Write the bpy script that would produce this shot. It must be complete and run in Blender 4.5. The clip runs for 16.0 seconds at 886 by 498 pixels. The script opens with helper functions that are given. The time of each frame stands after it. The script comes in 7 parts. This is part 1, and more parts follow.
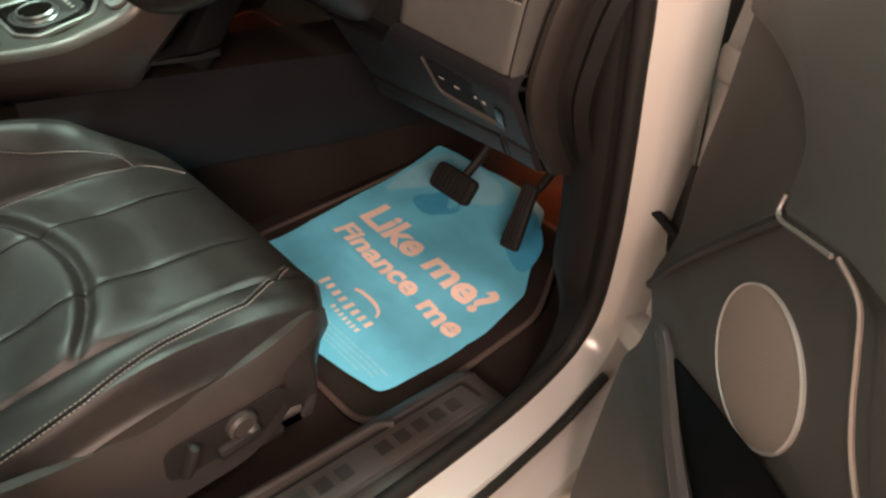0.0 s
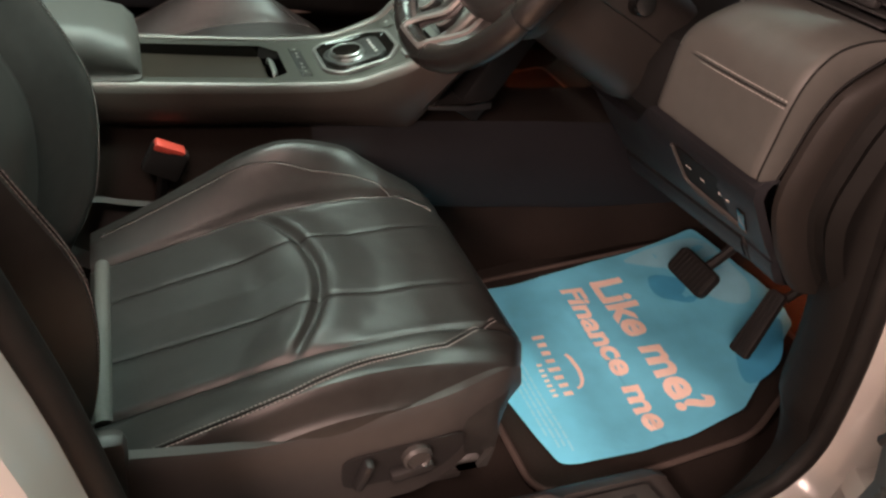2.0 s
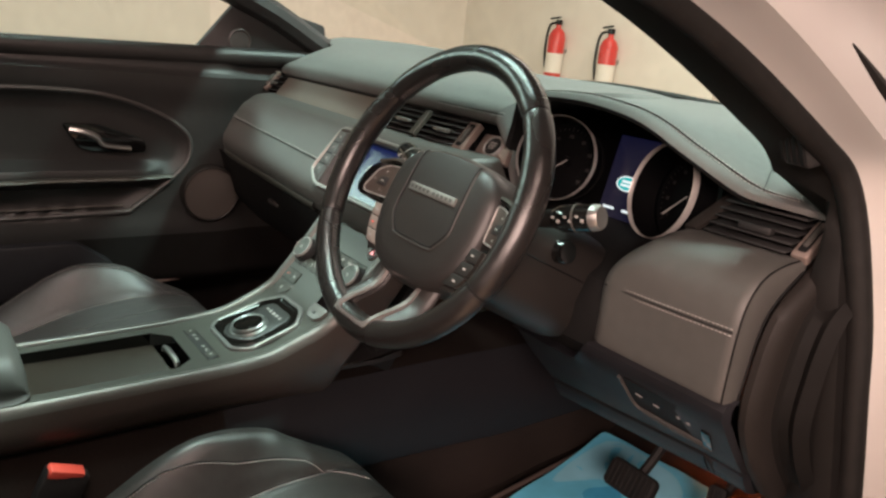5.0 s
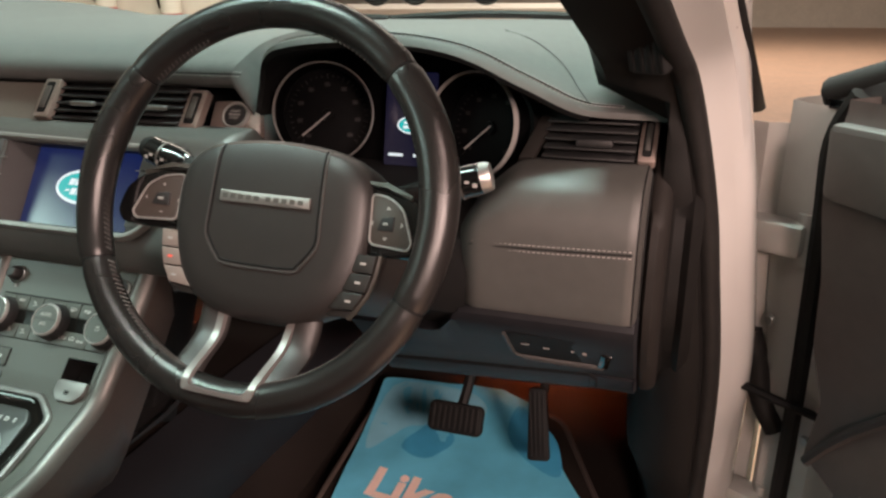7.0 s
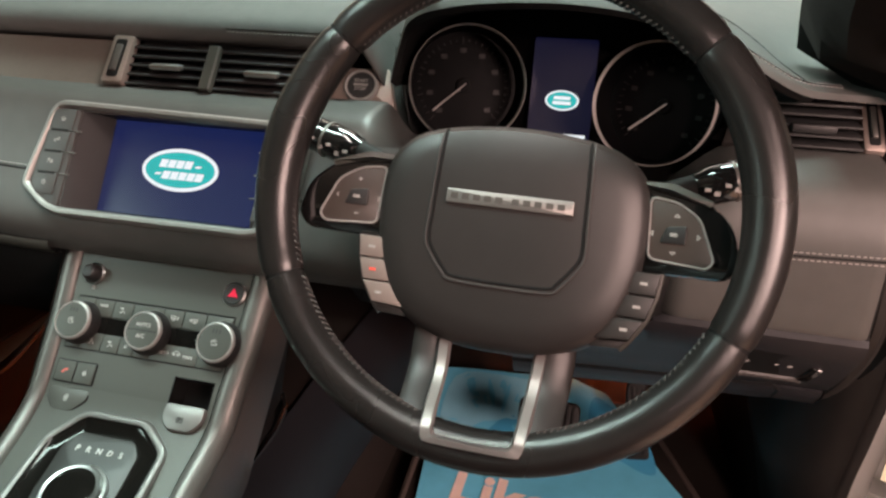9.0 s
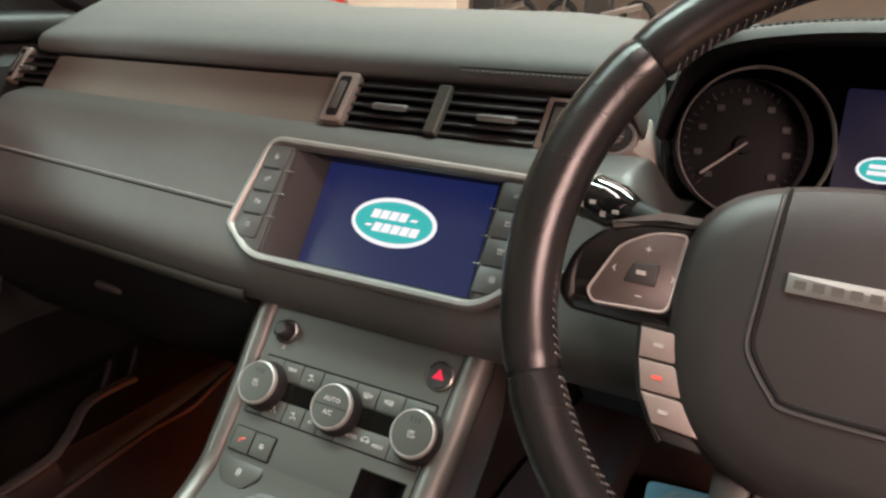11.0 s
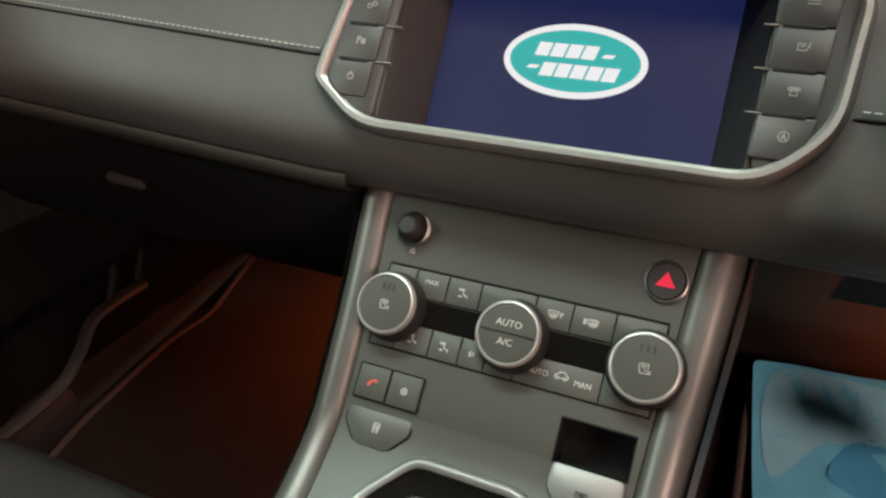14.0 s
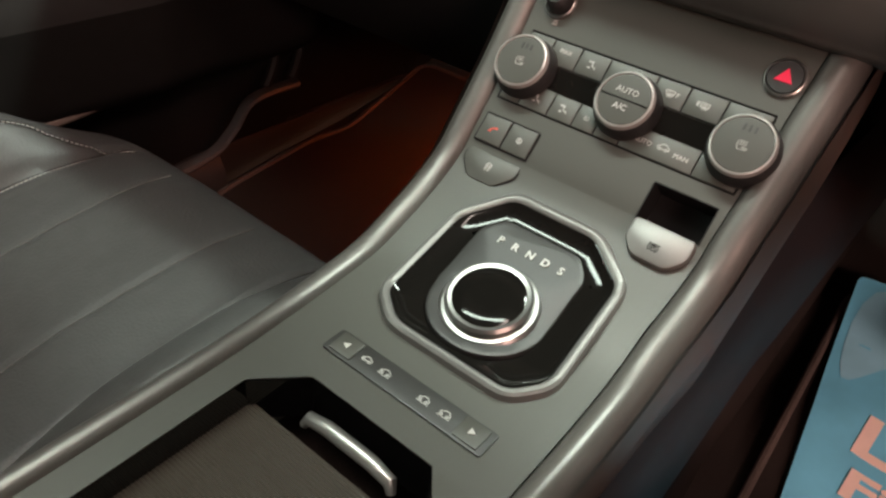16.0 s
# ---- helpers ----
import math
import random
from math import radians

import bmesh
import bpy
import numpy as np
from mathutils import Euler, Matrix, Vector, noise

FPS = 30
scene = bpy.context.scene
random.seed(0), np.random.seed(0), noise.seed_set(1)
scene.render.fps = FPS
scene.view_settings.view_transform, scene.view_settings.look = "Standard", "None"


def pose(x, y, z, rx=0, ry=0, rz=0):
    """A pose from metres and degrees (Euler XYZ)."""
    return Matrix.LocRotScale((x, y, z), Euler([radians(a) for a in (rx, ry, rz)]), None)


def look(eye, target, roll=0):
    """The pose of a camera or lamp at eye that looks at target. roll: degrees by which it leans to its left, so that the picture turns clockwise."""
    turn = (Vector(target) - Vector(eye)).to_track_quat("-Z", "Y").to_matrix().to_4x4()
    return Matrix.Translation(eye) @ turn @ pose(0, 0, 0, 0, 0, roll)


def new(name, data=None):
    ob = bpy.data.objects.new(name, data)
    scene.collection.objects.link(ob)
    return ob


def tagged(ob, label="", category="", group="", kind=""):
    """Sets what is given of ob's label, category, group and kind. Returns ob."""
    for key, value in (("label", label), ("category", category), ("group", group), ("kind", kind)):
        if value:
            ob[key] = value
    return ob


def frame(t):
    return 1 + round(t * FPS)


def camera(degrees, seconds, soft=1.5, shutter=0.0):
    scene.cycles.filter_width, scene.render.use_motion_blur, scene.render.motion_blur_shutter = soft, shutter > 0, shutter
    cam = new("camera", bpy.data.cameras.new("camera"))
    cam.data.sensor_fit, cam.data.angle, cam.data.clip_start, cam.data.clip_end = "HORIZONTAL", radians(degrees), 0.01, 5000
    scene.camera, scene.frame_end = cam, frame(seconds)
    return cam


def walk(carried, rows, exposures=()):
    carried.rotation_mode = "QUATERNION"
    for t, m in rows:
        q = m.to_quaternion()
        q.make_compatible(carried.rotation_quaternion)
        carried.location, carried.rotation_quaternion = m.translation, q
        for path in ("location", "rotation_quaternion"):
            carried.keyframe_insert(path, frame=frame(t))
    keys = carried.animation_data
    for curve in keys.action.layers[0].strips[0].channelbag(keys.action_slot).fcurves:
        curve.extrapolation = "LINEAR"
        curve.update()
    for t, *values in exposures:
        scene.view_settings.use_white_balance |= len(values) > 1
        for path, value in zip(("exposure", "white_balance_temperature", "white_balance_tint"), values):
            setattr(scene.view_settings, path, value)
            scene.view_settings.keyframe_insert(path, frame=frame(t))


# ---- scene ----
cam = camera(63.0, 16.0, soft=2.5)
PATH = [
    (0, (1.222, -0.311, 1.466), (0.189, 1.003, 0.368), 12.5),
    (0.5, (1.234, -0.287, 1.469), (0.074, 0.838, 0.29), 15.0),
    (1, (1.239, -0.273, 1.477), (-0.038, 0.671, 0.262), 15.6),
    (1.5, (1.243, -0.272, 1.491), (-0.144, 0.539, 0.301), 14.0),
    (2, (1.246, -0.274, 1.499), (-0.229, 0.498, 0.39), 12.0),
    (2.5, (1.253, -0.278, 1.506), (-0.307, 0.496, 0.522), 9.9),
    (3, (1.255, -0.287, 1.512), (-0.382, 0.495, 0.671), 7.9),
    (3.5, (1.259, -0.299, 1.524), (-0.439, 0.508, 0.842), 5.9),
    (3.7, (1.268, -0.303, 1.527), (-0.446, 0.519, 0.902), 5.7),
    (5.8, (0.992, -0.408, 1.541), (-0.223, 1.065, 0.946), 5.7),
    (6, (0.963, -0.409, 1.542), (-0.162, 1.127, 0.929), 5.1),
    (6.5, (0.881, -0.411, 1.549), (-0.005, 1.266, 0.915), 2.0),
    (7, (0.792, -0.408, 1.549), (0.17, 1.362, 0.855), -0.9),
    (7.5, (0.71, -0.393, 1.553), (0.285, 1.407, 0.793), -1.7),
    (8, (0.614, -0.37, 1.55), (0.256, 1.436, 0.768), -0.6),
    (8.5, (0.544, -0.367, 1.55), (0.169, 1.433, 0.762), 0.2),
    (9, (0.488, -0.357, 1.543), (0.054, 1.425, 0.746), 1.2),
    (9.5, (0.456, -0.342, 1.521), (-0.094, 1.417, 0.744), 2.5),
    (10, (0.459, -0.311, 1.503), (-0.307, 1.406, 0.821), 3.7),
    (10.2, (0.459, -0.297, 1.501), (-0.377, 1.404, 0.863), 4.0),
    (12.3, (0.117, -0.136, 1.468), (-0.686, 1.593, 0.865), -2.8),
    (12.5, (0.101, -0.12, 1.468), (-0.632, 1.627, 0.827), -2.6),
    (13, (0.126, -0.108, 1.452), (-0.654, 1.588, 0.737), -3.6),
    (13.5, (0.123, -0.115, 1.441), (-0.614, 1.53, 0.575), -2.8),
    (14, (0.129, -0.133, 1.411), (-0.605, 1.463, 0.456), -0.5),
    (14.5, (0.135, -0.154, 1.381), (-0.595, 1.399, 0.354), 2.1),
    (15, (0.155, -0.182, 1.362), (-0.608, 1.308, 0.268), 4.3),
    (15.5, (0.175, -0.205, 1.346), (-0.644, 1.213, 0.198), 6.0),
    (16, (0.192, -0.233, 1.345), (-0.735, 1.089, 0.166), 6.9),
]
walk(cam, [(t, look(eye, target, roll)) for t, eye, target, roll in PATH], [(0, 0.15, 6900, 13), (1.5, 0.14, 6800, 16), (2.5, 0.17, 6900, 23), (3.5, 0.25, 6800, 20), (6, 0.10, 6450, 15), (8.5, 0.13, 6600, 21), (10, 0.18, 6700, 24), (12.5, 0.22, 7050, 31), (13.2, 0.14, 7050, 29), (14.2, 0.0, 6950, 24), (14.8, -0.02, 7200, 30), (16, 0.05, 7300, 33)])

# ---- light: showroom hall; unseen cool ceiling tubes, warm lamps on the driver's side, added fills ----
world = bpy.data.worlds.new("hall_air")
world.use_nodes = True
world.node_tree.nodes["Background"].inputs["Color"].default_value = (0.75, 0.8, 0.78, 1)
world.node_tree.nodes["Background"].inputs["Strength"].default_value = 0.004
scene.world = world
scene.view_settings.exposure = 0.0


def area(name, eye, target, w, h, power, colour, spread=180):
    d = bpy.data.lights.new(name, "AREA")
    d.shape, d.size, d.size_y, d.energy, d.color = "RECTANGLE", w, h, power, colour
    d.spread = radians(spread)
    ob = new(name, d)
    ob.matrix_world = look(eye, target)
    return ob


COOL, WARM, AMBER = (0.68, 1.0, 0.88), (1.0, 0.74, 0.63), (1.0, 0.22, 0.06)
area("tube_light_front", (0.55, 1.5, 3.72), (0.4, 0.4, 1.2), 1.1, 0.2, 140, COOL)
area("tube_light_left", (-0.75, -0.1, 3.75), (-0.3, 0.0, 1.0), 0.2, 1.6, 92, COOL)
# added fills, no lamp seen there: over, low, side, back, wall and far
area("fill_over", (0.4, -0.5, 3.75), (0.2, 0.0, 1.1), 0.15, 1.6, 34, (1.0, 0.98, 0.88))
area("hall_lamp_right", (2.3, -0.7, 3.65), (0.5, 0.5, 0.7), 0.6, 0.6, 58, WARM)
area("fill_low", (3.0, -2.0, 2.4), (0.4, 0.6, 0.8), 1.2, 0.8, 150, WARM)
area("fill_side", (-3.0, -1.7, 2.9), (-0.4, 0.3, 1.28), 1.2, 0.4, 48, COOL)
area("fill_back", (1.75, -3.0, 2.6), (0.6, 0.2, 1.2), 0.35, 0.35, 65, WARM)
area("fill_wall", (-1.0, 3.7, 3.85), (-1.0, 4.1, 0.0), 4.0, 0.3, 88, (1.0, 0.88, 0.74))
area("fill_far", (0.0, 13.0, 3.85), (0.0, 13.0, 0.0), 12.0, 7.0, 580, (1.0, 0.86, 0.72))
area("footwell_lamp_driver", (0.50, 0.98, 1.00), (0.53, 1.14, 0.72), 0.20, 0.06, 1.1, AMBER, 100)
area("footwell_lamp_passenger", (-0.32, 0.84, 0.985), (-0.36, 0.80, 0.6), 0.10, 0.05, 1.9, AMBER, 130)

# ---- materials ----
def material(name, colour, rough=0.5, metal=0.0, var=0.25, scale=60.0, bump=0.0, bscale=400.0, coat=0.0, kind="noise", spec=0.5, stretch=None, second=4.0):
    m = bpy.data.materials.new(name)
    m.use_nodes = True
    nt = m.node_tree
    bs = nt.nodes["Principled BSDF"]
    bs.inputs["Roughness"].default_value = rough
    bs.inputs["Metallic"].default_value = metal
    bs.inputs["Coat Weight"].default_value = coat
    bs.inputs["Specular IOR Level"].default_value = spec
    tc = nt.nodes.new("ShaderNodeTexCoord")
    src = tc.outputs["Object"]
    if stretch:
        mp = nt.nodes.new("ShaderNodeMapping")
        mp.inputs["Scale"].default_value = stretch
        nt.links.new(src, mp.inputs["Vector"])
        src = mp.outputs["Vector"]
    fine, broad = nt.nodes.new("ShaderNodeTexNoise"), nt.nodes.new("ShaderNodeTexNoise")
    fine.inputs["Scale"].default_value, fine.inputs["Detail"].default_value = scale, 6
    broad.inputs["Scale"].default_value, broad.inputs["Detail"].default_value = second, 4
    nt.links.new(src, fine.inputs["Vector"])
    nt.links.new(src, broad.inputs["Vector"])
    mix = nt.nodes.new("ShaderNodeMath")
    mix.operation = "ADD"
    nt.links.new(fine.outputs["Fac"], mix.inputs[0])
    nt.links.new(broad.outputs["Fac"], mix.inputs[1])
    ramp = nt.nodes.new("ShaderNodeMapRange")
    ramp.inputs["From Min"].default_value, ramp.inputs["From Max"].default_value = 0.6, 1.4
    ramp.inputs["To Min"].default_value, ramp.inputs["To Max"].default_value = 1 - var, 1 + var
    nt.links.new(mix.outputs[0], ramp.inputs["Value"])
    mul = nt.nodes.new("ShaderNodeVectorMath")
    mul.operation = "SCALE"
    mul.inputs[0].default_value = colour
    nt.links.new(ramp.outputs[0], mul.inputs["Scale"])
    nt.links.new(mul.outputs[0], bs.inputs["Base Color"])
    rr = nt.nodes.new("ShaderNodeMapRange")
    rr.inputs["To Min"].default_value, rr.inputs["To Max"].default_value = max(rough - 0.08, 0.02), min(rough + 0.08, 1)
    nt.links.new(broad.outputs["Fac"], rr.inputs["Value"])
    nt.links.new(rr.outputs[0], bs.inputs["Roughness"])
    if bump:
        bp = nt.nodes.new("ShaderNodeBump")
        bp.inputs["Strength"].default_value, bp.inputs["Distance"].default_value = bump, 0.001
        if kind == "voronoi":
            tx = nt.nodes.new("ShaderNodeTexVoronoi")
            out = tx.outputs["Distance"]
        elif kind == "wave":
            tx = nt.nodes.new("ShaderNodeTexWave")
            out = tx.outputs["Fac"]
        else:
            tx = nt.nodes.new("ShaderNodeTexNoise")
            out = tx.outputs["Fac"]
        tx.inputs["Scale"].default_value = bscale
        nt.links.new(src, tx.inputs["Vector"])
        nt.links.new(out, bp.inputs["Height"])
        nt.links.new(bp.outputs[0], bs.inputs["Normal"])
    return m


def glow(name, colour, strength):
    m = bpy.data.materials.new(name)
    m.use_nodes = True
    bs = m.node_tree.nodes["Principled BSDF"]
    bs.inputs["Base Color"].default_value = (0.01, 0.01, 0.01, 1)
    bs.inputs["Roughness"].default_value = 0.25
    bs.inputs["Emission Color"].default_value = (*colour, 1)
    bs.inputs["Emission Strength"].default_value = strength
    return m


def glass(name):
    m = bpy.data.materials.new(name)
    m.use_nodes = True
    nt = m.node_tree
    out = nt.nodes["Material Output"]
    nt.nodes.remove(nt.nodes["Principled BSDF"])
    tr, gl, mx = (nt.nodes.new(n) for n in ("ShaderNodeBsdfTransparent", "ShaderNodeBsdfGlossy", "ShaderNodeMixShader"))
    tr.inputs[0].default_value = (0.93, 0.96, 0.94, 1)
    gl.inputs["Roughness"].default_value = 0.02
    mx.inputs[0].default_value = 0.06
    nt.links.new(tr.outputs[0], mx.inputs[1])
    nt.links.new(gl.outputs[0], mx.inputs[2])
    nt.links.new(mx.outputs[0], out.inputs[0])
    return m


M = dict(
    leather=material("seat_leather", (0.022, 0.0215, 0.0205), 0.37, var=0.28, bump=0.16, bscale=1100, kind="voronoi"),
    leather_perf=material("perforated_leather", (0.048, 0.048, 0.047), 0.44, var=0.15, bump=0.28, bscale=330, kind="voronoi"),
    wheel=material("wheel_leather", (0.012, 0.011, 0.0105), 0.28, var=0.25, bump=0.10, bscale=1400, kind="voronoi"),
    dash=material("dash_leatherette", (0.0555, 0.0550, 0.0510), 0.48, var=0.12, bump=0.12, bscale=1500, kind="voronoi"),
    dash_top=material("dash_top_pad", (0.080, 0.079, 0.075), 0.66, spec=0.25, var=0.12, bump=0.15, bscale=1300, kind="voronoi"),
    plastic=material("grained_plastic", (0.016, 0.0155, 0.0155), 0.48, spec=0.36, var=0.15, bump=0.3, bscale=900),
    plastic_grey=material("grey_plastic", (0.040, 0.0372, 0.0355), 0.44, var=0.1, bump=0.15, bscale=900),
    black=material("matt_black", (0.006, 0.006, 0.006), 0.7, var=0.2, spec=0.2),
    gloss=material("piano_black", (0.005, 0.005, 0.005), 0.06, var=0.1, coat=0.5),
    silver=material("satin_silver", (0.34, 0.335, 0.32), 0.36, metal=0.85, var=0.06, scale=300),
    plate=material("satin_plate", (0.0440, 0.0442, 0.0372), 0.46, metal=0.12, var=0.03, scale=900),
    bronze=material("bronze_trim", (0.27, 0.215, 0.19), 0.44, metal=0.6, var=0.08, scale=200),
    ring=material("brushed_ring", (0.33, 0.32, 0.305), 0.34, metal=0.35, var=0.05),
    edge=material("primed_metal", (0.36, 0.35, 0.325), 0.42, var=0.12, scale=14),
    hub=material("airbag_cover", (0.019, 0.017, 0.016), 0.42, var=0.12, bump=0.12, bscale=1500, kind="voronoi"),
    trim=material("polished_trim", (0.20, 0.18, 0.172), 0.36, metal=0.6, var=0.08),
    binding=material("brown_binding", (0.055, 0.040, 0.034), 0.9, var=0.3, scale=300),
    slat_cover=material("roller_cover_plastic", (0.040, 0.033, 0.026), 0.34, var=0.15, scale=200),
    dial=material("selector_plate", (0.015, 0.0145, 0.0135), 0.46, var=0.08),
    flank=material("bronze_flank", (0.088, 0.069, 0.060), 0.40, metal=0.55, var=0.08, scale=200),
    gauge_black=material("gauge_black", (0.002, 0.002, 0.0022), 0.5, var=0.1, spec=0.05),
    trim_bronze=material("brushed_bronze", (0.175, 0.150, 0.128), 0.38, metal=0.45, var=0.08, scale=200),
    bowl=material("smoked_black", (0.005, 0.0045, 0.004), 0.07, var=0.1, spec=0.16),
    tunnel_plastic=material("blue_black_plastic", (0.0105, 0.0106, 0.0125), 0.5, spec=0.3, var=0.15, bump=0.3, bscale=700),
    dark=material("dark_trim", (0.007, 0.0066, 0.0062), 0.58, spec=0.12, var=0.2, bump=0.2, bscale=900),
    chrome=material("bright_chrome", (0.75, 0.74, 0.72), 0.12, metal=1.0, var=0.04),
    carpet=material("dark_carpet", (0.019, 0.0147, 0.0127), 0.95, var=0.5, scale=500, bump=1.0, bscale=700, spec=0.1),
    rubber=material("black_rubber", (0.010, 0.0095, 0.009), 0.6, spec=0.2, var=0.3, bump=0.2, bscale=300),
    blue=material("blue_paper", (0.12, 0.51, 0.71), 0.6, var=0.12, scale=25, bump=0.15, bscale=30),
    blue_pale=material("pale_blue_print", (0.23, 0.55, 0.69), 0.6, var=0.1, scale=25),
    blue_deep=material("deep_blue_print", (0.05, 0.35, 0.58), 0.6, var=0.1, scale=25),
    print=material("peach_print", (0.86, 0.66, 0.58), 0.6, var=0.08),
    white=material("white_body_paint", (0.37, 0.365, 0.35), 0.20, var=0.04, scale=8, coat=0.4),
    wall=material("hall_wall_paint", (0.70, 0.66, 0.58), 0.8, var=0.08, scale=12, bump=0.2, bscale=60),
    # ceiling colour kept dark so that less light bounces into the cabin
    ceiling=material("bounce_cut_ceiling", (0.16, 0.16, 0.16), 0.9, var=0.1, scale=10),
    ground=material("hall_floor_tiles", (0.60, 0.41, 0.29), 0.45, var=0.15, scale=20),
    red=material("red_enamel", (0.55, 0.03, 0.02), 0.3, var=0.1),
    orange=material("buckle_red", (0.75, 0.10, 0.07), 0.4, var=0.08),
    icon=material("icon_print", (0.40, 0.395, 0.375), 0.6, var=0.03),
    thread=material("grey_thread", (0.30, 0.285, 0.27), 0.8, var=0.2, scale=800),
    stitch=material("dark_thread", (0.10, 0.095, 0.09), 0.8, var=0.2, scale=800),
    blueplastic=material("blue_bodywork", (0.03, 0.12, 0.30), 0.4, var=0.2),
    screen=glow("lit_screen", (0.007, 0.014, 0.066), 1.0),
    screen_dim=glow("dim_screen", (0.0035, 0.004, 0.016), 1.0),
    frame=material("satin_frame", (0.23, 0.22, 0.208), 0.48, metal=0.7, var=0.06, scale=300),
    # passenger door, darkened by colour for the shade under its window
    door_skin=material("shaded_door_leatherette", (0.019, 0.0188, 0.0182), 0.44, spec=0.35, var=0.15, bump=0.12, bscale=1300, kind="voronoi"),
    # passenger speaker mesh, the shade on that side put into its colour
    spk_shaded=material("shaded_speaker_mesh", (0.050, 0.042, 0.036), 0.7, var=0.15, scale=900, bump=0.6, bscale=900, kind="voronoi"),
    gauge_dim=material("dim_scale", (0.011, 0.010, 0.010), 0.5, spec=0.2, var=0.1),
    polished=material("polished_satin", (0.31, 0.305, 0.295), 0.36, metal=1.0, var=0.06, scale=300),
    # driver's door, warm light on the panel mixed into its colour
    door_brown=material("lit_door_plastic", (0.042, 0.0378, 0.0345), 0.46, spec=0.4, var=0.15, bump=0.3, bscale=900),
    satin=material("satin_metal", (0.155, 0.152, 0.145), 0.42, metal=0.5, var=0.06, scale=300),
    # pale grey that paints the light on the cushion's rear edge
    pale_roll=material("pale_lit_leather", (0.085, 0.088, 0.082), 0.7, var=0.2, scale=300, bump=0.4, bscale=900),
    shroud=material("shroud_plastic", (0.017, 0.0155, 0.0145), 0.42, spec=0.4, var=0.12, bump=0.2, bscale=1100),
    end_roll=material("brown_soft_roll", (0.013, 0.0112, 0.010), 0.58, spec=0.22, var=0.12, bump=0.15, bscale=1100),
    # colour carries the rosy sheen of the left key stack
    key_sheen=material("rose_sheen_keys", (0.24, 0.19, 0.17), 0.42, metal=0.35, var=0.06, scale=200),
    key_brown=material("brown_key_pad", (0.046, 0.036, 0.031), 0.36, var=0.1, scale=200),
    rail=material("satin_rail", (0.100, 0.094, 0.087), 0.38, metal=0.45, var=0.06, scale=300),
    # driver's speaker mesh, the lamp light on it put into its colour
    mesh=material("lit_speaker_mesh", (0.17, 0.14, 0.12), 0.75, var=0.15, scale=900, bump=0.6, bscale=900, kind="voronoi"),
    teal=glow("lit_teal", (0.0, 0.42, 0.40), 1.0),
    lit=glow("lit_white", (0.75, 0.85, 0.85), 1.0),
    lit_red=glow("lit_red", (0.8, 0.02, 0.06), 1.0),
    glass=glass("clear_glass"),
)

# ---- mesh helpers ----
def link(name, me, mat, parent=None, label="", smooth=True):
    me.materials.append(M[mat])
    if smooth:
        me.polygons.foreach_set("use_smooth", [True] * len(me.polygons))
        me.set_sharp_from_angle(angle=radians(38))
    ob = new(name, me)
    if parent:
        ob.parent = parent
    if label:
        ob["label"] = label
    return ob


def part(name, bm, mat, parent=None, label="", smooth=True):
    bmesh.ops.recalc_face_normals(bm, faces=bm.faces)
    me = bpy.data.meshes.new(name)
    bm.to_mesh(me)
    bm.free()
    return link(name, me, mat, parent, label, smooth)


def thing(name, label, category, group="", kind="", at=(0, 0, 0)):
    ob = new(name)
    ob.location = at
    ob.empty_display_size = 0.05
    return tagged(ob, label, category, group, kind)


def frm(o, ex, ey):
    """A pose whose x and y axes run along ex and ey, at o."""
    ex = Vector(ex).normalized()
    n = ex.cross(Vector(ey)).normalized()
    ey = n.cross(ex)
    m = Matrix((ex, ey, n)).transposed().to_4x4()
    m.translation = o
    return m


def rbox(size, bevel=0.004, seg=2, m=None, bm=None):
    bm2 = bmesh.new()
    bmesh.ops.create_cube(bm2, size=1)
    bmesh.ops.scale(bm2, vec=size, verts=bm2.verts)
    if bevel:
        bmesh.ops.bevel(bm2, geom=bm2.edges[:], offset=min(bevel, min(size) * 0.49), segments=seg, affect="EDGES", profile=0.5)
    if m:
        bmesh.ops.transform(bm2, matrix=m, verts=bm2.verts)
    return join(bm, bm2)


def join(bm, bm2):
    if bm is None:
        return bm2
    me = bpy.data.meshes.new("tmp")
    bm2.to_mesh(me)
    bm2.free()
    bm.from_mesh(me)
    bpy.data.meshes.remove(me)
    return bm


def plate(outline, thick, bevel=0.0, m=None, seg=2):
    """A flat plate with this outline (x, y), from z = 0 to thick, its upper edge rounded."""
    bm = bmesh.new()
    vs = [bm.verts.new((x, y, 0)) for x, y in outline]
    f = bm.faces.new(vs)
    ex = bmesh.ops.extrude_face_region(bm, geom=[f])
    top = [v for v in ex["geom"] if isinstance(v, bmesh.types.BMVert)]
    bmesh.ops.translate(bm, vec=(0, 0, thick), verts=top)
    if bevel:
        ts = set(top)
        es = [e for e in bm.edges if e.verts[0] in ts and e.verts[1] in ts]
        bmesh.ops.bevel(bm, geom=es, offset=bevel, segments=seg, affect="EDGES", profile=0.5)
    if m:
        bmesh.ops.transform(bm, matrix=m, verts=bm.verts)
    return bm


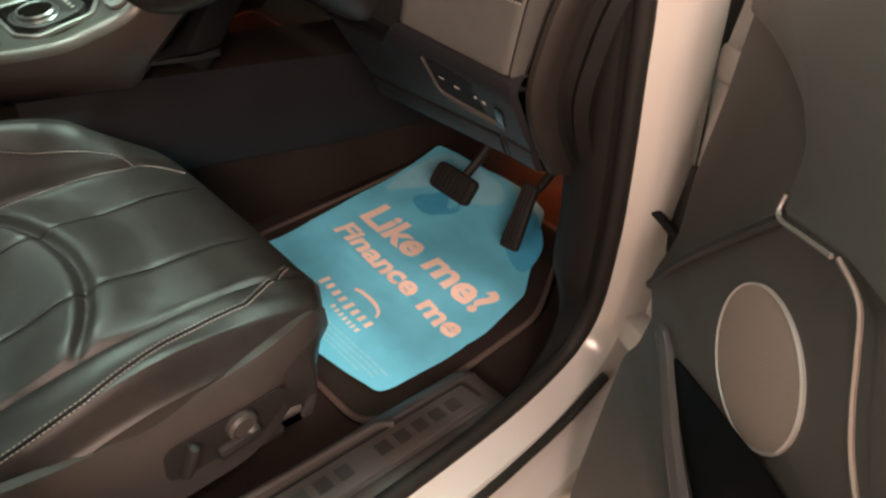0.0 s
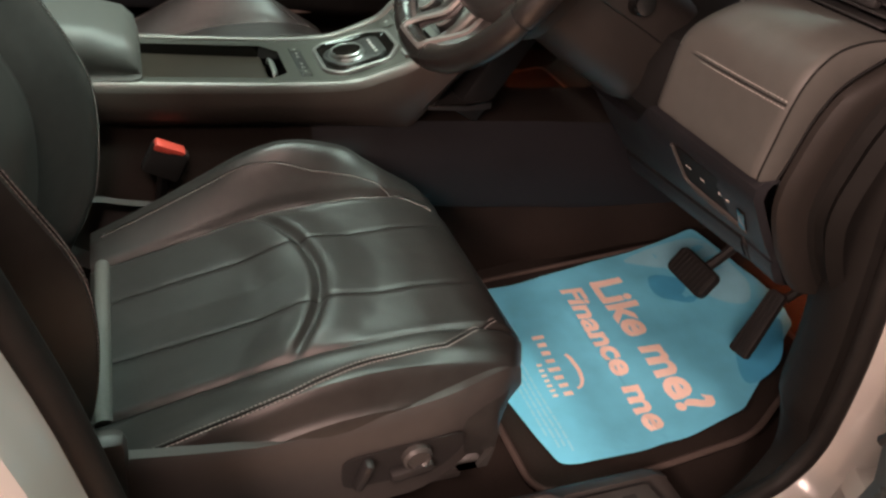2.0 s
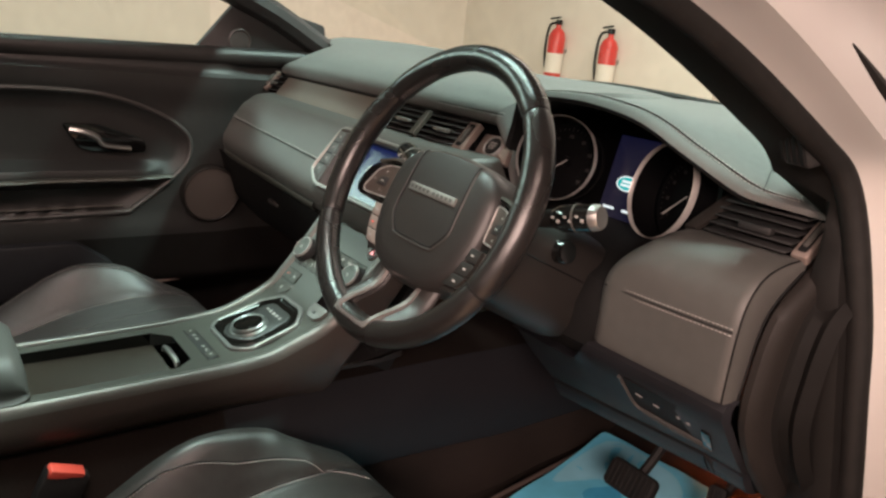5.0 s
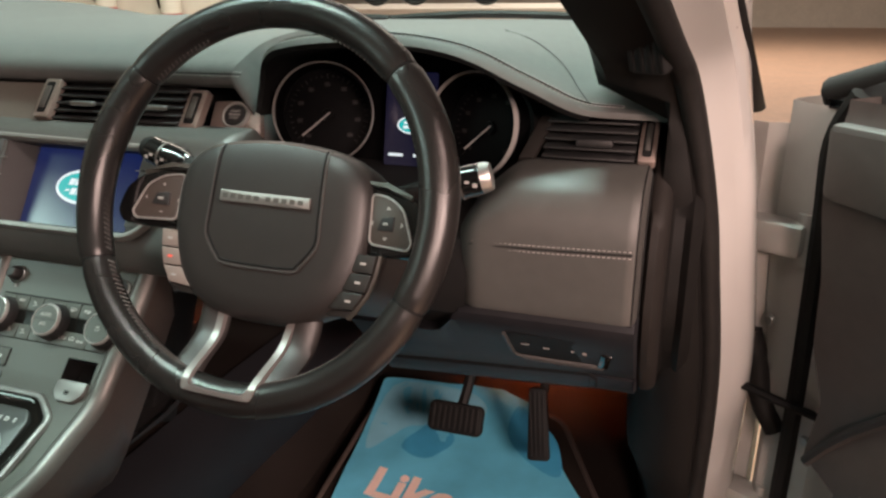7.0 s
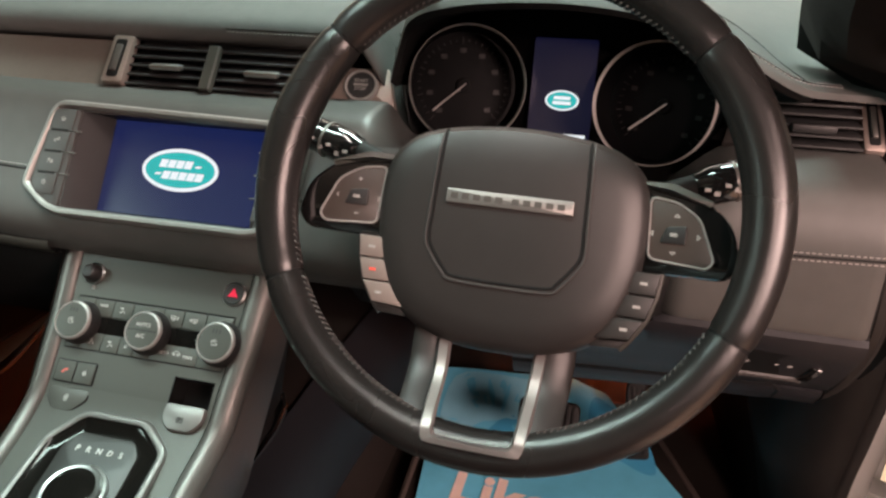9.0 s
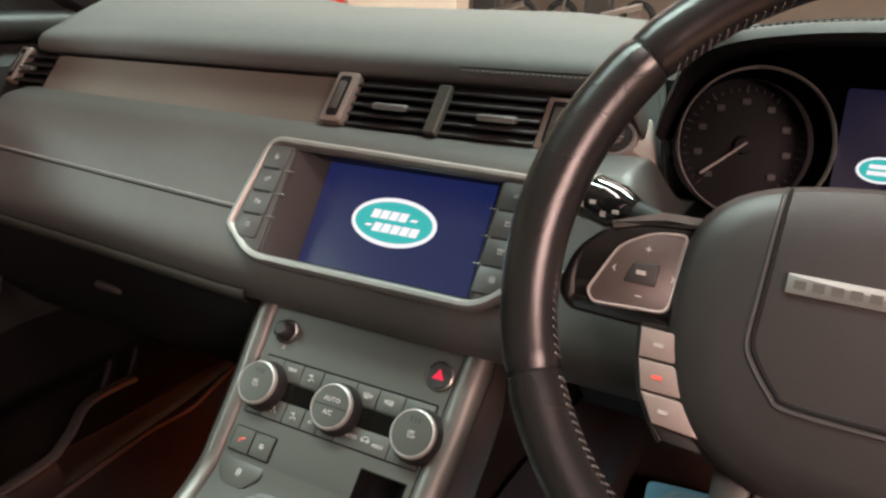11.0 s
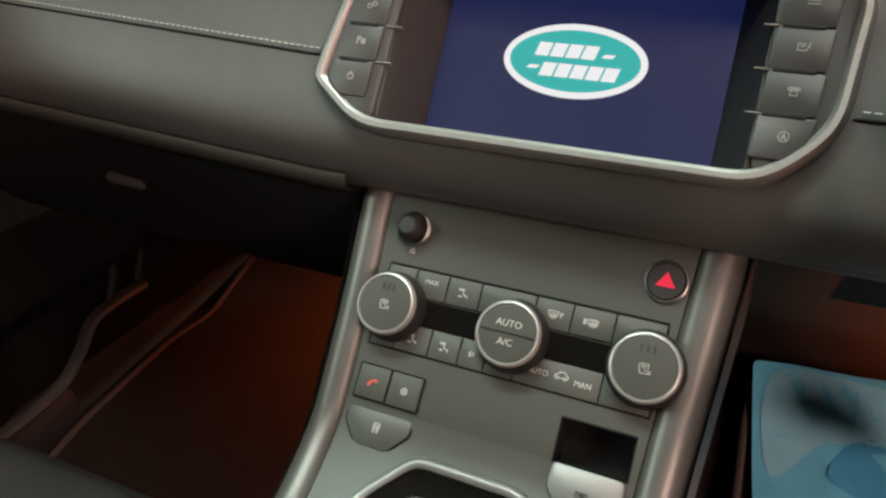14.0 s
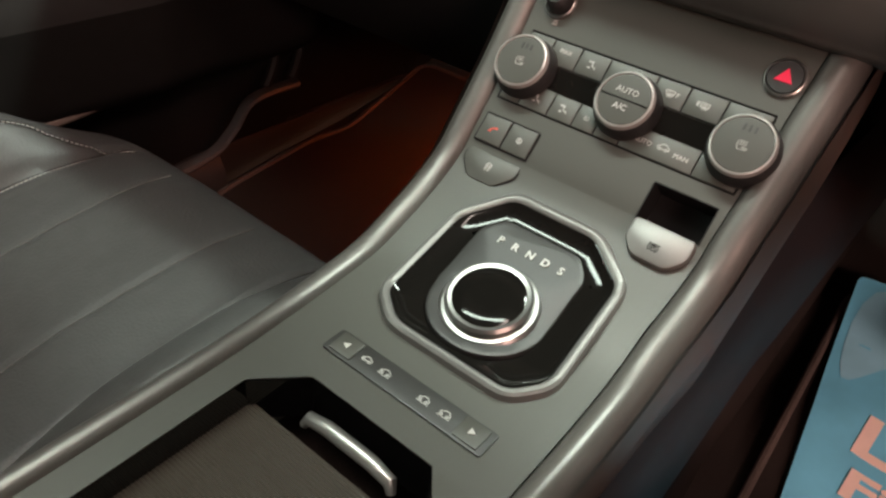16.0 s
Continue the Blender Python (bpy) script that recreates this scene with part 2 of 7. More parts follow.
def ring_plate(outer, inner, thick, m=None, round_=0.35):
    """A raised frame between two outlines of equal length, with a rounded back."""
    bm = bmesh.new()
    k = len(outer)
    rows = []
    for a, z in ((0.0, 0.0), (0.12, thick * 0.75), (0.35, thick), (0.65, thick), (0.88, thick * 0.75), (1.0, 0.0)):
        rows.append([bm.verts.new((o[0] + (i[0] - o[0]) * a, o[1] + (i[1] - o[1]) * a, z)) for o, i in zip(outer, inner)])
    for r0, r1 in zip(rows, rows[1:]):
        for j in range(k):
            bm.faces.new((r0[j], r0[(j + 1) % k], r1[(j + 1) % k], r1[j]))
    if m:
        bmesh.ops.transform(bm, matrix=m, verts=bm.verts)
    return bm


def rounded(w, h, r, n=5, cx=0.0, cy=0.0):
    """The outline of a rounded rectangle."""
    out = []
    for sx, sy, a0 in ((1, 1, 0), (-1, 1, 90), (-1, -1, 180), (1, -1, 270)):
        for k in range(n + 1):
            a = radians(a0 + 90 * k / n)
            out.append((cx + sx * (w / 2 - r) + r * math.cos(a), cy + sy * (h / 2 - r) + r * math.sin(a)))
    return out


def soften(poly, r, n=4):
    """The same outline with rounded corners."""
    out = []
    k = len(poly)
    for i in range(k):
        p0, p, p1 = Vector(poly[i - 1]), Vector(poly[i]), Vector(poly[(i + 1) % k])
        a, b = (p0 - p), (p1 - p)
        d = min(r, a.length * 0.45, b.length * 0.45)
        a, b = p + a.normalized() * d, p + b.normalized() * d
        for j in range(n + 1):
            t = j / n
            out.append(tuple(a.lerp(p, t).lerp(p.lerp(b, t), t)))
    return out


def inset(poly, d):
    c = Vector((sum(p[0] for p in poly) / len(poly), sum(p[1] for p in poly) / len(poly)))
    k = len(poly)
    out = []
    for i in range(k):
        p0, p, p1 = Vector(poly[i - 1]), Vector(poly[i]), Vector(poly[(i + 1) % k])
        t = (p1 - p0).normalized()
        nrm = Vector((-t.y, t.x))
        if nrm.dot(c - p) < 0:
            nrm = -nrm
        out.append(tuple(p + nrm * d))
    return out


def loft(rows, closed=False, caps=False, bm=None):
    """A skin over rows of points (all of one length). closed: each row is a loop."""
    bm = bm or bmesh.new()
    vs = [[bm.verts.new(p) for p in r] for r in rows]
    n = len(rows[0])
    for r0, r1 in zip(vs, vs[1:]):
        for j in range(n if closed else n - 1):
            k = (j + 1) % n
            bm.faces.new((r0[j], r0[k], r1[k], r1[j]))
    if caps:
        bm.faces.new(vs[0][::-1])
        bm.faces.new(vs[-1])
    return bm


def smooth_line(pts, n=8, closed=False):
    """A Catmull-Rom curve through points of any size."""
    pts = [Vector(p) for p in pts]
    k = len(pts)
    out = []
    for i in range(k if closed else k - 1):
        if closed:
            p0, p1, p2, p3 = pts[i - 1], pts[i], pts[(i + 1) % k], pts[(i + 2) % k]
        else:
            p0, p1, p2, p3 = pts[max(i - 1, 0)], pts[i], pts[i + 1], pts[min(i + 2, k - 1)]
        for j in range(n):
            t = j / n
            out.append(0.5 * (2 * p1 + (p2 - p0) * t + (2 * p0 - 5 * p1 + 4 * p2 - p3) * t * t + (3 * p1 - p0 - 3 * p2 + p3) * t**3))
    if not closed:
        out.append(pts[-1])
    return out


def tube(pts, r, sides=10, closed=False, caps=True, bm=None, flat=1.0):
    """A tube along points; r is a number or one for each point. flat: its height against its width."""
    pts = [Vector(p) for p in pts]
    k = len(pts)
    rows = []
    up = Vector((0.123, 0.2, 0.97))
    for i, p in enumerate(pts):
        t = (pts[(i + 1) % k] - pts[i - 1]) if closed else (pts[min(i + 1, k - 1)] - pts[max(i - 1, 0)])
        t.normalize()
        a = t.cross(up).normalized()
        b = a.cross(t)
        up = b
        rr = r[i] if isinstance(r, (list, tuple)) else r
        rows.append([p + rr * (math.cos(2 * math.pi * j / sides) * a + flat * math.sin(2 * math.pi * j / sides) * b) for j in range(sides)])
    if closed:
        rows.append(rows[0])
    return loft(rows, True, caps and not closed, bm)


def lathe(profile, m=None, sides=32, bm=None):
    """A turned body round the local z axis: profile of (radius, z)."""
    b2 = bmesh.new()
    rows = []
    for r, z in profile:
        rows.append([b2.verts.new((max(r, 1e-5) * math.cos(2 * math.pi * j / sides), max(r, 1e-5) * math.sin(2 * math.pi * j / sides), z)) for j in range(sides)])
    for r0, r1 in zip(rows, rows[1:]):
        for j in range(sides):
            b2.faces.new((r0[j], r0[(j + 1) % sides], r1[(j + 1) % sides], r1[j]))
    bmesh.ops.remove_doubles(b2, verts=b2.verts, dist=2e-5)
    if m:
        bmesh.ops.transform(b2, matrix=m, verts=b2.verts)
    return join(bm, b2)


def letters(body, size, m, thick=0.0004, bold=0.0, align="CENTER"):
    cu = bpy.data.curves.new("writing", "FONT")
    cu.body, cu.size, cu.extrude, cu.offset, cu.align_x, cu.align_y = body, size, thick, bold, align, "CENTER"
    cu.resolution_u = 3
    ob = new("writing", cu)
    me = bpy.data.meshes.new_from_object(ob.evaluated_get(bpy.context.evaluated_depsgraph_get()))
    bpy.data.objects.remove(ob)
    bpy.data.curves.remove(cu)
    me.transform(m)
    bm = bmesh.new()
    bm.from_mesh(me)
    bpy.data.meshes.remove(me)
    return bm


def fitted(body, w, h, m, bold=0.002):
    """Letters scaled to a width and a height, from their lower left corner at m."""
    bm = letters(body, 0.1, Matrix.Identity(4), 0.0001, bold, "LEFT")
    x0, x1 = min(v.co.x for v in bm.verts), max(v.co.x for v in bm.verts)
    y0, y1 = min(v.co.y for v in bm.verts), max(v.co.y for v in bm.verts)
    for v in bm.verts:
        v.co.x, v.co.y = (v.co.x - x0) / (x1 - x0) * w, (v.co.y - y0) / (y1 - y0) * h
    bmesh.ops.transform(bm, matrix=m, verts=bm.verts)
    return bm


def bars(rects, m, thick=0.0005):
    """Flat bars (x, y, w, h) on the plane m."""
    bm = bmesh.new()
    for x, y, w, h in rects:
        rbox((w, h, thick), 0, m=m @ Matrix.Translation((x, y, thick / 2)), bm=bm)
    return bm


def lerp(a, b, t):
    return a + (b - a) * t


def interp(x, xs, ys):
    return float(np.interp(x, xs, ys))


def ribbons(lines, m, width=0.0006, size=1.0, thick=0.0003):
    """A flat mark drawn as strokes: lines of points in millimetres on the plane m."""
    bm = bmesh.new()
    for line in lines:
        for (x0, y0), (x1, y1) in zip(line, line[1:]):
            a, b = Vector((x0, y0)) * 0.001 * size, Vector((x1, y1)) * 0.001 * size
            d = b - a
            t = m @ Matrix.Translation(((a.x + b.x) / 2, (a.y + b.y) / 2, thick / 2)) @ Matrix.Rotation(math.atan2(d.y, d.x), 4, "Z")
            rbox((d.length + width * 0.8, width, thick), 0, m=t, bm=bm)
    return bm


def circle(r, x=0.0, y=0.0, a0=0, a1=360, n=12):
    return [(x + r * math.cos(radians(a0 + (a1 - a0) * k / n)), y + r * math.sin(radians(a0 + (a1 - a0) * k / n))) for k in range(n + 1)]


CAR = [(-4, -1.2), (-4, 0.4), (-2.4, 0.9), (-1.3, 2.2), (1.8, 2.2), (3.0, 0.8), (4, 0.3), (4, -1.2), (2.9, -1.2)]
ICONS = dict(
    seat=[[(-2.4, 2.6), (-2.8, 0.5), (-1.8, -2.6), (3.2, -2.2), (3.4, -1.0), (0.4, -1.0)], [(0.0, 0.2), (0.6, 1.2), (0.0, 2.0), (0.5, 3.0)], [(1.5, 0.2), (2.1, 1.2), (1.5, 2.0), (2.0, 3.0)], [(-1.3, 0.2), (-0.8, 1.2), (-1.3, 2.0), (-0.9, 3.0)]],
    person=[circle(0.8, -0.6, 2.4, n=8), [(-0.4, 1.3), (0.2, -1.4), (2.8, -1.4), (3.0, -3.0)], [(-4.0, 2.4), (-2.2, 2.4)], [(-2.9, 3.1), (-2.2, 2.4), (-2.9, 1.7)], [(-3.6, -2.6), (-1.4, -2.6)], [(-2.1, -1.9), (-1.4, -2.6), (-2.1, -3.2)]],
    front=[[(-3.8, 2.0), (-2.0, 2.6), (2.0, 2.6), (3.8, 2.0), (2.6, -1.2), (-2.6, -1.2), (-3.8, 2.0)], [(-1.5, -2.8), (-1.0, -0.4), (-1.5, 1.2)], [(0.0, -2.8), (0.5, -0.4), (0.0, 1.2)], [(1.5, -2.8), (2.0, -0.4), (1.5, 1.2)], [(5.4, -1.4), (5.4, 1.8), (7.2, 1.8)], [(5.4, 0.3), (6.8, 0.3)]],
    rear=[[(-3.2, 2.2), (3.2, 2.2), (3.2, -1.2), (-3.2, -1.2), (-3.2, 2.2)], [(-1.5, -2.8), (-1.0, -0.4), (-1.5, 1.2)], [(0.0, -2.8), (0.5, -0.4), (0.0, 1.2)], [(1.5, -2.8), (2.0, -0.4), (1.5, 1.2)], [(-6.2, -1.4), (-6.2, 1.8), (-4.8, 1.8), (-4.6, 0.6), (-6.2, 0.2), (-4.6, -1.4)]],
    car=[CAR, circle(0.8, -2.4, -1.3, n=8), circle(0.8, 2.2, -1.3, n=8), [(-1.4, -1.2), (1.2, -1.2)]],
    off_road=[CAR, circle(0.8, -2.4, -1.3, n=8), circle(0.8, 2.2, -1.3, n=8), [(-4.6, -3.0), (-2.0, -2.6), (0.0, -3.2), (2.2, -2.6), (4.6, -3.0)]],
    brake=[circle(2.0, n=14), circle(3.3, 0, 0, 130, 230, 6), circle(3.3, 0, 0, -50, 50, 6), [(-0.6, -1.1), (-0.6, 1.2), (0.6, 1.1), (0.7, 0.1), (-0.6, 0.0)], [(-3.6, 2.6), (3.6, 2.6)]],
    phone_cut=[[(-3.2, -1.8), (-2.2, -0.2), (0.6, 1.8), (2.8, 2.2)], [(-3.4, -2.0), (-2.2, -2.4), (-1.4, -0.8)], [(1.0, 1.0), (3.0, 1.0), (3.0, 2.2)], [(-2.6, -0.9), (0.8, 1.5)]],
    lock=[circle(2.2, n=12), [(-0.8, -1.0), (0.0, 1.2), (0.8, -1.0)]],
    skid=[[(-1.6, 3.2), (1.6, 3.2), (2.2, 1.4), (-2.2, 1.4), (-1.6, 3.2)], [(-2.2, 1.4), (-2.2, 0.0), (2.2, 0.0), (2.2, 1.4)], [(-1.8, -0.6), (-0.6, -1.6), (-2.0, -2.4), (-1.0, -3.4)], [(1.0, -0.6), (2.2, -1.6), (0.8, -2.4), (1.8, -3.4)]],
    lighter=[[(-1.6, -2.0), (1.6, -2.0), (1.6, 0.2), (-1.6, 0.2), (-1.6, -2.0)], [(-1.0, 0.6), (-0.4, 1.8), (0.4, 0.9), (1.0, 2.2)], [(-2.6, -2.8), (2.6, -2.8)]],
    spray=[circle(1.3, n=10), circle(2.4, 0, 0, 130, 230, 6)],
    fan=[[(-1.6, -1.4), (1.6, 1.4)], [(-1.6, 1.4), (1.6, -1.4)], [(0.0, -2.0), (0.0, 2.0)], [(-2.0, 0.0), (2.0, 0.0)]],
    home=[[(-2.2, 0.0), (0.0, 2.0), (2.2, 0.0)], [(-1.5, 0.2), (-1.5, -2.0), (1.5, -2.0), (1.5, 0.2)], [(-0.6, -1.8), (-0.6, -0.6), (0.6, -0.6), (0.6, -1.8)]],
    gears=[circle(1.3, -1.4, -0.6, n=8), circle(1.3, 1.6, 0.8, n=8)],
    assist=[[(-2.4, -2.0), (-2.4, 2.0), (-1.0, 2.0), (-0.8, 0.4), (-2.4, 0.2)], [(0.4, -1.8), (0.4, 0.8), (2.4, 0.8), (2.4, -1.8)], [(1.4, -1.8), (1.4, 0.8)]],
    power=[circle(1.9, 0, 0, 125, 415, 12), [(0.0, 0.4), (0.0, 2.4)]],
    words=[[(-2.6, 0.9), (2.6, 0.9)], [(-2.6, -0.6), (2.6, -0.6)]],
    media=[[(-2.6, -1.6), (-2.6, 1.4), (0.6, 1.4)], [(-2.6, -1.6), (1.4, -1.6), (1.4, -0.4)], [(2.4, 2.2), (1.8, 0.2), (2.8, -0.2)], [(-1.6, 0.4), (0.2, 0.4)]],
    phone=[[(-2.6, 0.8), (-2.2, 1.8), (2.2, 1.8), (2.6, 0.8), (1.4, 0.6), (1.2, 1.2), (-1.2, 1.2), (-1.4, 0.6), (-2.6, 0.8)], [(-1.6, -1.8), (1.6, -1.8), (1.2, 0.4), (-1.2, 0.4), (-1.6, -1.8)]],
    compass=[circle(2.3, n=14), [(-1.0, -1.1), (0.0, 1.4), (1.0, -1.1), (0.0, -0.4), (-1.0, -1.1)]],
    plus=[[(-1.5, 0.0), (1.5, 0.0)], [(0.0, -1.5), (0.0, 1.5)]],
    minus=[[(-1.6, 0.0), (1.6, 0.0)]],
    less=[[(0.8, 1.6), (-0.8, 0.0), (0.8, -1.6)]],
    more=[[(-0.8, 1.6), (0.8, 0.0), (-0.8, -1.6)]],
    up=[[(-2.0, -1.0), (0.0, 1.2), (2.0, -1.0), (-2.0, -1.0)]],
    down=[[(-2.0, 1.0), (0.0, -1.2), (2.0, 1.0), (-2.0, 1.0)]],
    left=[[(1.0, 2.0), (-1.2, 0.0), (1.0, -2.0), (1.0, 2.0)]],
    right=[[(-1.0, 2.0), (1.2, 0.0), (-1.0, -2.0), (-1.0, 2.0)]],
)

# ---- the hall ----
def hall():
    bm = rbox((60, 60, 0.1), 0, m=Matrix.Translation((0, 0, 0.07)))
    tagged(part("ground", bm, "ground", smooth=False), "pale tan tiled showroom floor", "floor", kind="structure")
    for name, size, at in (
        ("wall_north", (4.7, 0.2, 3.8), (-4.61, 4.9, 2.0)),
        ("wall_south", (15.0, 0.2, 3.8), (1.7, -6.1, 2.0)),
        ("wall_east", (0.2, 30.4, 3.8), (9.1, 9.1, 2.0)),
        ("wall_west", (0.2, 11, 3.8), (-5.6, -0.6, 2.0)),
        ("wall_far_west", (0.2, 19.4, 3.8), (-14.1, 14.5, 2.0)),
        ("wall_far_north", (23.2, 0.2, 3.8), (-2.5, 24.2, 2.0)),
        ("wall_far_south", (7.0, 0.2, 3.8), (-10.6, 4.9, 2.0)),
    ):
        tagged(part(name, rbox(size, 0, m=Matrix.Translation(at)), "wall", smooth=False), "cream painted plain showroom wall", "wall", kind="structure")
    # unseen ceiling, added dark to hold down the hall's bounced light
    tagged(part("ceiling", rbox((23.6, 30.6, 0.1), 0, m=Matrix.Translation((-2.5, 9.1, 3.95))), "ceiling", smooth=False), "unseen showroom ceiling, dark grey to cut bounced light", "ceiling", kind="structure")
    # unseen stage, added because the bikes are raised to fit the camera's view
    tagged(part("bike_support", rbox((7.0, 2.4, 1.04), 0.02, m=Matrix.Translation((-4.2, 12.0, 0.64))), "wall", smooth=False), "unseen cream stage added to hold the motorbikes up", "stage", kind="structure")


hall()

# ---- the car's shell: opening on the driver's side, floor, pillars, roof ----
EDGE = smooth_line([(0.77, -0.62, 1.66), (0.81, -0.52, 1.54), (0.845, -0.425, 1.36), (0.86, -0.348, 1.113), (0.86, -0.299, 0.899), (0.86, -0.212, 0.73), (0.86, -0.05, 0.668), (0.86, 0.15, 0.662),
                    (0.86, 0.40, 0.685), (0.86, 0.53, 0.735), (0.86, 0.572, 0.81), (0.86, 0.548, 0.95), (0.855, 0.517, 1.07), (0.84, 0.492, 1.20),
                    (0.825, 0.474, 1.307), (0.795, 0.44, 1.44), (0.773, 0.37, 1.50), (0.735, 0.16, 1.60), (0.70, -0.12, 1.67)], 6)


def outward(i):
    a, b = EDGE[max(i - 1, 0)], EDGE[min(i + 1, len(EDGE) - 1)]
    t = (b - a).normalized()
    n = Vector((0, t.z, -t.y))
    if n.dot(EDGE[i] - Vector((0.8, 0.08, 1.1))) < 0:
        n = -n
    return n.normalized()


def band(steps, flat=False, narrow=None):
    """A skin that follows the door opening: steps of (sideways, outwards from the opening). flat: it lies low along the sill. narrow: the steps along the front pillar."""
    rows = []
    for i, e in enumerate(EDGE):
        k = min(max((e.z - 0.70) / 0.16, 0.0), 1.0) if flat else 1.0
        f = min(max((e.y - 0.20) / 0.30, 0.0), 1.0) * min(max((e.z - 0.70) / 0.12, 0.0), 1.0) if narrow else 0.0
        g = min(max((-e.y - 0.10) / 0.12, 0.0), 1.0) * min(max((e.z - 0.74) / 0.1, 0.0), 1.0) if flat else 0.0
        row = []
        for j, (sx, so) in enumerate(steps):
            so += g * (0.03 + 0.9 * abs(sx))
            if narrow:
                sx, so = sx + (narrow[j][0] - sx) * f, so + (narrow[j][1] - so) * f
            row.append(e + Vector((sx * (0.35 + 0.65 * k), 0, 0)) + outward(i) * (so if so > 0 else so * k * (1 - (0.75 * min(max((e.z - 1.32) / 0.1, 0.0), 1.0) if flat else 0.0)) + 0.012 * (1 - k)))
        rows.append(row)
    return loft(rows)


def car_shell():
    car = thing("car_body", "white painted car body with an open front door", "car")
    part("door_frame", band([(-0.004, -0.006), (0.004, 0.0), (0.03, 0.006), (0.045, 0.012), (0.052, 0.03), (0.056, 0.055), (0.075, 0.075), (0.10, 0.08), (0.11, 0.10), (0.11, 0.26)], narrow=[(-0.004, -0.006), (0.004, 0.0), (0.02, 0.005), (0.034, 0.012), (0.042, 0.028), (0.046, 0.055), (0.044, 0.08), (0.034, 0.10), (0.01, 0.12), (-0.01, 0.20)]), "white", car, "glossy white door frame")
    rub = bmesh.new()
    n = len(EDGE)
    seal = [EDGE[i] + Vector((-0.012, 0, 0)) - outward(i) * (0.008 if EDGE[i].z > 0.75 else 0.002) for i in range(n)]
    tube(seal, 0.014, 10, bm=rub)
    part("door_seal", rub, "rubber", car, "black rubber door seal")
    trim = band([(-0.018, -0.012), (-0.024, -0.03), (-0.04, -0.038), (-0.07, -0.035), (-0.10, -0.015), (-0.12, 0.03), (-0.13, 0.12)], True)
    for v in trim.verts:
        if v.co.y > 0.2:
            k = min(max((v.co.z - 1.03) / 0.04, 0.0), 1.0) * min(max((1.47 - v.co.z) / 0.05, 0.0), 1.0)
            v.co.x = max(v.co.x, 0.765 * k)
    part("pillar_trim", trim, "dark", car, "black plastic pillar trim")
    # sill cover with its ridges and a sunken name panel
    rows = []
    for y in np.linspace(-0.34, 0.455, 30):
        e = 0.012 * max(0.0, (y - 0.43) / 0.025)
        rows.append([(0.705, y, 0.60), (0.715, y, 0.640 - e), (0.728, y, 0.655 - e), (0.744, y, 0.661 - e), (0.748, y, 0.658 - e), (0.812, y, 0.660 - e), (0.816, y, 0.664 - e), (0.832, y, 0.668 - e), (0.846, y, 0.662 - e)])
    sill = part("sill_cover", loft(rows), "plastic_grey", car, "grey-brown plastic sill cover")
    plane = frm((0.780, 0.205, 0.6600), (0, 1, 0), (-1, 0, 0))
    part("tread_plate", plate(rounded(0.41, 0.050, 0.006), 0.0025, 0.001, plane), "plastic_grey", sill, "sunken brown tread plate")
    word = [(-0.198 + 0.0355 * (k + (k > 4)), 0.002, 0.023, 0.021) for k in range(10)]
    for b in word:
        part("name_bar", bars([b], plane @ Matrix.Translation((0, 0, 0.0026)), 0.0012), "plastic", sill, "dark bar in place of a letter")
    part("groove", tube([(0.7535, -0.02, 0.6630), (0.7535, 0.398, 0.6630), (0.756, 0.405, 0.6630), (0.790, 0.411, 0.6630)], 0.0018, 6), "black", sill, "dark groove round the plate")
    part("ridge", tube([(0.738, -0.3, 0.662), (0.738, 0.0, 0.663), (0.741, 0.235, 0.664), (0.752, 0.26, 0.66)], 0.007, 8), "plastic_grey", sill)
    # carpet floor, toe board, tunnel
    prof = [(-1.2, 0.60), (-0.2, 0.585), (0.25, 0.59), (0.50, 0.615), (0.72, 0.64), (0.88, 0.665), (1.0, 0.69), (1.08, 0.74), (1.16, 0.90), (1.20, 1.25)]
    prof = [tuple(p) for p in smooth_line(prof, 6)]
    xs = np.linspace(-0.80, 0.80, 40)
    part("carpet", loft([[(x, y, z + 0.003 * math.sin(31 * x) * math.sin(23 * y)) for x in xs] for y, z in prof]), "carpet", car, "dark brown-black carpet")
    tun = []
    for y in np.linspace(-1.2, 1.18, 40):
        w, top = 0.125 + 0.05 * max(0.0, y - 0.5), 0.93 if y < 0.9 else 0.93 + 0.4 * (y - 0.9)
        tun.append([(-w - 0.03, y, 0.55), (-w - 0.012, y, 0.62), (-w, y, 0.75), (-w + 0.01, y, top - 0.05), (-w + 0.04, y, top), (w - 0.04, y, top), (w - 0.01, y, top - 0.05), (w, y, 0.75), (w + 0.012, y, 0.62), (w + 0.03, y, 0.55)])
    part("tunnel_carpet", loft(tun), "carpet", car, "dark carpet over the centre tunnel")
    side = []
    for y in np.linspace(0.02, 1.12, 30):
        w = 0.127 + 0.05 * max(0.0, y - 0.5)
        low = interp(y, [0.02, 0.30, 0.60, 1.12], [0.80, 0.775, 0.76, 0.78])
        side.append([(w + 0.009, y, low - 0.006), (w + 0.011, y, low), (w + 0.004, y, lerp(low, 0.90, 0.5)), (w - 0.004, y, 0.885), (w - 0.035, y, 0.935)])
    part("tunnel_panel", loft(side), "tunnel_plastic", car, "dark plastic panel along the tunnel")
    for s in (1, -1):
        k = 0.0 if s > 0 else 0.075
        kick = [[(s * (0.80 + k * 0.6), 0.57, z), (s * (0.785 + k * 0.8), 0.62, z), (s * (0.765 + k), 0.75, z), (s * (0.735 + k * 1.2), 0.95, z), (s * (0.70 + k * 1.2), 1.15, z)] for z in np.linspace(0.56, 1.2, 10)]
        # near-black colour puts the footwell's shade on the kick panels
        part("kick_panel", loft(kick), "dark", car)
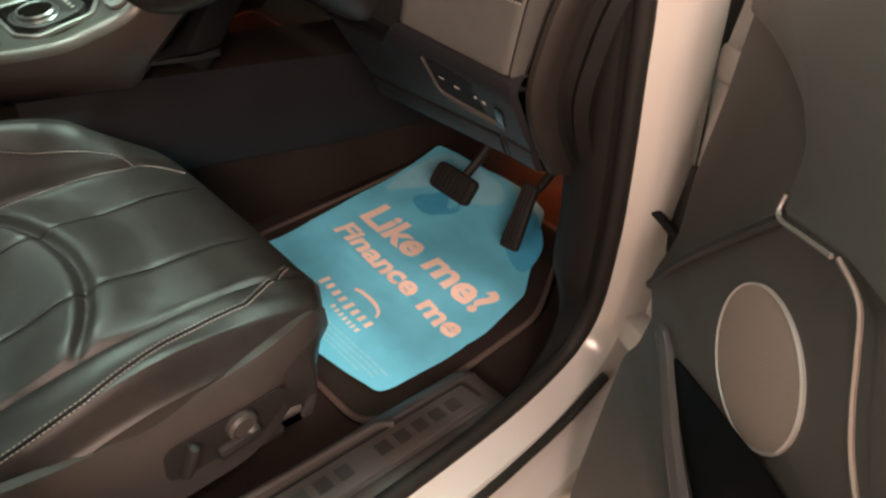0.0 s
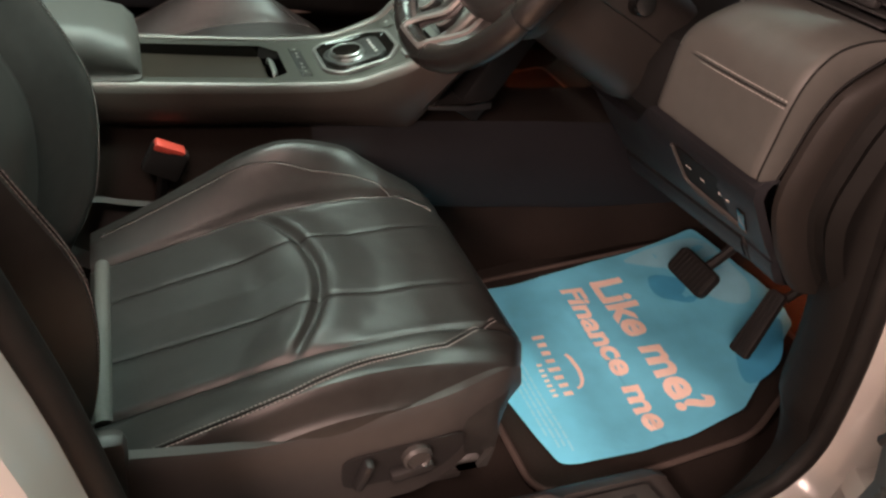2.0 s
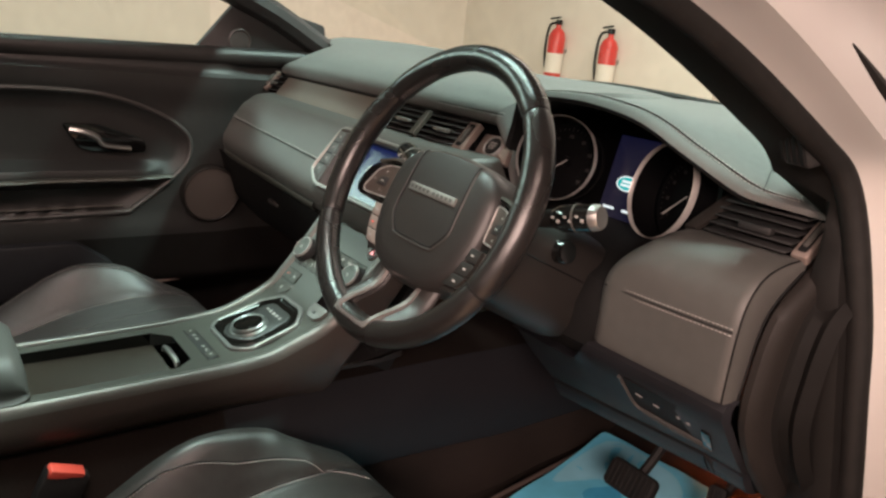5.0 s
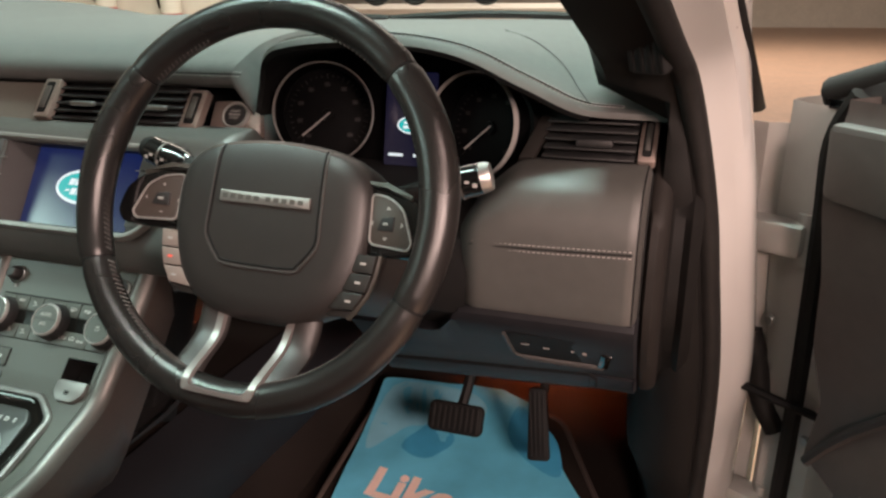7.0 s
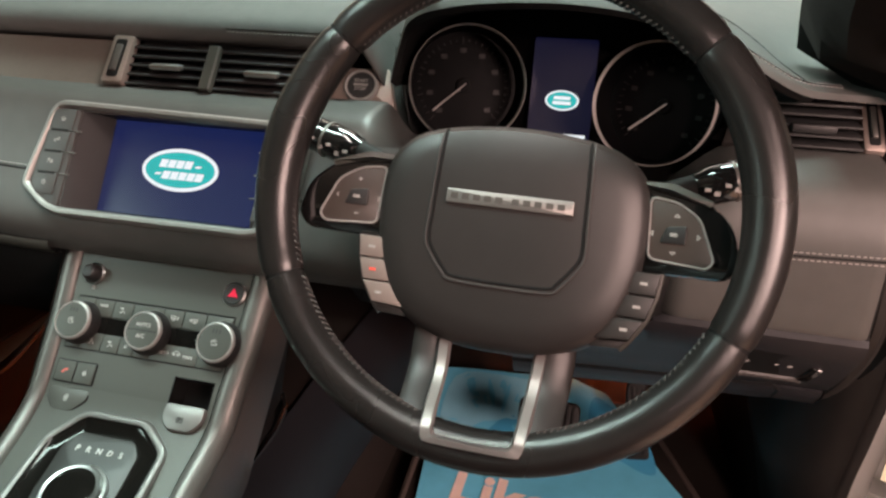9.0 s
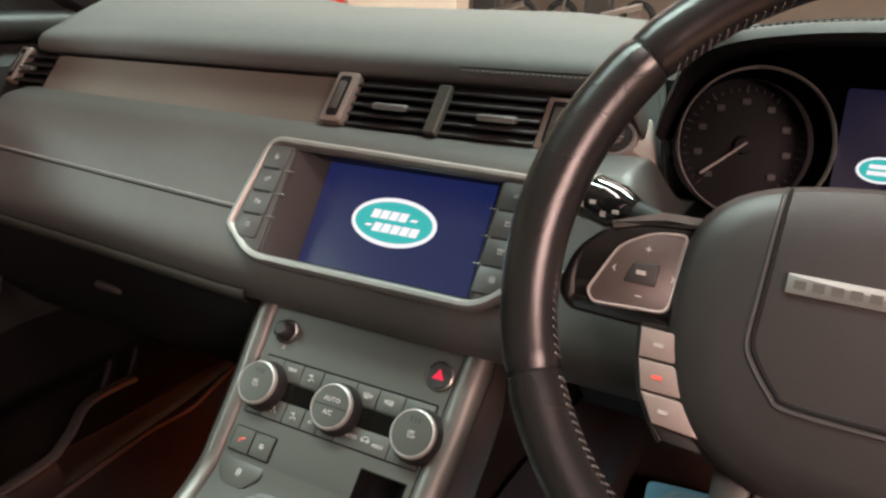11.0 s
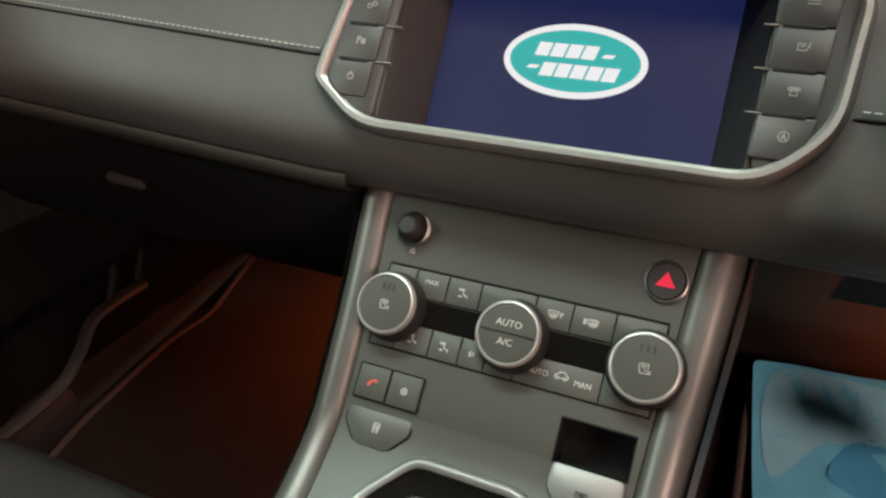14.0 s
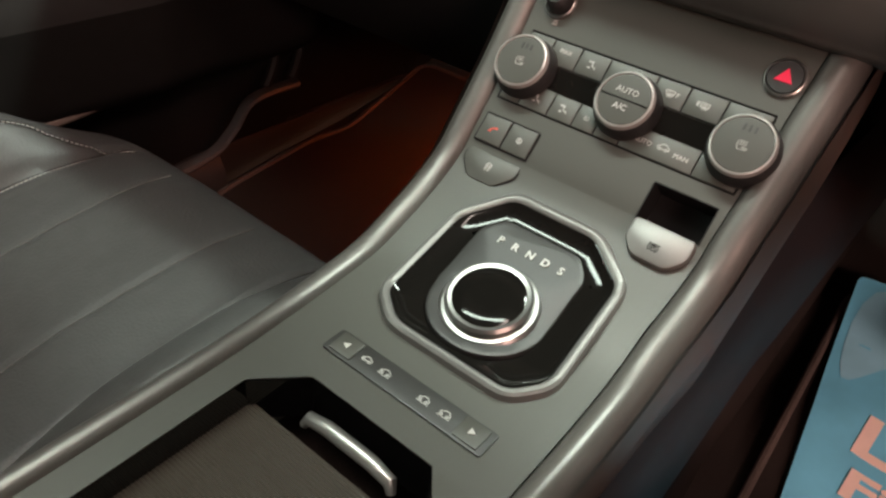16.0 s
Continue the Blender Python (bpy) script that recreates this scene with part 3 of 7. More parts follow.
    part("sill_edge", tube(smooth_line([(-0.785, -0.30, 0.672), (-0.787, 0.20, 0.675), (-0.79, 0.404, 0.682), (-0.79, 0.47, 0.715), (-0.785, 0.515, 0.765), (-0.785, 0.62, 0.770)], 6), 0.012, 8, flat=0.6), "plastic_grey", car, "grey plastic sill edge")
    part("sill_top", loft([[(-0.83, y, 0.683), (-0.79, y, 0.676), (-0.776, y, 0.655), (-0.772, y, 0.60)] for y in np.linspace(-0.34, 0.44, 12)]), "plastic", car, "dark plastic sill cover")
    for y, x in ((0.575, -0.795), (0.64, -0.80)):
        part("seal", tube(smooth_line([(x, y - 0.02, 0.775), (x - 0.002, y + 0.006, 0.83), (x - 0.002, y + 0.01, 0.95), (x - 0.002, y, 1.15)], 5), 0.010, 8), "rubber", car, "black rubber seal")
    part("lower_seal", tube(smooth_line([(0.914, 0.02, 0.622), (0.913, 0.26, 0.642), (0.912, 0.392, 0.660), (0.915, 0.47, 0.69), (0.918, 0.54, 0.74)], 5), 0.008, 8), "rubber", car, "black rubber strip along the sill")
    # passenger side wall under the door, rear of the cabin, roof and headlining
    part("side_wall", rbox((0.04, 2.6, 0.16), 0.01, m=Matrix.Translation((-0.83, -0.3, 0.60))), "plastic", car)
    roof = []
    for y in np.linspace(-1.9, 0.40, 16):
        z = 1.80 - 0.10 * max(0, (y + 0.4) / 0.8) ** 2 - 0.05 * max(0, (-y - 1.0)) ** 2
        roof.append([(x, y, z - 0.10 * (abs(x) / 0.74) ** 4) for x in np.linspace(-0.74, 0.74, 17)])
    def rim(rows, dz, k=1.0):
        """The roof skin with an opening, added to let light in, for its glass panel."""
        bm = loft([[(x * k, y, z + dz) for x, y, z in r] for r in rows])
        gone = [f for f in bm.faces if abs(f.calc_center_median().x) < 0.50 and -1.30 < f.calc_center_median().y < 0.22]
        bmesh.ops.delete(bm, geom=gone, context="FACES")
        return bm
    part("headlining", rim(roof, 0.0), "plastic_grey", car, "grey cloth headlining")
    part("roof", rim(roof, 0.035, 1.03), "white", car, "white roof skin")
    # unseen pane over the opening that brightens the cabin
    pane = part("roof_glass", loft([[(x, y, z + 0.03) for x, y, z in r if abs(x) < 0.60] for r in roof if -1.45 < r[0][1] < 0.35]), "glass", car, "unseen glass roof panel added to let light in")
    pane.visible_shadow = False
    part("rear_bulkhead", rbox((1.6, 0.04, 1.2), 0.01, m=Matrix.Translation((0, -1.92, 1.1))), "plastic", car)
    for s in (1, -1):
        part("rear_side", rbox((0.04, 1.45, 0.85), 0.01, m=Matrix.Translation((s * 0.83, -1.18, 0.98))), "plastic", car)
        bp = [[(s * 0.80, -0.62, 0.60), (s * 0.80, -0.47, 0.60)], [(s * 0.80, -0.62, 1.1), (s * 0.79, -0.47, 1.1)], [(s * 0.76, -0.65, 1.5), (s * 0.755, -0.53, 1.5)], [(s * 0.71, -0.68, 1.72), (s * 0.71, -0.57, 1.72)]]
        part("centre_pillar", loft(bp), "plastic", car)
    # black outer seal with its clips along the front pillar
    ps = [Vector((0.861, 0.649, 1.387)) + Vector((-0.06, -0.28, 0.16)) * k for k in (0.0, 0.4, 0.8, 1.2)]
    sl = part("pillar_seal", tube(ps, [0.020] * 4, 10, flat=0.5), "rubber", car, "black outer pillar seal")
    for k in (0.35, 0.75):
        part("clip", lathe([(0.009, 0), (0.008, 0.004), (0, 0.005)], frm(Vector((0.861, 0.629, 1.383)) + Vector((-0.06, -0.28, 0.16)) * k, (1, 0, 0), (0, -0.5, 0.87)), 12), "plastic_grey", sl)
    # unseen panels that close the footwells, added to block stray light
    part("front_light_block", rbox((1.68, 0.02, 0.92), 0, m=Matrix.Translation((0, 1.215, 1.0))), "dark", car)
    for s in (1, -1):
        part("side_light_block", rbox((0.02, 0.62, 0.86), 0, m=Matrix.Translation((s * 0.832, 0.90, 0.99))), "dark", car)
    # windscreen pillars, scuttle, bonnet
    for s in (1, -1):
        a = smooth_line([(s * 0.71, 0.05, 1.70), (s * 0.745, 0.40, 1.585), (s * 0.765, 0.62, 1.48), (s * 0.77, 0.80, 1.415), (s * 0.77, 1.0, 1.35)], 6)
        part("windscreen_pillar", tube(a, [0.05] * len(a), 10, flat=0.7), "plastic", car, "black windscreen pillar trim")
    part("scuttle", rbox((1.5, 0.22, 0.03), 0.008, m=pose(0, 1.31, 1.42, -8)), "plastic", car)
    bon = [[(x, y, 1.36 - 0.07 * ((y - 1.36) / 0.9) ** 2 - 0.09 * (abs(x) / 0.8) ** 3) for x in np.linspace(-0.84, 0.84, 13)] for y in np.linspace(1.38, 2.3, 8)]
    part("bonnet", loft(bon), "white", car, "white bonnet")
    for s in (1, -1):
        fen = [[(s * 0.90, y, z) for y in np.linspace(0.72, 2.2, 6)] for z in np.linspace(0.35, 1.26, 6)]
        part("front_wing", loft(fen), "white", car)
    ws = [[(x, y, z) for x in np.linspace(-0.74, 0.74, 9)] for y, z in ((1.19, 1.462), (0.8, 1.575), (0.40, 1.69))]
    g = part("windscreen", loft(ws), "glass", car, "clear windscreen")
    g.visible_shadow = False
    for x0, x1, y0 in ((-0.55, 0.08, 1.2), (0.0, 0.62, 1.22)):
        part("wiper", tube(smooth_line([(x0, y0 + 0.06, 1.462), ((x0 + x1) / 2, y0 + 0.04, 1.478), (x1, y0 + 0.06, 1.468)], 6), 0.009, 6), "rubber", car)


car_shell()

# ---- centre console ----
CON = [(-0.62, 1.0), (-0.26, 1.002), (-0.05, 1.006), (0.0, 1.008), (0.06, 1.013), (0.10, 1.020), (0.135, 1.034), (0.17, 1.049), (0.195, 1.064), (0.212, 1.083), (0.25, 1.125), (0.285, 1.169), (0.33, 1.226)]
CONS = smooth_line(CON, 10)


def con_z(y):
    return interp(y, [p[0] for p in CONS], [p[1] for p in CONS])


def con(x, y, lift=0.0):
    """The pose of something that lies on the console's face at (x, y)."""
    t = Vector((0, 0.01, con_z(y + 0.005) - con_z(y - 0.005)))
    m = frm((x, y, con_z(y)), (1, 0, 0), t)
    return m @ Matrix.Translation((0, 0, lift))


def con_w(y):
    return interp(y, [-0.6, -0.05, 0.05, 0.14, 0.22, 0.27, 0.30, 0.34], [0.096, 0.096, 0.098, 0.099, 0.104, 0.108, 0.111, 0.113])


def console_patch(x0, x1, y0, y1, lift=0.0, ny=24):
    """A skin on the console's face; x0 and x1 are shares of its half width or functions."""
    rows = []
    for k in range(ny + 1):
        y = y0 + (y1 - y0) * k / ny
        a, b = x0(y), x1(y)
        m = con(0, y, lift)
        rows.append([m @ Vector((a + (b - a) * j / 4, 0, 0)) for j in range(5)])
    return rows


def drape(bm, x0, y0):
    """Lays a flat piece on the console's curved face."""
    for v in bm.verts:
        v.co = con(x0 + v.co.x, y0 + v.co.y * 0.955) @ Vector((0, 0, v.co.z))
    return bm


def cut_up(bm, n=2):
    bmesh.ops.triangulate(bm, faces=[f for f in bm.faces if len(f.verts) > 4])
    for _ in range(n):
        bmesh.ops.subdivide_edges(bm, edges=[e for e in bm.edges if e.calc_length() > 0.012], cuts=1)
    return bm


def knob(parent, x, y, split):
    m = con(x, y)
    k = part("knob", lathe([(0.0252, 0.0), (0.0252, 0.004), (0.0242, 0.009), (0.0230, 0.0135), (0.0222, 0.0150)], m, 48), "plastic", parent, "round grey climate knob")
    part("ring", lathe([(0.0224, 0.0140), (0.0222, 0.0165), (0.0212, 0.0185), (0.0200, 0.0190), (0.0194, 0.0180)], m, 48), "ring", k, "satin metal ring")
    part("cap", lathe([(0.0195, 0.0176), (0.0190, 0.0184), (0.010, 0.0189), (0.0, 0.0190)], m, 48), "plate", k, "grey cap")
    top = m @ Matrix.Translation((0, 0, 0.0190))
    if split:
        part("slot", bars([(0, 0, 0.036, 0.0007)], top, 0.0006), "black", k)
        part("marking", letters("AUTO", 0.0064, top @ Matrix.Translation((0, 0.0062, 0))), "icon", k, "white letters AUTO")
        part("marking", letters("A/C", 0.0064, top @ Matrix.Translation((0, -0.0062, 0))), "icon", k, "white letters A/C")
    else:
        part("marking", ribbons(ICONS["seat"], top @ Matrix.Translation((0, -0.001, 0)), 0.00045, 1.15), "icon", k, "pale seat-heater mark")
        for dx in (-0.004, 0.0, 0.004):
            part("level_mark", bars([(dx, 0.0115, 0.0016, 0.005)], top, 0.0003), "dial", k, "unlit heat level mark")


def centre_console():
    c = thing("centre_console", "satin grey metal-look centre console with gear dial", "console")
    face = lambda y: con_w(y) - 0.001
    neg = lambda y: -con_w(y) + 0.001
    # the face in bands round the hand-brake pocket
    py0, py1, px0, px1 = 0.2035, 0.2220, 0.049, 0.097
    part("side_rail", loft(console_patch(neg, lambda y: -0.074, -0.40, -0.018)), "plate", c, "satin grey rail beside the storage")
    part("side_rail", loft(console_patch(lambda y: 0.074, face, -0.40, -0.018)), "plate", c, "satin grey rail beside the storage")
    part("upper_panel", loft(console_patch(neg, face, py1, 0.325)), "plate", c, "satin grey metal-look upper panel")
    part("cheek_panel", loft(console_patch(lambda y: px1, face, py0, py1, ny=6)), "plate", c)
    part("cheek_panel", loft(console_patch(neg, lambda y: px0, py0, py1, ny=6)), "plate", c)
    bm = loft(console_patch(neg, face, -0.018, py0))
    for s in (1, -1):
        tri = [Vector((s * 0.074, -0.018, con_z(-0.018))), Vector(((0.052 if s > 0 else -0.046), -0.018, con_z(-0.018))), Vector((s * 0.074, -0.045 if s > 0 else -0.048, con_z(-0.047)))]
        vs = [bm.verts.new(v) for v in tri]
        bm.faces.new(vs)
    part("face_panel", bm, "plate", c, "satin grey metal-look panel")
    # pocket behind the hand-brake switch
    m = con((px0 + px1) / 2, (py0 + py1) / 2)
    w, h, d = px1 - px0, 0.0285, 0.03
    pocket = bmesh.new()
    for ax, ay, sx, sy in ((0, h / 2, w, 0), (0, -h / 2, w, 0), (w / 2, 0, 0, h), (-w / 2, 0, 0, h)):
        rbox((max(sx, 0.001), max(sy, 0.001), d), 0, m=m @ Matrix.Translation((ax, ay, -d / 2)), bm=pocket)
    rbox((w, h, 0.002), 0, m=m @ Matrix.Translation((0, 0, -d)), bm=pocket)
    part("switch_pocket", pocket, "black", c, "dark finger pocket")
    m = con(0.0735, 0.1935, 0.001)
    sw = part("park_brake_switch", plate(soften([(-0.0235, 0.014), (0.0235, 0.014), (0.0235, -0.002), (0.013, -0.014), (-0.013, -0.014), (-0.0235, -0.002)], 0.005), 0.006, 0.002, m), "satin", c, "satin silver parking brake switch")
    part("marking", ribbons(ICONS["brake"], m @ Matrix.Translation((-0.001, -0.003, 0.006)), 0.0006, 1.1), "black", sw)
    # long metal edges and bronze flanks
    for s, lab in ((1, "bright satin edge trim"), (-1, "bright satin edge trim")):
        ys = np.linspace(-0.42, 0.322, 60)
        e = []
        for y in ys:
            m = con(0, y)
            w = con_w(y)
            wide = interp(y, [-0.4, 0.0, 0.15, 0.30], [0.019, 0.020, 0.024, 0.027])
            e.append([m @ Vector((s * a, 0, b)) for a, b in ((w - 0.001, -0.003), (w + 0.0005, 0.001), (w + wide * 0.15, 0.004), (w + wide * 0.40, 0.0058), (w + wide * 0.65, 0.0045), (w + wide * 0.88, 0.0), (w + wide, -0.006), (w + wide + 0.002, -0.014))])
        part("edge_trim", loft(e), "rail", c, lab)
        fl = []
        for y in ys:
            w = con_w(y)
            wide = interp(y, [-0.4, 0.0, 0.15, 0.30], [0.019, 0.020, 0.024, 0.027]) + 0.002
            z = con_z(y) - 0.008
            low = interp(y, [-0.42, -0.25, 0.0, 0.20, 0.205, 0.33], [0.935, 0.93, 0.932, 0.930, 0.932, 1.10])
            low = min(low, z - 0.012)
            fl.append([(s * (w + wide + 0.001), y, z), (s * (w + wide + 0.004), y, lerp(z, low, 0.3)), (s * (w + wide + 0.001), y, lerp(z, low, 0.7)), (s * (w + 0.004), y, low), (s * (w - 0.02), y, low - 0.004)])
        part("flank_panel", loft(fl), "flank", c, "brushed bronze side panel")
    # lidded storage with its ribbed roller cover
    bm = bmesh.new()
    box = [(-0.074, -0.40), (0.074, -0.40), (0.074, -0.045), (0.052, -0.018), (-0.046, -0.018), (-0.074, -0.048)]
    rows = [[(x, y, con_z(y) - 0.0015) for x, y in box], [(x * 0.98, y - 0.001, 0.972) for x, y in box]]
    loft(rows, closed=True, bm=bm)
    part("storage_wall", bm, "gloss", c, "glossy black storage walls")
    cov = []
    for k in range(271):
        y = -0.40 + 0.355 * k / 270
        cov.append([(x, y, 0.984 + 0.0005 * math.cos(k * math.pi)) for x in (-0.073, -0.02, 0.02, 0.073)])
    lid = part("roller_cover", loft(cov), "slat_cover", c, "ribbed grey-brown sliding cover")
    part("pull", tube([(-0.032, -0.038, 0.990), (-0.029, -0.036, 0.996), (-0.014, -0.035, 0.998), (0.022, -0.035, 0.998), (0.037, -0.036, 0.996), (0.040, -0.038, 0.990)], [0.003, 0.0045, 0.005, 0.005, 0.0045, 0.003], 10), "silver", lid, "silver pull bar")
    # armrest
    arm = []
    for y, top, w in ((-0.60, 1.080, 0.085), (-0.45, 1.085, 0.098), (-0.32, 1.080, 0.100), (-0.275, 1.072, 0.099), (-0.258, 1.057, 0.094), (-0.252, 1.034, 0.088)):
        lo = 1.004
        arm.append([(-w + 0.01, y, lo), (-w, y, lo + 0.012), (-w, y, top - 0.03), (-w + 0.02, y, top - 0.006), (-w * 0.4, y, top), (w * 0.4, y, top), (w - 0.02, y, top - 0.006), (w, y, top - 0.03), (w, y, lo + 0.012), (w - 0.01, y, lo)])
    bm = loft([smooth_line(r, 4, True) for r in arm], closed=True, caps=True)
    part("armrest", bm, "dash", c, "padded dark leather armrest lid")
    part("armrest_base", rbox((0.17, 0.34, 0.10), 0.012, m=Matrix.Translation((0, -0.43, 0.942))), "plastic", c)
    # gear dial in its bright eight-sided surround
    octo = [(-0.042, 0.0838), (0.035, 0.0838), (0.072, 0.0555), (0.0745, -0.040), (0.054, -0.067), (-0.044, -0.067), (-0.073, -0.044), (-0.073, 0.047)]
    out = soften(octo, 0.012)
    s1 = inset(out, 0.0090)
    sur = part("dial_surround", drape(ring_plate(out, s1, 0.0065), 0.003, 0.107), "satin", c, "bright satin eight-sided surround")
    dish = loft([[(x, y, z) for x, y in inset(out, d)] for d, z in ((0.0084, 0.0052), (0.0105, 0.0040), (0.016, 0.0020), (0.023, 0.0016), (0.040, 0.0018), (0.060, 0.0016))], closed=True)
    part("dial_bowl", drape(dish, 0.003, 0.107), "bowl", sur, "dished piano black panel")
    plat = [(-0.0450, 0.044), (-0.033, 0.059), (0.031, 0.059), (0.0440, 0.044), (0.0450, -0.008)]
    plat += [(0.0005 + 0.0445 * math.cos(a), -0.008 + 0.0445 * math.sin(a)) for a in np.linspace(-0.1, -math.pi + 0.1, 20)]
    plat += [(-0.0450, -0.008)]
    part("dial_plate", drape(cut_up(plate(soften(plat, 0.006), 0.0058, 0.002), 3), 0.003, 0.107), "dial", sur, "dark grey selector plate")
    dm = con(0.0040, 0.1000, 0.0050)
    dial = part("gear_dial", lathe([(0.0355, 0.0), (0.0355, 0.002), (0.0335, 0.0045), (0.0305, 0.0050)], dm, 56), "polished", c, "round chrome gear dial with black top")
    part("collar", lathe([(0.0308, 0.0045), (0.0304, 0.0095), (0.0284, 0.0115), (0.0256, 0.0108)], dm, 56), "polished", dial, "polished collar")
    part("dial_top", lathe([(0.0257, 0.0106), (0.0250, 0.0110), (0.012, 0.0112), (0.0, 0.0112)], dm, 56), "bowl", dial, "gloss black top")
    for k, ch in enumerate("PRNDS"):
        part("letter", letters(ch, 0.0086, con(-0.0218 + 0.0128 * k, 0.1458, 0.0066), bold=0.0002), "icon", sur, "white gear letter")
    # terrain buttons
    m = con(0.0045, 0.0130, 0.0005)
    st = part("terrain_strip", plate(rounded(0.129, 0.0200, 0.002), 0.0012, 0.0004, m), "dial", c, "dark strip of terrain buttons")
    for x in (-0.0512, 0.0512):
        b = part("button", plate(rounded(0.0180, 0.0165, 0.001), 0.0022, 0.0006, m @ Matrix.Translation((x, 0, 0.0004))), "plate", st, "grey arrow button")
        s = -1 if x < 0 else 1
        part("marking", plate([(x + s * 0.003, 0), (x - s * 0.0015, 0.0025), (x - s * 0.0015, -0.0025)][::s], 0.0004, 0, m @ Matrix.Translation((0, 0, 0.0026))), "icon", b)
    for x, ic in ((-0.0335, "car"), (-0.0175, "off_road"), (0.0145, "off_road"), (0.0310, "off_road")):
        part("marking", ribbons(ICONS[ic], m @ Matrix.Translation((x, 0.0006, 0.0013)), 0.0006, 0.95), "icon", st, "pale vehicle mark")
    # climate panel: two rows of keys, dark displays between three knobs
    for x in (-0.041, 0.0485):
        part("display", plate(rounded(0.056, 0.0185, 0.002), 0.0012, 0, con(x, 0.2507)), "bowl", c, "dark display")
    for y0, y1 in ((0.2570, 0.2698), (0.2315, 0.2442)):
        part("key_bed", loft(console_patch(lambda y: -0.0975, lambda y: 0.1005, y0, y1, 0.0003, ny=6)), "black", c, "dark gap under the climate keys")

    def key(x, y, w, h, lab="", mark="", dy=0.0):
        mk = con(x, y, 0.0003)
        b = part("key", plate(rounded(w - 0.0011, h, 0.0006), 0.0010, 0.0003, mk), "plate", c)
        if lab:
            part("marking", letters(lab, 0.0048, mk @ Matrix.Translation((0, dy, 0.0010))), "icon", b, "white letters " + lab)
        if mark:
            part("marking", ribbons(ICONS[mark], mk @ Matrix.Translation((0, 0.0002, 0.0010)), 0.0006, 0.95), "icon", b, "pale climate mark")
        return b, mk
    for x, w, lab, mk in ((-0.0863, 0.023, "", ""), (-0.0623, 0.025, "MAX", ""), (-0.0373, 0.025, "", "person"), (-0.0050, 0.0396, "", ""), (0.0275, 0.0254, "", "front"), (0.0543, 0.0282, "", "rear"), (0.0845, 0.0322, "", "")):
        key(x, 0.2634, w, 0.0188, lab, mk, 0.0025 if lab else 0.0)
    for x, w, lab, mk in ((-0.0880, 0.019, "", ""), (-0.0653, 0.0264, "", "person"), (-0.0408, 0.0226, "", "person"), (-0.0200, 0.019, "", "spray"), (0.0000, 0.021, "", "fan"), (0.0845, 0.0322, "", "")):
        key(x, 0.2379, w, 0.0188, lab, mk)
    b, mk = key(0.0395, 0.2379, 0.058, 0.0188)
    part("marking", letters("AUTO", 0.0052, mk @ Matrix.Translation((-0.0130, 0.0005, 0.0010))), "icon", b, "white letters AUTO")
    part("marking", letters("MAN", 0.0052, mk @ Matrix.Translation((0.0175, -0.0010, 0.0010))), "icon", b, "white letters MAN")
    part("marking", ribbons(ICONS["car"], mk @ Matrix.Translation((0.003, 0.0015, 0.0010)), 0.0006, 1.1), "icon", b, "pale recirculation mark")
    gl = [(-0.0980, 0.2702), (0.1010, 0.2702), (0.1010, 0.2311), (-0.0980, 0.2311)]
    line = []
    for (x0, y0), (x1, y1) in zip(gl, gl[1:] + gl[:1]):
        line += [con(lerp(x0, x1, k / 12), lerp(y0, y1, k / 12), 0.0002).translation for k in range(12)]
    part("panel_gap", tube(line, 0.0007, 5, closed=True), "black", c, "fine dark gap round the climate keys")
    for x, sp in ((-0.0860, False), (0.0045, True), (0.0930, False)):
        knob(c, x, 0.2505, sp)
    # small button group below the knobs
    for x, y, w, h, mk, mt in ((-0.0852, 0.2132, 0.0240, 0.0232, "phone_cut", "orange"), (-0.0602, 0.2132, 0.0240, 0.0232, "lock", "icon")):
        part("button_gap", plate(rounded(w + 0.0022, h + 0.0022, 0.002), 0.0006, 0, con(x, y, 0.0002)), "black", c)
        b = part("button", plate(rounded(w - 0.0005, h - 0.0005, 0.001), 0.0018, 0.0005, con(x, y, 0.0002)), "plate", c, "grey push button")
        part("marking", ribbons(ICONS[mk], con(x, y, 0.0020), 0.0007, 1.0), mt, b)
    half = [(-0.0245, 0.0122), (0.0245, 0.0122), (0.0245, 0.002), (0.012, -0.0122), (-0.012, -0.0122), (-0.0245, 0.002)]
    part("button_gap", plate(inset(soften(half, 0.004), -0.0012), 0.0006, 0, con(-0.0728, 0.1925, 0.0002)), "black", c)
    b = part("button", plate(soften(half, 0.004), 0.0018, 0.0005, con(-0.0728, 0.1925, 0.0002)), "plate", c, "grey stability button")
    part("marking", ribbons(ICONS["skid"], con(-0.0728, 0.1935, 0.0020), 0.0007, 1.0), "icon", b)
    part("marking", ribbons(ICONS["lighter"], con(-0.0835, 0.2775, 0.0004), 0.0006, 0.9), "thread", c)
    # lighter and hazard switch
    m = con(-0.0870, 0.2868)
    li = part("lighter_socket", lathe([(0.0132, 0.0), (0.0132, 0.0022), (0.0118, 0.0030), (0.0105, 0.0015), (0.0105, -0.004), (0.0, -0.004)], m, 28), "polished", c, "ringed lighter socket")
    part("lighter_knob", lathe([(0.0095, -0.003), (0.0095, 0.006), (0.0085, 0.012), (0.006, 0.0145), (0.0, 0.015)], m, 24), "plastic", li, "black lighter knob")
    m = con(0.0935, 0.2862)
    hz = part("hazard_switch", lathe([(0.0138, 0.0), (0.0138, 0.0022), (0.0126, 0.0030), (0.0118, 0.002)], m, 32), "polished", c, "round hazard switch with lit red triangle")
    part("hazard_cap", lathe([(0.0119, 0.0015), (0.0112, 0.0035), (0.0, 0.004)], m, 32), "plastic", hz)
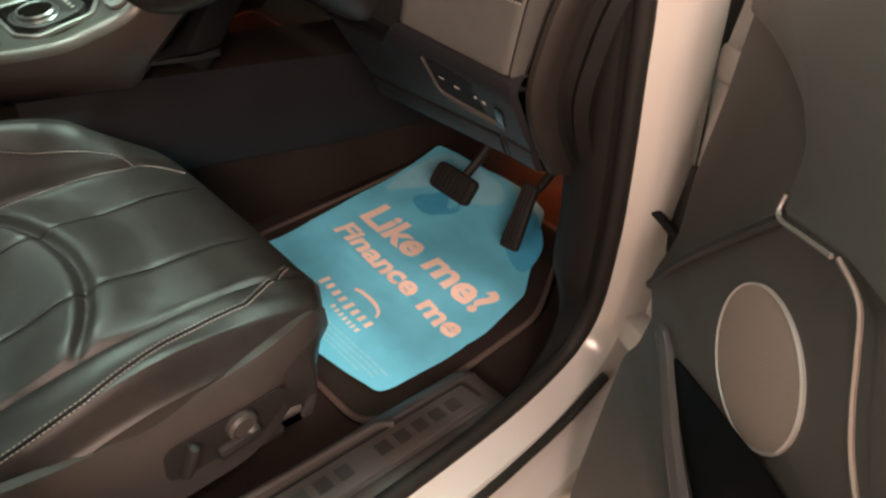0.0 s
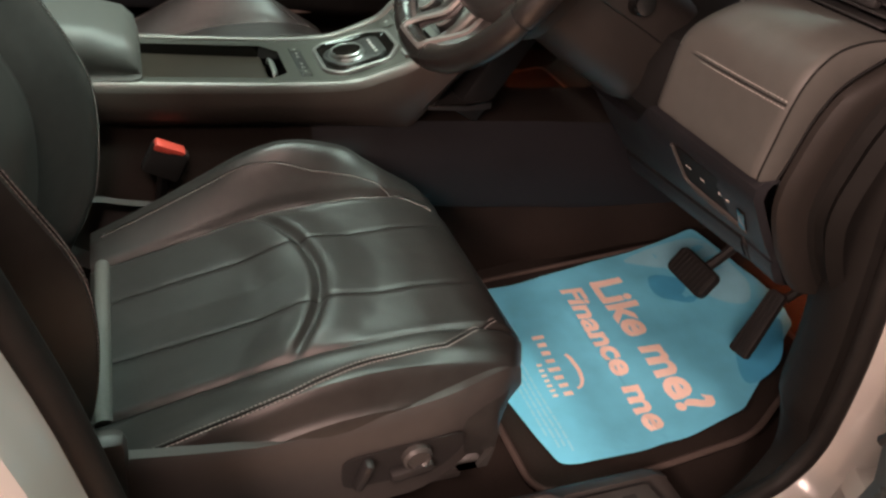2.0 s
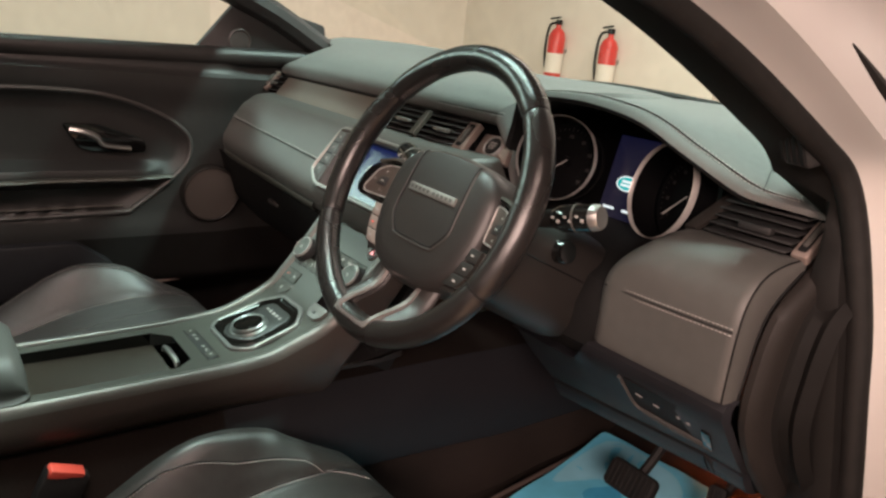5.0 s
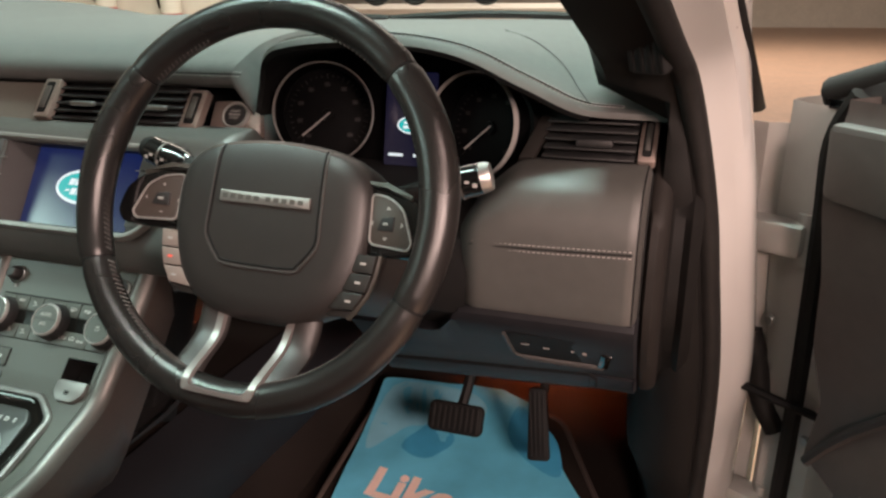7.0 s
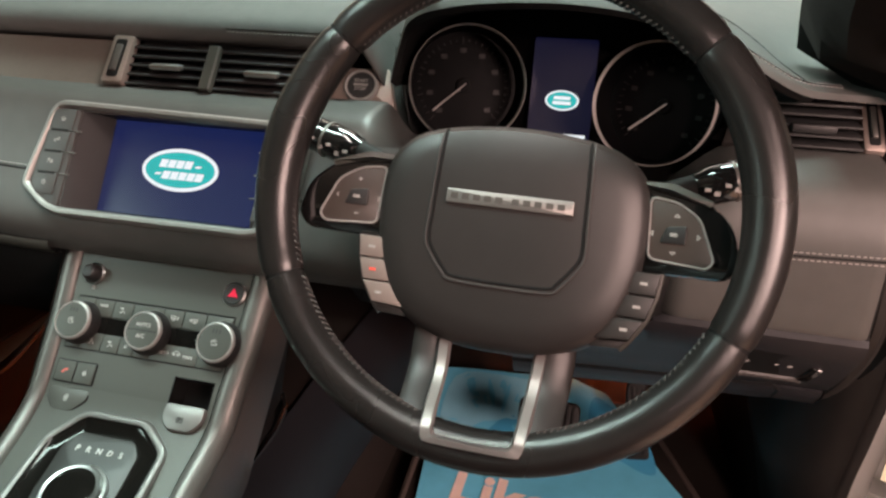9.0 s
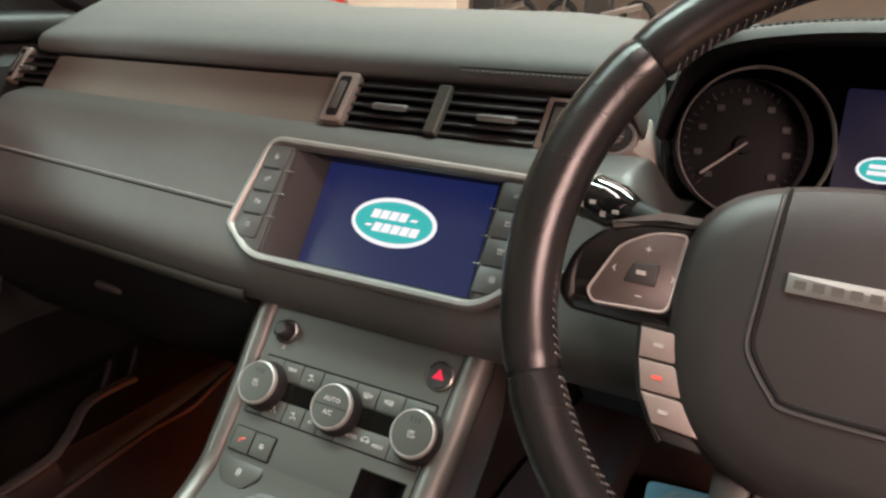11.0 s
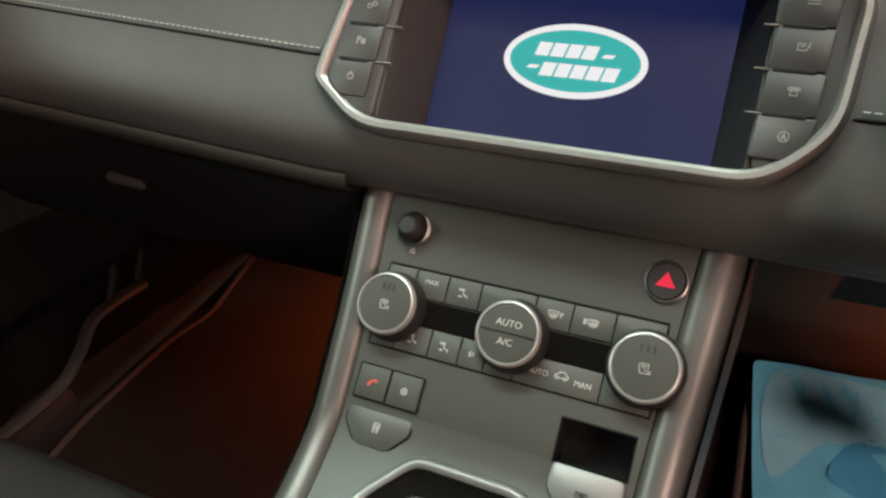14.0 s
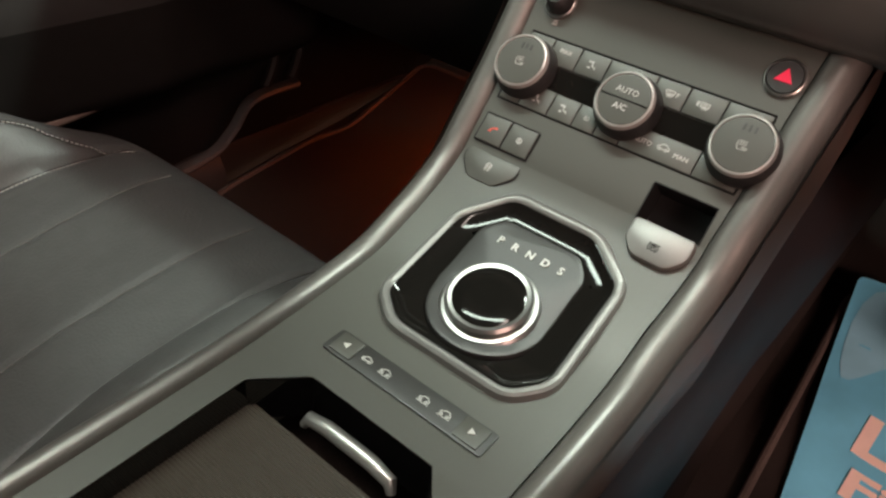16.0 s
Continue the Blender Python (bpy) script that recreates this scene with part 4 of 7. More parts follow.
    part("triangle", plate([(0.0, 0.0060), (-0.0062, -0.0040), (0.0062, -0.0040)], 0.0006, 0, m @ Matrix.Translation((0, 0, 0.0039))), "lit_red", hz, "glowing red triangle")
    # open shelf below the stack
    outline = soften([(-0.112, 0.16), (0.112, 0.16), (0.118, 0.30), (0.108, 0.365), (-0.108, 0.365), (-0.118, 0.30)], 0.015)
    part("shelf", plate(outline, 0.012, 0.004, Matrix.Translation((0, 0, 0.968))), "plastic", c)
    part("shelf_edge", tube([(0.116, 0.215, 0.975), (0.119, 0.30, 0.980), (0.112, 0.345, 0.984), (0.100, 0.366, 0.985), (0.04, 0.367, 0.985)], 0.0028, 6), "chrome", c, "thin chrome shelf edge")
    part("rear_panel", rbox((0.20, 0.06, 0.26), 0.01, m=pose(0, 0.375, 1.06, -28)), "black", c)


centre_console()

# ---- dashboard ----
def seam(parent, pts, r=0.0011, stitch=True, off=0.004, side=(0, 0, 1), lab="dark stitched seam", thick=0.00055):
    """A dark seam line with rows of thread beside it."""
    pts = [Vector(p) for p in pts]
    part("seam", tube(pts, r, 6), "black", parent, lab)
    if not stitch:
        return
    bm = bmesh.new()
    acc, last = 0.0, pts[0]
    for a, b in zip(pts, pts[1:]):
        ln = (b - a).length
        k = 0.0
        while acc + (ln - k) >= 0.0055:
            k += 0.0055 - acc
            acc = 0.0
            p = a.lerp(b, k / ln)
            t = (b - a).normalized()
            for s in (1, -1):
                o = Vector(side) * (off * s)
                tube([p + o - t * 0.0017, p + o, p + o + t * 0.0017], thick, 4, bm=bm)
        acc += ln - k
    part("stitching", bm, "thread", parent, "grey thread stitching")


TOPS = [(1.18, 1.455), (1.05, 1.474), (0.90, 1.483), (0.74, 1.484), (0.60, 1.478), (0.53, 1.469), (0.485, 1.455), (0.456, 1.443), (0.446, 1.430), (0.447, 1.420), (0.46, 1.414)]
PAD = [(0.430, 1.366), (0.402, 1.3665), (0.375, 1.365), (0.354, 1.359), (0.3385, 1.343), (0.320, 1.315), (0.300, 1.285), (0.2825, 1.255), (0.276, 1.235), (0.279, 1.216), (0.287, 1.202), (0.297, 1.193), (0.34, 1.178), (0.42, 1.16), (0.62, 1.13)]


def pad_y(z):
    """How far forward the passenger pad lies at a height below its ledge."""
    p = [(b, a) for a, b in PAD if 1.195 <= b <= 1.36][::-1]
    q = smooth_line(p[::-1], 8)
    q = sorted((v.x, v.y) for v in q)
    return interp(z, [a for a, b in q], [b for a, b in q])


def rise(x, z):
    """The passenger pad climbs gently towards the door."""
    return 0.047 * max(0.0, -x - 0.17) * (1 - 0.8 * smoothstep(z, 1.31, 1.36))


def vent(parent, x0, x1, y, z0, z1, slats, tabs, lean=0.022):
    """Horizontal air vent: dark box, slats, adjusters."""
    w, h = x1 - x0, z1 - z0
    v = part("air_vent", rbox((w, 0.01, h + 0.01), 0, m=Matrix.Translation(((x0 + x1) / 2, y + 0.045, (z0 + z1) / 2))), "black", parent, "black slatted air vent")
    for k in range(slats):
        f = (k + 0.5) / slats
        z = z0 + h * f
        part("slat", rbox((w, 0.034, 0.0030), 0.0012, m=pose((x0 + x1) / 2, y + 0.016 + lean * (f - 0.5), z, 4)), "plastic", v)
    for x, f, tw in tabs:
        t = part("adjuster", rbox((tw, 0.010, 0.0065), 0.002, m=Matrix.Translation((x, y - 0.003 + lean * (f - 0.5), z0 + h * f))), "silver", v, "silver vent adjuster")
    return v


def cheek(parent, x, y, z0, z1, w, mat="silver", lean=0.024):
    """The metal cheek beside a vent, with a thumb wheel."""
    h = z1 - z0
    m = frm((x, y - 0.004, (z0 + z1) / 2), (1, 0, 0), (0, lean, h))
    c = part("vent_cheek", plate(rounded(w, math.hypot(h, lean) + 0.002, 0.004), 0.012, 0.003, m @ Matrix.Translation((0, 0, -0.005))), mat, parent, "satin metal vent cheek with thumb wheel")
    part("wheel_slot", plate(rounded(w * 0.52, math.hypot(h, lean) * 0.82, 0.003), 0.0006, 0, m @ Matrix.Translation((0, 0, 0.0071))), "black", c)
    part("thumb_wheel", rbox((w * 0.30, math.hypot(h, lean) * 0.58, 0.004), 0.0018, m=m @ Matrix.Translation((0, 0, 0.0085))), "rail", c)


def dashboard():
    d = thing("dashboard", "dark grey leather-covered dashboard with stitched seams", "dashboard")
    top = smooth_line(TOPS, 5)
    xs = np.linspace(-0.785, 0.80, 66)

    def edge_in(x):
        return 0.0 if x > -0.655 else 0.14 * ((-x - 0.655) / 0.14) ** 2

    rows = []
    for x in xs:
        cx = min(max(x - 0.5, 0), 0.3)
        rows.append([(x, p[0] + (edge_in(x) if p[0] < 0.6 else 0) + (0.05 * smoothstep(x, 0.20, 0.26) if p[0] < 0.5 else 0), p[1] - 0.25 * cx * cx - 0.20 * smoothstep(x, 0.20, 0.25) * (1 - smoothstep(p[0], 0.66, 0.90)) + (0.010 * smoothstep(x, 0.15, 0.0) + 0.034 * smoothstep(x, -0.40, -0.72)) * smoothstep(p[0], 0.46, 0.70)) for p in top])
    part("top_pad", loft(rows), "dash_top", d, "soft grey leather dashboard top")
    sm = frm((0.006, 0.3074, 1.300), (1, 0, 0), (0, 0.648, 1))
    fo = [(-0.150, 0.0715), (0.150, 0.0655), (0.170, 0.050), (0.1655, -0.030), (0.130, -0.0645), (-0.128, -0.0645), (-0.1695, -0.034), (-0.1675, -0.016)]
    fo = soften(fo, 0.020, 5)
    edge = inset(fo, 0.0025)
    flat = sm.inverted()

    def in_frame(p):
        x, y, h = flat @ p
        k = 0
        for (x0, y0), (x1, y1) in zip(edge, edge[1:] + edge[:1]):
            if (y0 > y) != (y1 > y) and x < x0 + (x1 - x0) * (y - y0) / (y1 - y0):
                k += 1
        return k % 2 == 1 and abs(h) < 0.03
    pad = smooth_line(PAD, 7)
    rows = []
    for x in np.linspace(-0.737, 0.272, 203):
        rnd = 0.0 if x > -0.612 else 0.17 * ((-x - 0.612) / 0.125) ** 2.2
        rz = 0.0 if x > -0.612 else 0.02 * ((-x - 0.612) / 0.125) ** 2
        rows.append([(x, p[0] + rnd * (1 if p[0] < 0.4 else 0.3), p[1] + rz * (1 if p[1] < 1.25 else -0.5) + rise(x, p[1]) - 0.035 * smoothstep(x, 0.225, 0.262) * (p[1] > 1.34)) for p in pad])
    bm = loft(rows)
    gone = [f for f in bm.faces if all(in_frame(v.co) for v in f.verts)]
    bmesh.ops.delete(bm, geom=gone, context="FACES")
    part("lower_pad", bm, "dash", d, "padded dark leather passenger panel")
    # band between the two pads
    bm = loft([[(x, 0.448 + 0.14 * max(0, (-x - 0.655) / 0.14) ** 2, 1.414), (x, 0.428 + 0.14 * max(0, (-x - 0.655) / 0.14) ** 2, 1.39), (x, 0.408 + 0.14 * max(0, (-x - 0.655) / 0.14) ** 2, 1.364)] for x in np.linspace(-0.632, -0.126, 26)])
    part("trim_panel", bm, "trim_bronze", d, "brushed bronze metal trim panel")
    part("band_rear", rbox((0.95, 0.01, 0.09), 0, m=Matrix.Translation((-0.245, 0.53, 1.385))), "black", d)
    part("band_rear", rbox((0.20, 0.01, 0.07), 0, m=Matrix.Translation((0.68, 0.525, 1.365))), "black", d)
    vent(d, -0.101, 0.121, 0.421, 1.367, 1.415, 5, ((-0.047, 0.50, 0.042), (0.078, 0.48, 0.042)), 0.036)
    m = frm((0.0125, 0.4185, 1.391), (1, 0, 0), (0, 0.038, 0.046))
    part("vent_post", rbox((0.015, 0.058, 0.010), 0.0015, 1, m=m @ Matrix.Translation((0, 0, 0.002))), "plate", d, "brown-grey vent post", smooth=False)
    cheek(d, -0.1135, 0.4275, 1.370, 1.418, 0.029, "bronze", 0.040)
    cheek(d, 0.1350, 0.4375, 1.363, 1.408, 0.031, "bronze", 0.038)
    vent(d, -0.712, -0.635, 0.436, 1.372, 1.416, 4, ((-0.690, 0.5, 0.030),), 0.036)
    cheek(d, -0.724, 0.448, 1.372, 1.418, 0.022, "bronze", 0.038)
    # start button panel
    m = frm((0.189, 0.452, 1.376), (1, 0.06, 0), (0, 0.036, 0.05))
    sp = part("start_panel", plate(soften([(-0.040, 0.023), (0.030, 0.026), (0.044, -0.026), (-0.040, -0.026)], 0.005), 0.010, 0.003, m @ Matrix.Translation((0, 0, -0.008))), "bronze", d, "bronze panel with a start button")
    sb = part("start_button", lathe([(0.0205, 0.0), (0.0205, 0.004), (0.0190, 0.006), (0.0165, 0.005)], m @ Matrix.Translation((0, 0, 0.002)), 36), "ring", sp, "ringed start button")
    part("marking", lathe([(0.0166, 0.006), (0.015, 0.0078), (0.0, 0.008)], m, 32), "plastic", sb)
    part("marking", letters("START", 0.0058, m @ Matrix.Translation((0, 0.0048, 0.0082))), "thread", sb, "pale letters START")
    part("marking", bars([(0, 0.0, 0.017, 0.0022)], m @ Matrix.Translation((0, 0, 0.0081))), "thread", sb)
    part("marking", letters("STOP", 0.0058, m @ Matrix.Translation((0, -0.0050, 0.0082))), "thread", sb, "pale letters STOP")
    # centre screen in its bright frame
    fi = inset(fo, 0.0108)
    fr = part("screen_frame", ring_plate(fo, fi, 0.009, sm @ Matrix.Translation((0, 0, -0.001))), "frame", d, "satin silver screen frame")
    # sloping walls lead down to the sunken screen
    hole = [(-0.1105, 0.0605), (0.1175, 0.0575), (0.1210, -0.0550), (-0.1155, -0.0550)]
    deep = [(-0.0930, 0.0625), (0.1005, 0.0625), (0.1005, -0.0478), (-0.0930, -0.0478)]
    bm = loft([[sm @ Vector((x, y, 0.003)) for x, y in hole], [sm @ Vector((x, y, -0.0315)) for x, y in deep]], closed=True)
    part("screen_well", bm, "plastic", fr, "dark sloping screen well")
    bm = loft([[sm @ Vector((x, y, 0.001)) for x, y in inset(fo, 0.0100)], [sm @ Vector((min(max(x, -0.1135), 0.1190), min(max(y, -0.0548), 0.0580), 0.003)) for x, y in inset(fo, 0.0100)]], closed=True)
    part("screen_surround", bm, "plastic_grey", fr)
    sd = sm @ Matrix.Translation((0.0038, 0.0074, -0.0310))
    scr = part("screen", plate(rounded(0.193, 0.110, 0.001), 0.0006, 0, sd), "screen", fr, "lit dark blue screen")
    n = 48
    oval = lambda a, b: [(a * math.cos(2 * math.pi * k / n), b * math.sin(2 * math.pi * k / n)) for k in range(n)]
    lo = sd @ Matrix.Translation((-0.0013, 0.0018, 0.0007))
    part("emblem", plate(oval(0.0485, 0.0252), 0.0002, 0, lo), "lit", scr, "glowing white oval")
    part("emblem", plate(oval(0.0440, 0.0208), 0.0003, 0, lo @ Matrix.Translation((0, 0, 0.0001))), "teal", scr, "glowing teal oval")
    em1 = [(-0.0215 + 0.0105 * k, 0.0065, 0.0091, 0.0092) for k in range(4)] + [(-0.0160 + 0.0105 * k, -0.0070, 0.0091, 0.0092) for k in range(5)] + [(0.0225, 0.0050, 0.007, 0.0025), (-0.0265, -0.0060, 0.007, 0.0025)]
    sk = lo @ Matrix.Translation((0, 0, 0.0004))
    bm = bmesh.new()
    for x, y, w, h in em1:
        join(bm, plate([(x - w / 2 - 0.0012, y - h / 2), (x + w / 2 - 0.0012, y - h / 2), (x + w / 2 + 0.0012, y + h / 2), (x - w / 2 + 0.0012, y + h / 2)], 0.0002, 0, sk))
    part("emblem", bm, "lit", scr, "white bars in place of lettering")
    for s in (-1, 1):
        cx = -0.132 if s < 0 else 0.138
        poly = [(cx - 0.0200, 0.0605), (cx + 0.0205, 0.0605), (cx + 0.0160, -0.0550), (cx + 0.004, -0.0550), (cx - 0.0270, -0.0320)] if s < 0 else [(cx - 0.0200, 0.0565), (cx + 0.0225, 0.0550), (cx + 0.0205, -0.0300), (cx - 0.002, -0.0550), (cx - 0.0165, -0.0550)]
        col = part("key_column", plate(soften(poly, 0.008), 0.0055, 0.003, sm), "plastic_grey", fr, "column of grey menu keys")
        for k in range(4):
            y = (0.0460 if s < 0 else 0.0410) - 0.0252 * k
            sx = (y - 0.02) * (0.09 if s < 0 else 0.02)
            l, r = cx - 0.0165 + sx, cx + 0.0135 + sx
            kp = [(l, y + 0.0121), (r, y + 0.0121), (r - 0.0015, y - 0.0121), (l - 0.0015, y - 0.0121)]
            if k == 3:
                kp = [(l, y + 0.0121), (r, y + 0.0121), (r - 0.0015, y - 0.0121), (l + 0.008, y - 0.0121), (l - 0.0015, y - 0.002)] if s < 0 else [(l, y + 0.0121), (r, y + 0.0121), (r - 0.003, y - 0.002), (r - 0.012, y - 0.0121), (l - 0.0015, y - 0.0121)]
            key = part("menu_key", plate(soften(kp, 0.002), 0.0016, 0.0007, sm @ Matrix.Translation((0, 0, 0.0055))), "plastic_grey", col)
            if k < 3:
                part("key_gap", rbox((0.022, 0.0026, 0.0012), 0.0004, m=sm @ Matrix.Translation((cx - 0.004 + sx, y - 0.0127, 0.0068))), "black", key)
                part("key_lip", rbox((0.013, 0.0014, 0.002), 0.0005, m=sm @ Matrix.Translation((cx - s * 0.018 + sx, y - 0.0125, 0.0055))), "rail", key)
            mark = ("home", "gears", "assist", "power")[k] if s < 0 else ("words", "media", "phone", "compass")[k]
            part("marking", ribbons(ICONS[mark], sm @ Matrix.Translation((cx - 0.0015 + sx, y + 0.001, 0.0074)), 0.0006, 1.2), "thread", key, "pale menu mark")
    # stitched seams on pads
    seam(d, [(x, 0.4478, 1.4352) for x in np.linspace(0.02, 0.205, 20)], 0.0006, side=(0, 0.0035, 0.0026), off=1.0, thick=0.0004)
    seam(d, [(x, pad_y(1.288) + (0.17 * max(0, (-x - 0.612) / 0.125) ** 2.2) - 0.0006, 1.288 + rise(x, 1.288)) for x in np.linspace(-0.685, -0.162, 40)], side=(0, 0.0008, 0.004), off=1.0, thick=0.0005)
    seam(d, [(x, pad_y(1.285) - 0.0006, 1.285) for x in np.linspace(0.174, 0.262, 12)], side=(0, 0.0008, 0.004), off=1.0)
    part("glovebox_gap", tube([(-0.184, 0.2855, 1.204), (-0.184, 0.294, 1.194), (-0.184, 0.34, 1.176)], 0.0022, 6), "black", d)
    rows = []
    for x in np.linspace(-0.715, -0.139, 40):
        back = 0.17 * max(0, (-x - 0.612) / 0.125) ** 2.2
        up = rise(x, 1.2)
        rows.append([(x, 0.2830 + back, 1.2085 + up), (x, 0.2805 + back, 1.2080 + up), (x, 0.2795 + back, 1.2055 + up), (x, 0.2815 + back, 1.1985 + up), (x, 0.2900 + back, 1.1900 + up), (x, 0.300 + back, 1.187 + up)])
    bm = loft(rows)
    part("lower_lip", bm, "plate", d, "grey lower edge strip")
    part("lip_gap", tube([(r[0][0], r[0][1] - 0.0005, r[0][2] + 0.0012) for r in rows], 0.0014, 6), "black", d, "dark gap above the strip")
    part("glovebox", loft([[(x, 0.303, 1.188 + rise(x, 1.2)), (x, 0.34, 1.10), (x, 0.42, 1.02), (x, 0.60, 1.0)] for x in (-0.72, -0.45, -0.13)]), "black", d, "dark plastic glovebox front")
    part("catch", rbox((0.042, 0.012, 0.011), 0.004, m=pose(-0.415, 0.325, 1.140, 20, 6, 8)), "plastic_grey", d, "glovebox catch")
    # driver's knee panel: face, side strip with a seam, then the soft roll of the dashboard's end
    kp = smooth_line([(0.452, 1.3445), (0.437, 1.346), (0.40, 1.342), (0.37, 1.332), (0.352, 1.315), (0.343, 1.295), (0.339, 1.27), (0.338, 1.23), (0.338, 1.192), (0.342, 1.186), (0.36, 1.184)], 4)
    rows = []
    for x in np.linspace(0.525, 0.747, 40):
        l = max(0.0, (0.572 - x) / 0.045) ** 2
        l2 = smoothstep(x, 0.61, 0.535)
        r = smoothstep(x, 0.740, 0.747) ** 2
        rows.append([(x, y + 0.055 * l + 0.003 * r, z - 0.045 * l2 * min(1.0, max(0.0, (z - 1.265) / 0.075)) - 0.02 * l * (z > 1.25)) for y, z in kp])
    part("knee_panel", loft(rows), "dash", d, "padded brown-grey leather knee panel")
    gap = smooth_line([(0.452, 1.333), (0.440, 1.330), (0.405, 1.307), (0.388, 1.290), (0.381, 1.275), (0.376, 1.260), (0.373, 1.240), (0.370, 1.210), (0.366, 1.190), (0.368, 1.186), (0.372, 1.184)], 4)
    part("side_strip", loft([[(0.7475, p.x + 0.003, p.y - 0.0012), (0.7490, p.x + 0.007, p.y - 0.002), (0.7515, lerp(p.x, q.x, 0.5), lerp(p.y, q.y, 0.5)), (0.7525, q.x - 0.002, q.y), (0.7515, q.x + 0.004, q.y)] for p, q in zip(kp, gap)]), "dash", d, "padded side strip of the knee panel")
    part("seam", tube([(0.7478, p.x + 0.004, p.y - 0.001) for p in kp[4:36]], 0.0012, 6), "black", d, "dark seam along the panel's edge")
    part("seam", tube([(0.7530, q.x, q.y) for q in gap[2:38]], 0.0016, 6), "black", d, "dark gap at the dashboard's end")
    seam(d, smooth_line([(0.560, 0.3415, 1.2655), (0.60, 0.3393, 1.2665), (0.66, 0.3385, 1.268), (0.744, 0.3387, 1.271)], 8), side=(0, 0.0, 0.0038), off=1.0, thick=0.0006)
    # lower switch panel; its lip falls towards the column
    rows, lips = [], []
    for x in np.linspace(0.385, 0.752, 40):
        b = max(0.0, (0.704 - x) / 0.315)
        cut = 1.188 - 0.050 * smoothstep(x, 0.556, 0.510)
        row = []
        for y, z, w in ((0.362, 1.188, 0), (0.350, 1.185, 0), (0.3445, 1.176, 0), (0.346, 1.163, 0), (0.366, 1.138, 0.1), (0.396, 1.102, 0.4), (0.4225, 1.075, 1), (0.4275, 1.073, 1)):
            zz = z - 0.046 * b * w
            row.append((x, y + 0.047 * b * w + max(0.0, zz - cut) * 0.5, min(zz, cut)))
        rows.append(row)
        u = 0.047 * b
        lips.append([(x, 0.4275 + u, 1.072 - u), (x, 0.4285 + u, 1.0695 - u), (x, 0.4265 + u, 1.068 - u), (x, 0.432 + u, 1.058 - u), (x, 0.450 + u, 1.037 - u), (x, 0.462 + u, 1.033 - u), (x, 0.72, 1.020)])
    # the panel's blue tint paints light thrown up by the paper mat
    lp = part("switch_panel", loft(rows), "tunnel_plastic", d, "lower panel with switches, blue light put in its colour")
    part("lower_lip", loft(lips[:-6]), "tunnel_plastic", lp, "lower lip, blue light put in its colour")
    part("panel_foot", loft([[(r[0][0], p[1] + 0.003, p[2] - 0.001) for p in r] for r in lips[-7:]]), "tunnel_plastic", lp)
    part("groove", tube([(r[0][0], r[0][1] - 0.0005, r[0][2] - 0.0005) for r in lips[:-6]] + [(0.7045, 0.432, 1.062), (0.7035, 0.452, 1.040)], 0.0026, 6), "black", lp, "dark groove above the lip")
    part("cover_side", loft([[(0.752, p[1], p[2]), (0.7555, p[1] + 0.012, p[2])] for p in rows[-1] + lips[-1][1:-1]]), "tunnel_plastic", lp)
    m = frm((0.663, 0.3745, 1.1290), (1, 0.05, -0.02), (0, -0.047, 0.057))
    o = soften([(-0.062, 0.034), (0.064, 0.030), (0.062, -0.034), (-0.060, -0.036)], 0.010)
    # no hollow is cut: a flat dark sheet paints the recess's shade
    part("switch_well_shade", plate(inset(o, 0.002), 0.0012, 0, m), "dark", lp, "flat dark sheet for the shade of the switch recess")
    # paler tubes paint the highlight along the recess's edge
    part("switch_lip", tube([m @ Vector((x, y, 0.002)) for x, y in smooth_line([(-0.064, 0.030), (-0.060, 0.0), (-0.056, -0.026), (-0.048, -0.0345)], 5)], 0.0026, 8), "plastic_grey", lp)
    part("switch_lip", tube([m @ Vector((x, y, 0.002)) for x, y in ((-0.048, -0.0345), (0.0, -0.0365), (0.052, -0.0365))], 0.0030, 8), "plastic_grey", lp, "raised lower lip, edge highlight put in its paler colour")
    part("switch_lip", tube([m @ Vector((x, y, 0.001)) for x, y in ((-0.044, -0.044), (0.0, -0.046), (0.056, -0.046))], 0.0018, 8), "plastic_grey", lp)
    part("end_key", rbox((0.013, 0.040, 0.006), 0.002, m=m @ pose(0.056, -0.016, 0.002, 0, 0, -6)), "gloss", lp, "gloss black key")
    for bx, by, bw, bh in ((-0.040, 0.003, 0.010, 0.0026), (-0.014, -0.001, 0.008, 0.0034), (0.018, -0.001, 0.004, 0.004), (0.032, -0.003, 0.005, 0.005)):
        part("marking", bars([(bx, by, bw, bh)], m @ Matrix.Translation((0, 0, 0.0016))), "thread", lp, "pale switch mark")
    # soft roll and recess that close the dashboard's end
    er = smooth_line([(0.535, 1.384), (0.490, 1.364), (0.458, 1.342), (0.441, 1.328), (0.406, 1.305), (0.389, 1.287), (0.378, 1.258), (0.373, 1.222), (0.371, 1.186), (0.380, 1.150), (0.412, 1.100), (0.450, 1.058), (0.475, 1.035)], 4)
    er = [(p.x, p.y, smoothstep(p.y, 1.385, 1.33)) for p in er]
    part("edge_roll", loft([[(0.754 + sx, y + sy * k + 0.004 * (1 - k), z) for sx, sy in ((0.0, 0.006), (0.001, -0.001), (0.005, -0.006), (0.013, -0.006), (0.020, 0.001), (0.0235, 0.012), (0.0245, 0.030))] for y, z, k in er]), "end_roll", d, "soft brown roll at the dashboard's end")
    part("end_panel", loft([[(0.754 + sx, y + sy, z) for sx, sy in ((0.0245, 0.030), (0.028, 0.038), (0.040, 0.040), (0.048, 0.034), (0.060, 0.050))] for y, z, k in er]), "dark", d, "dark recessed dashboard end")
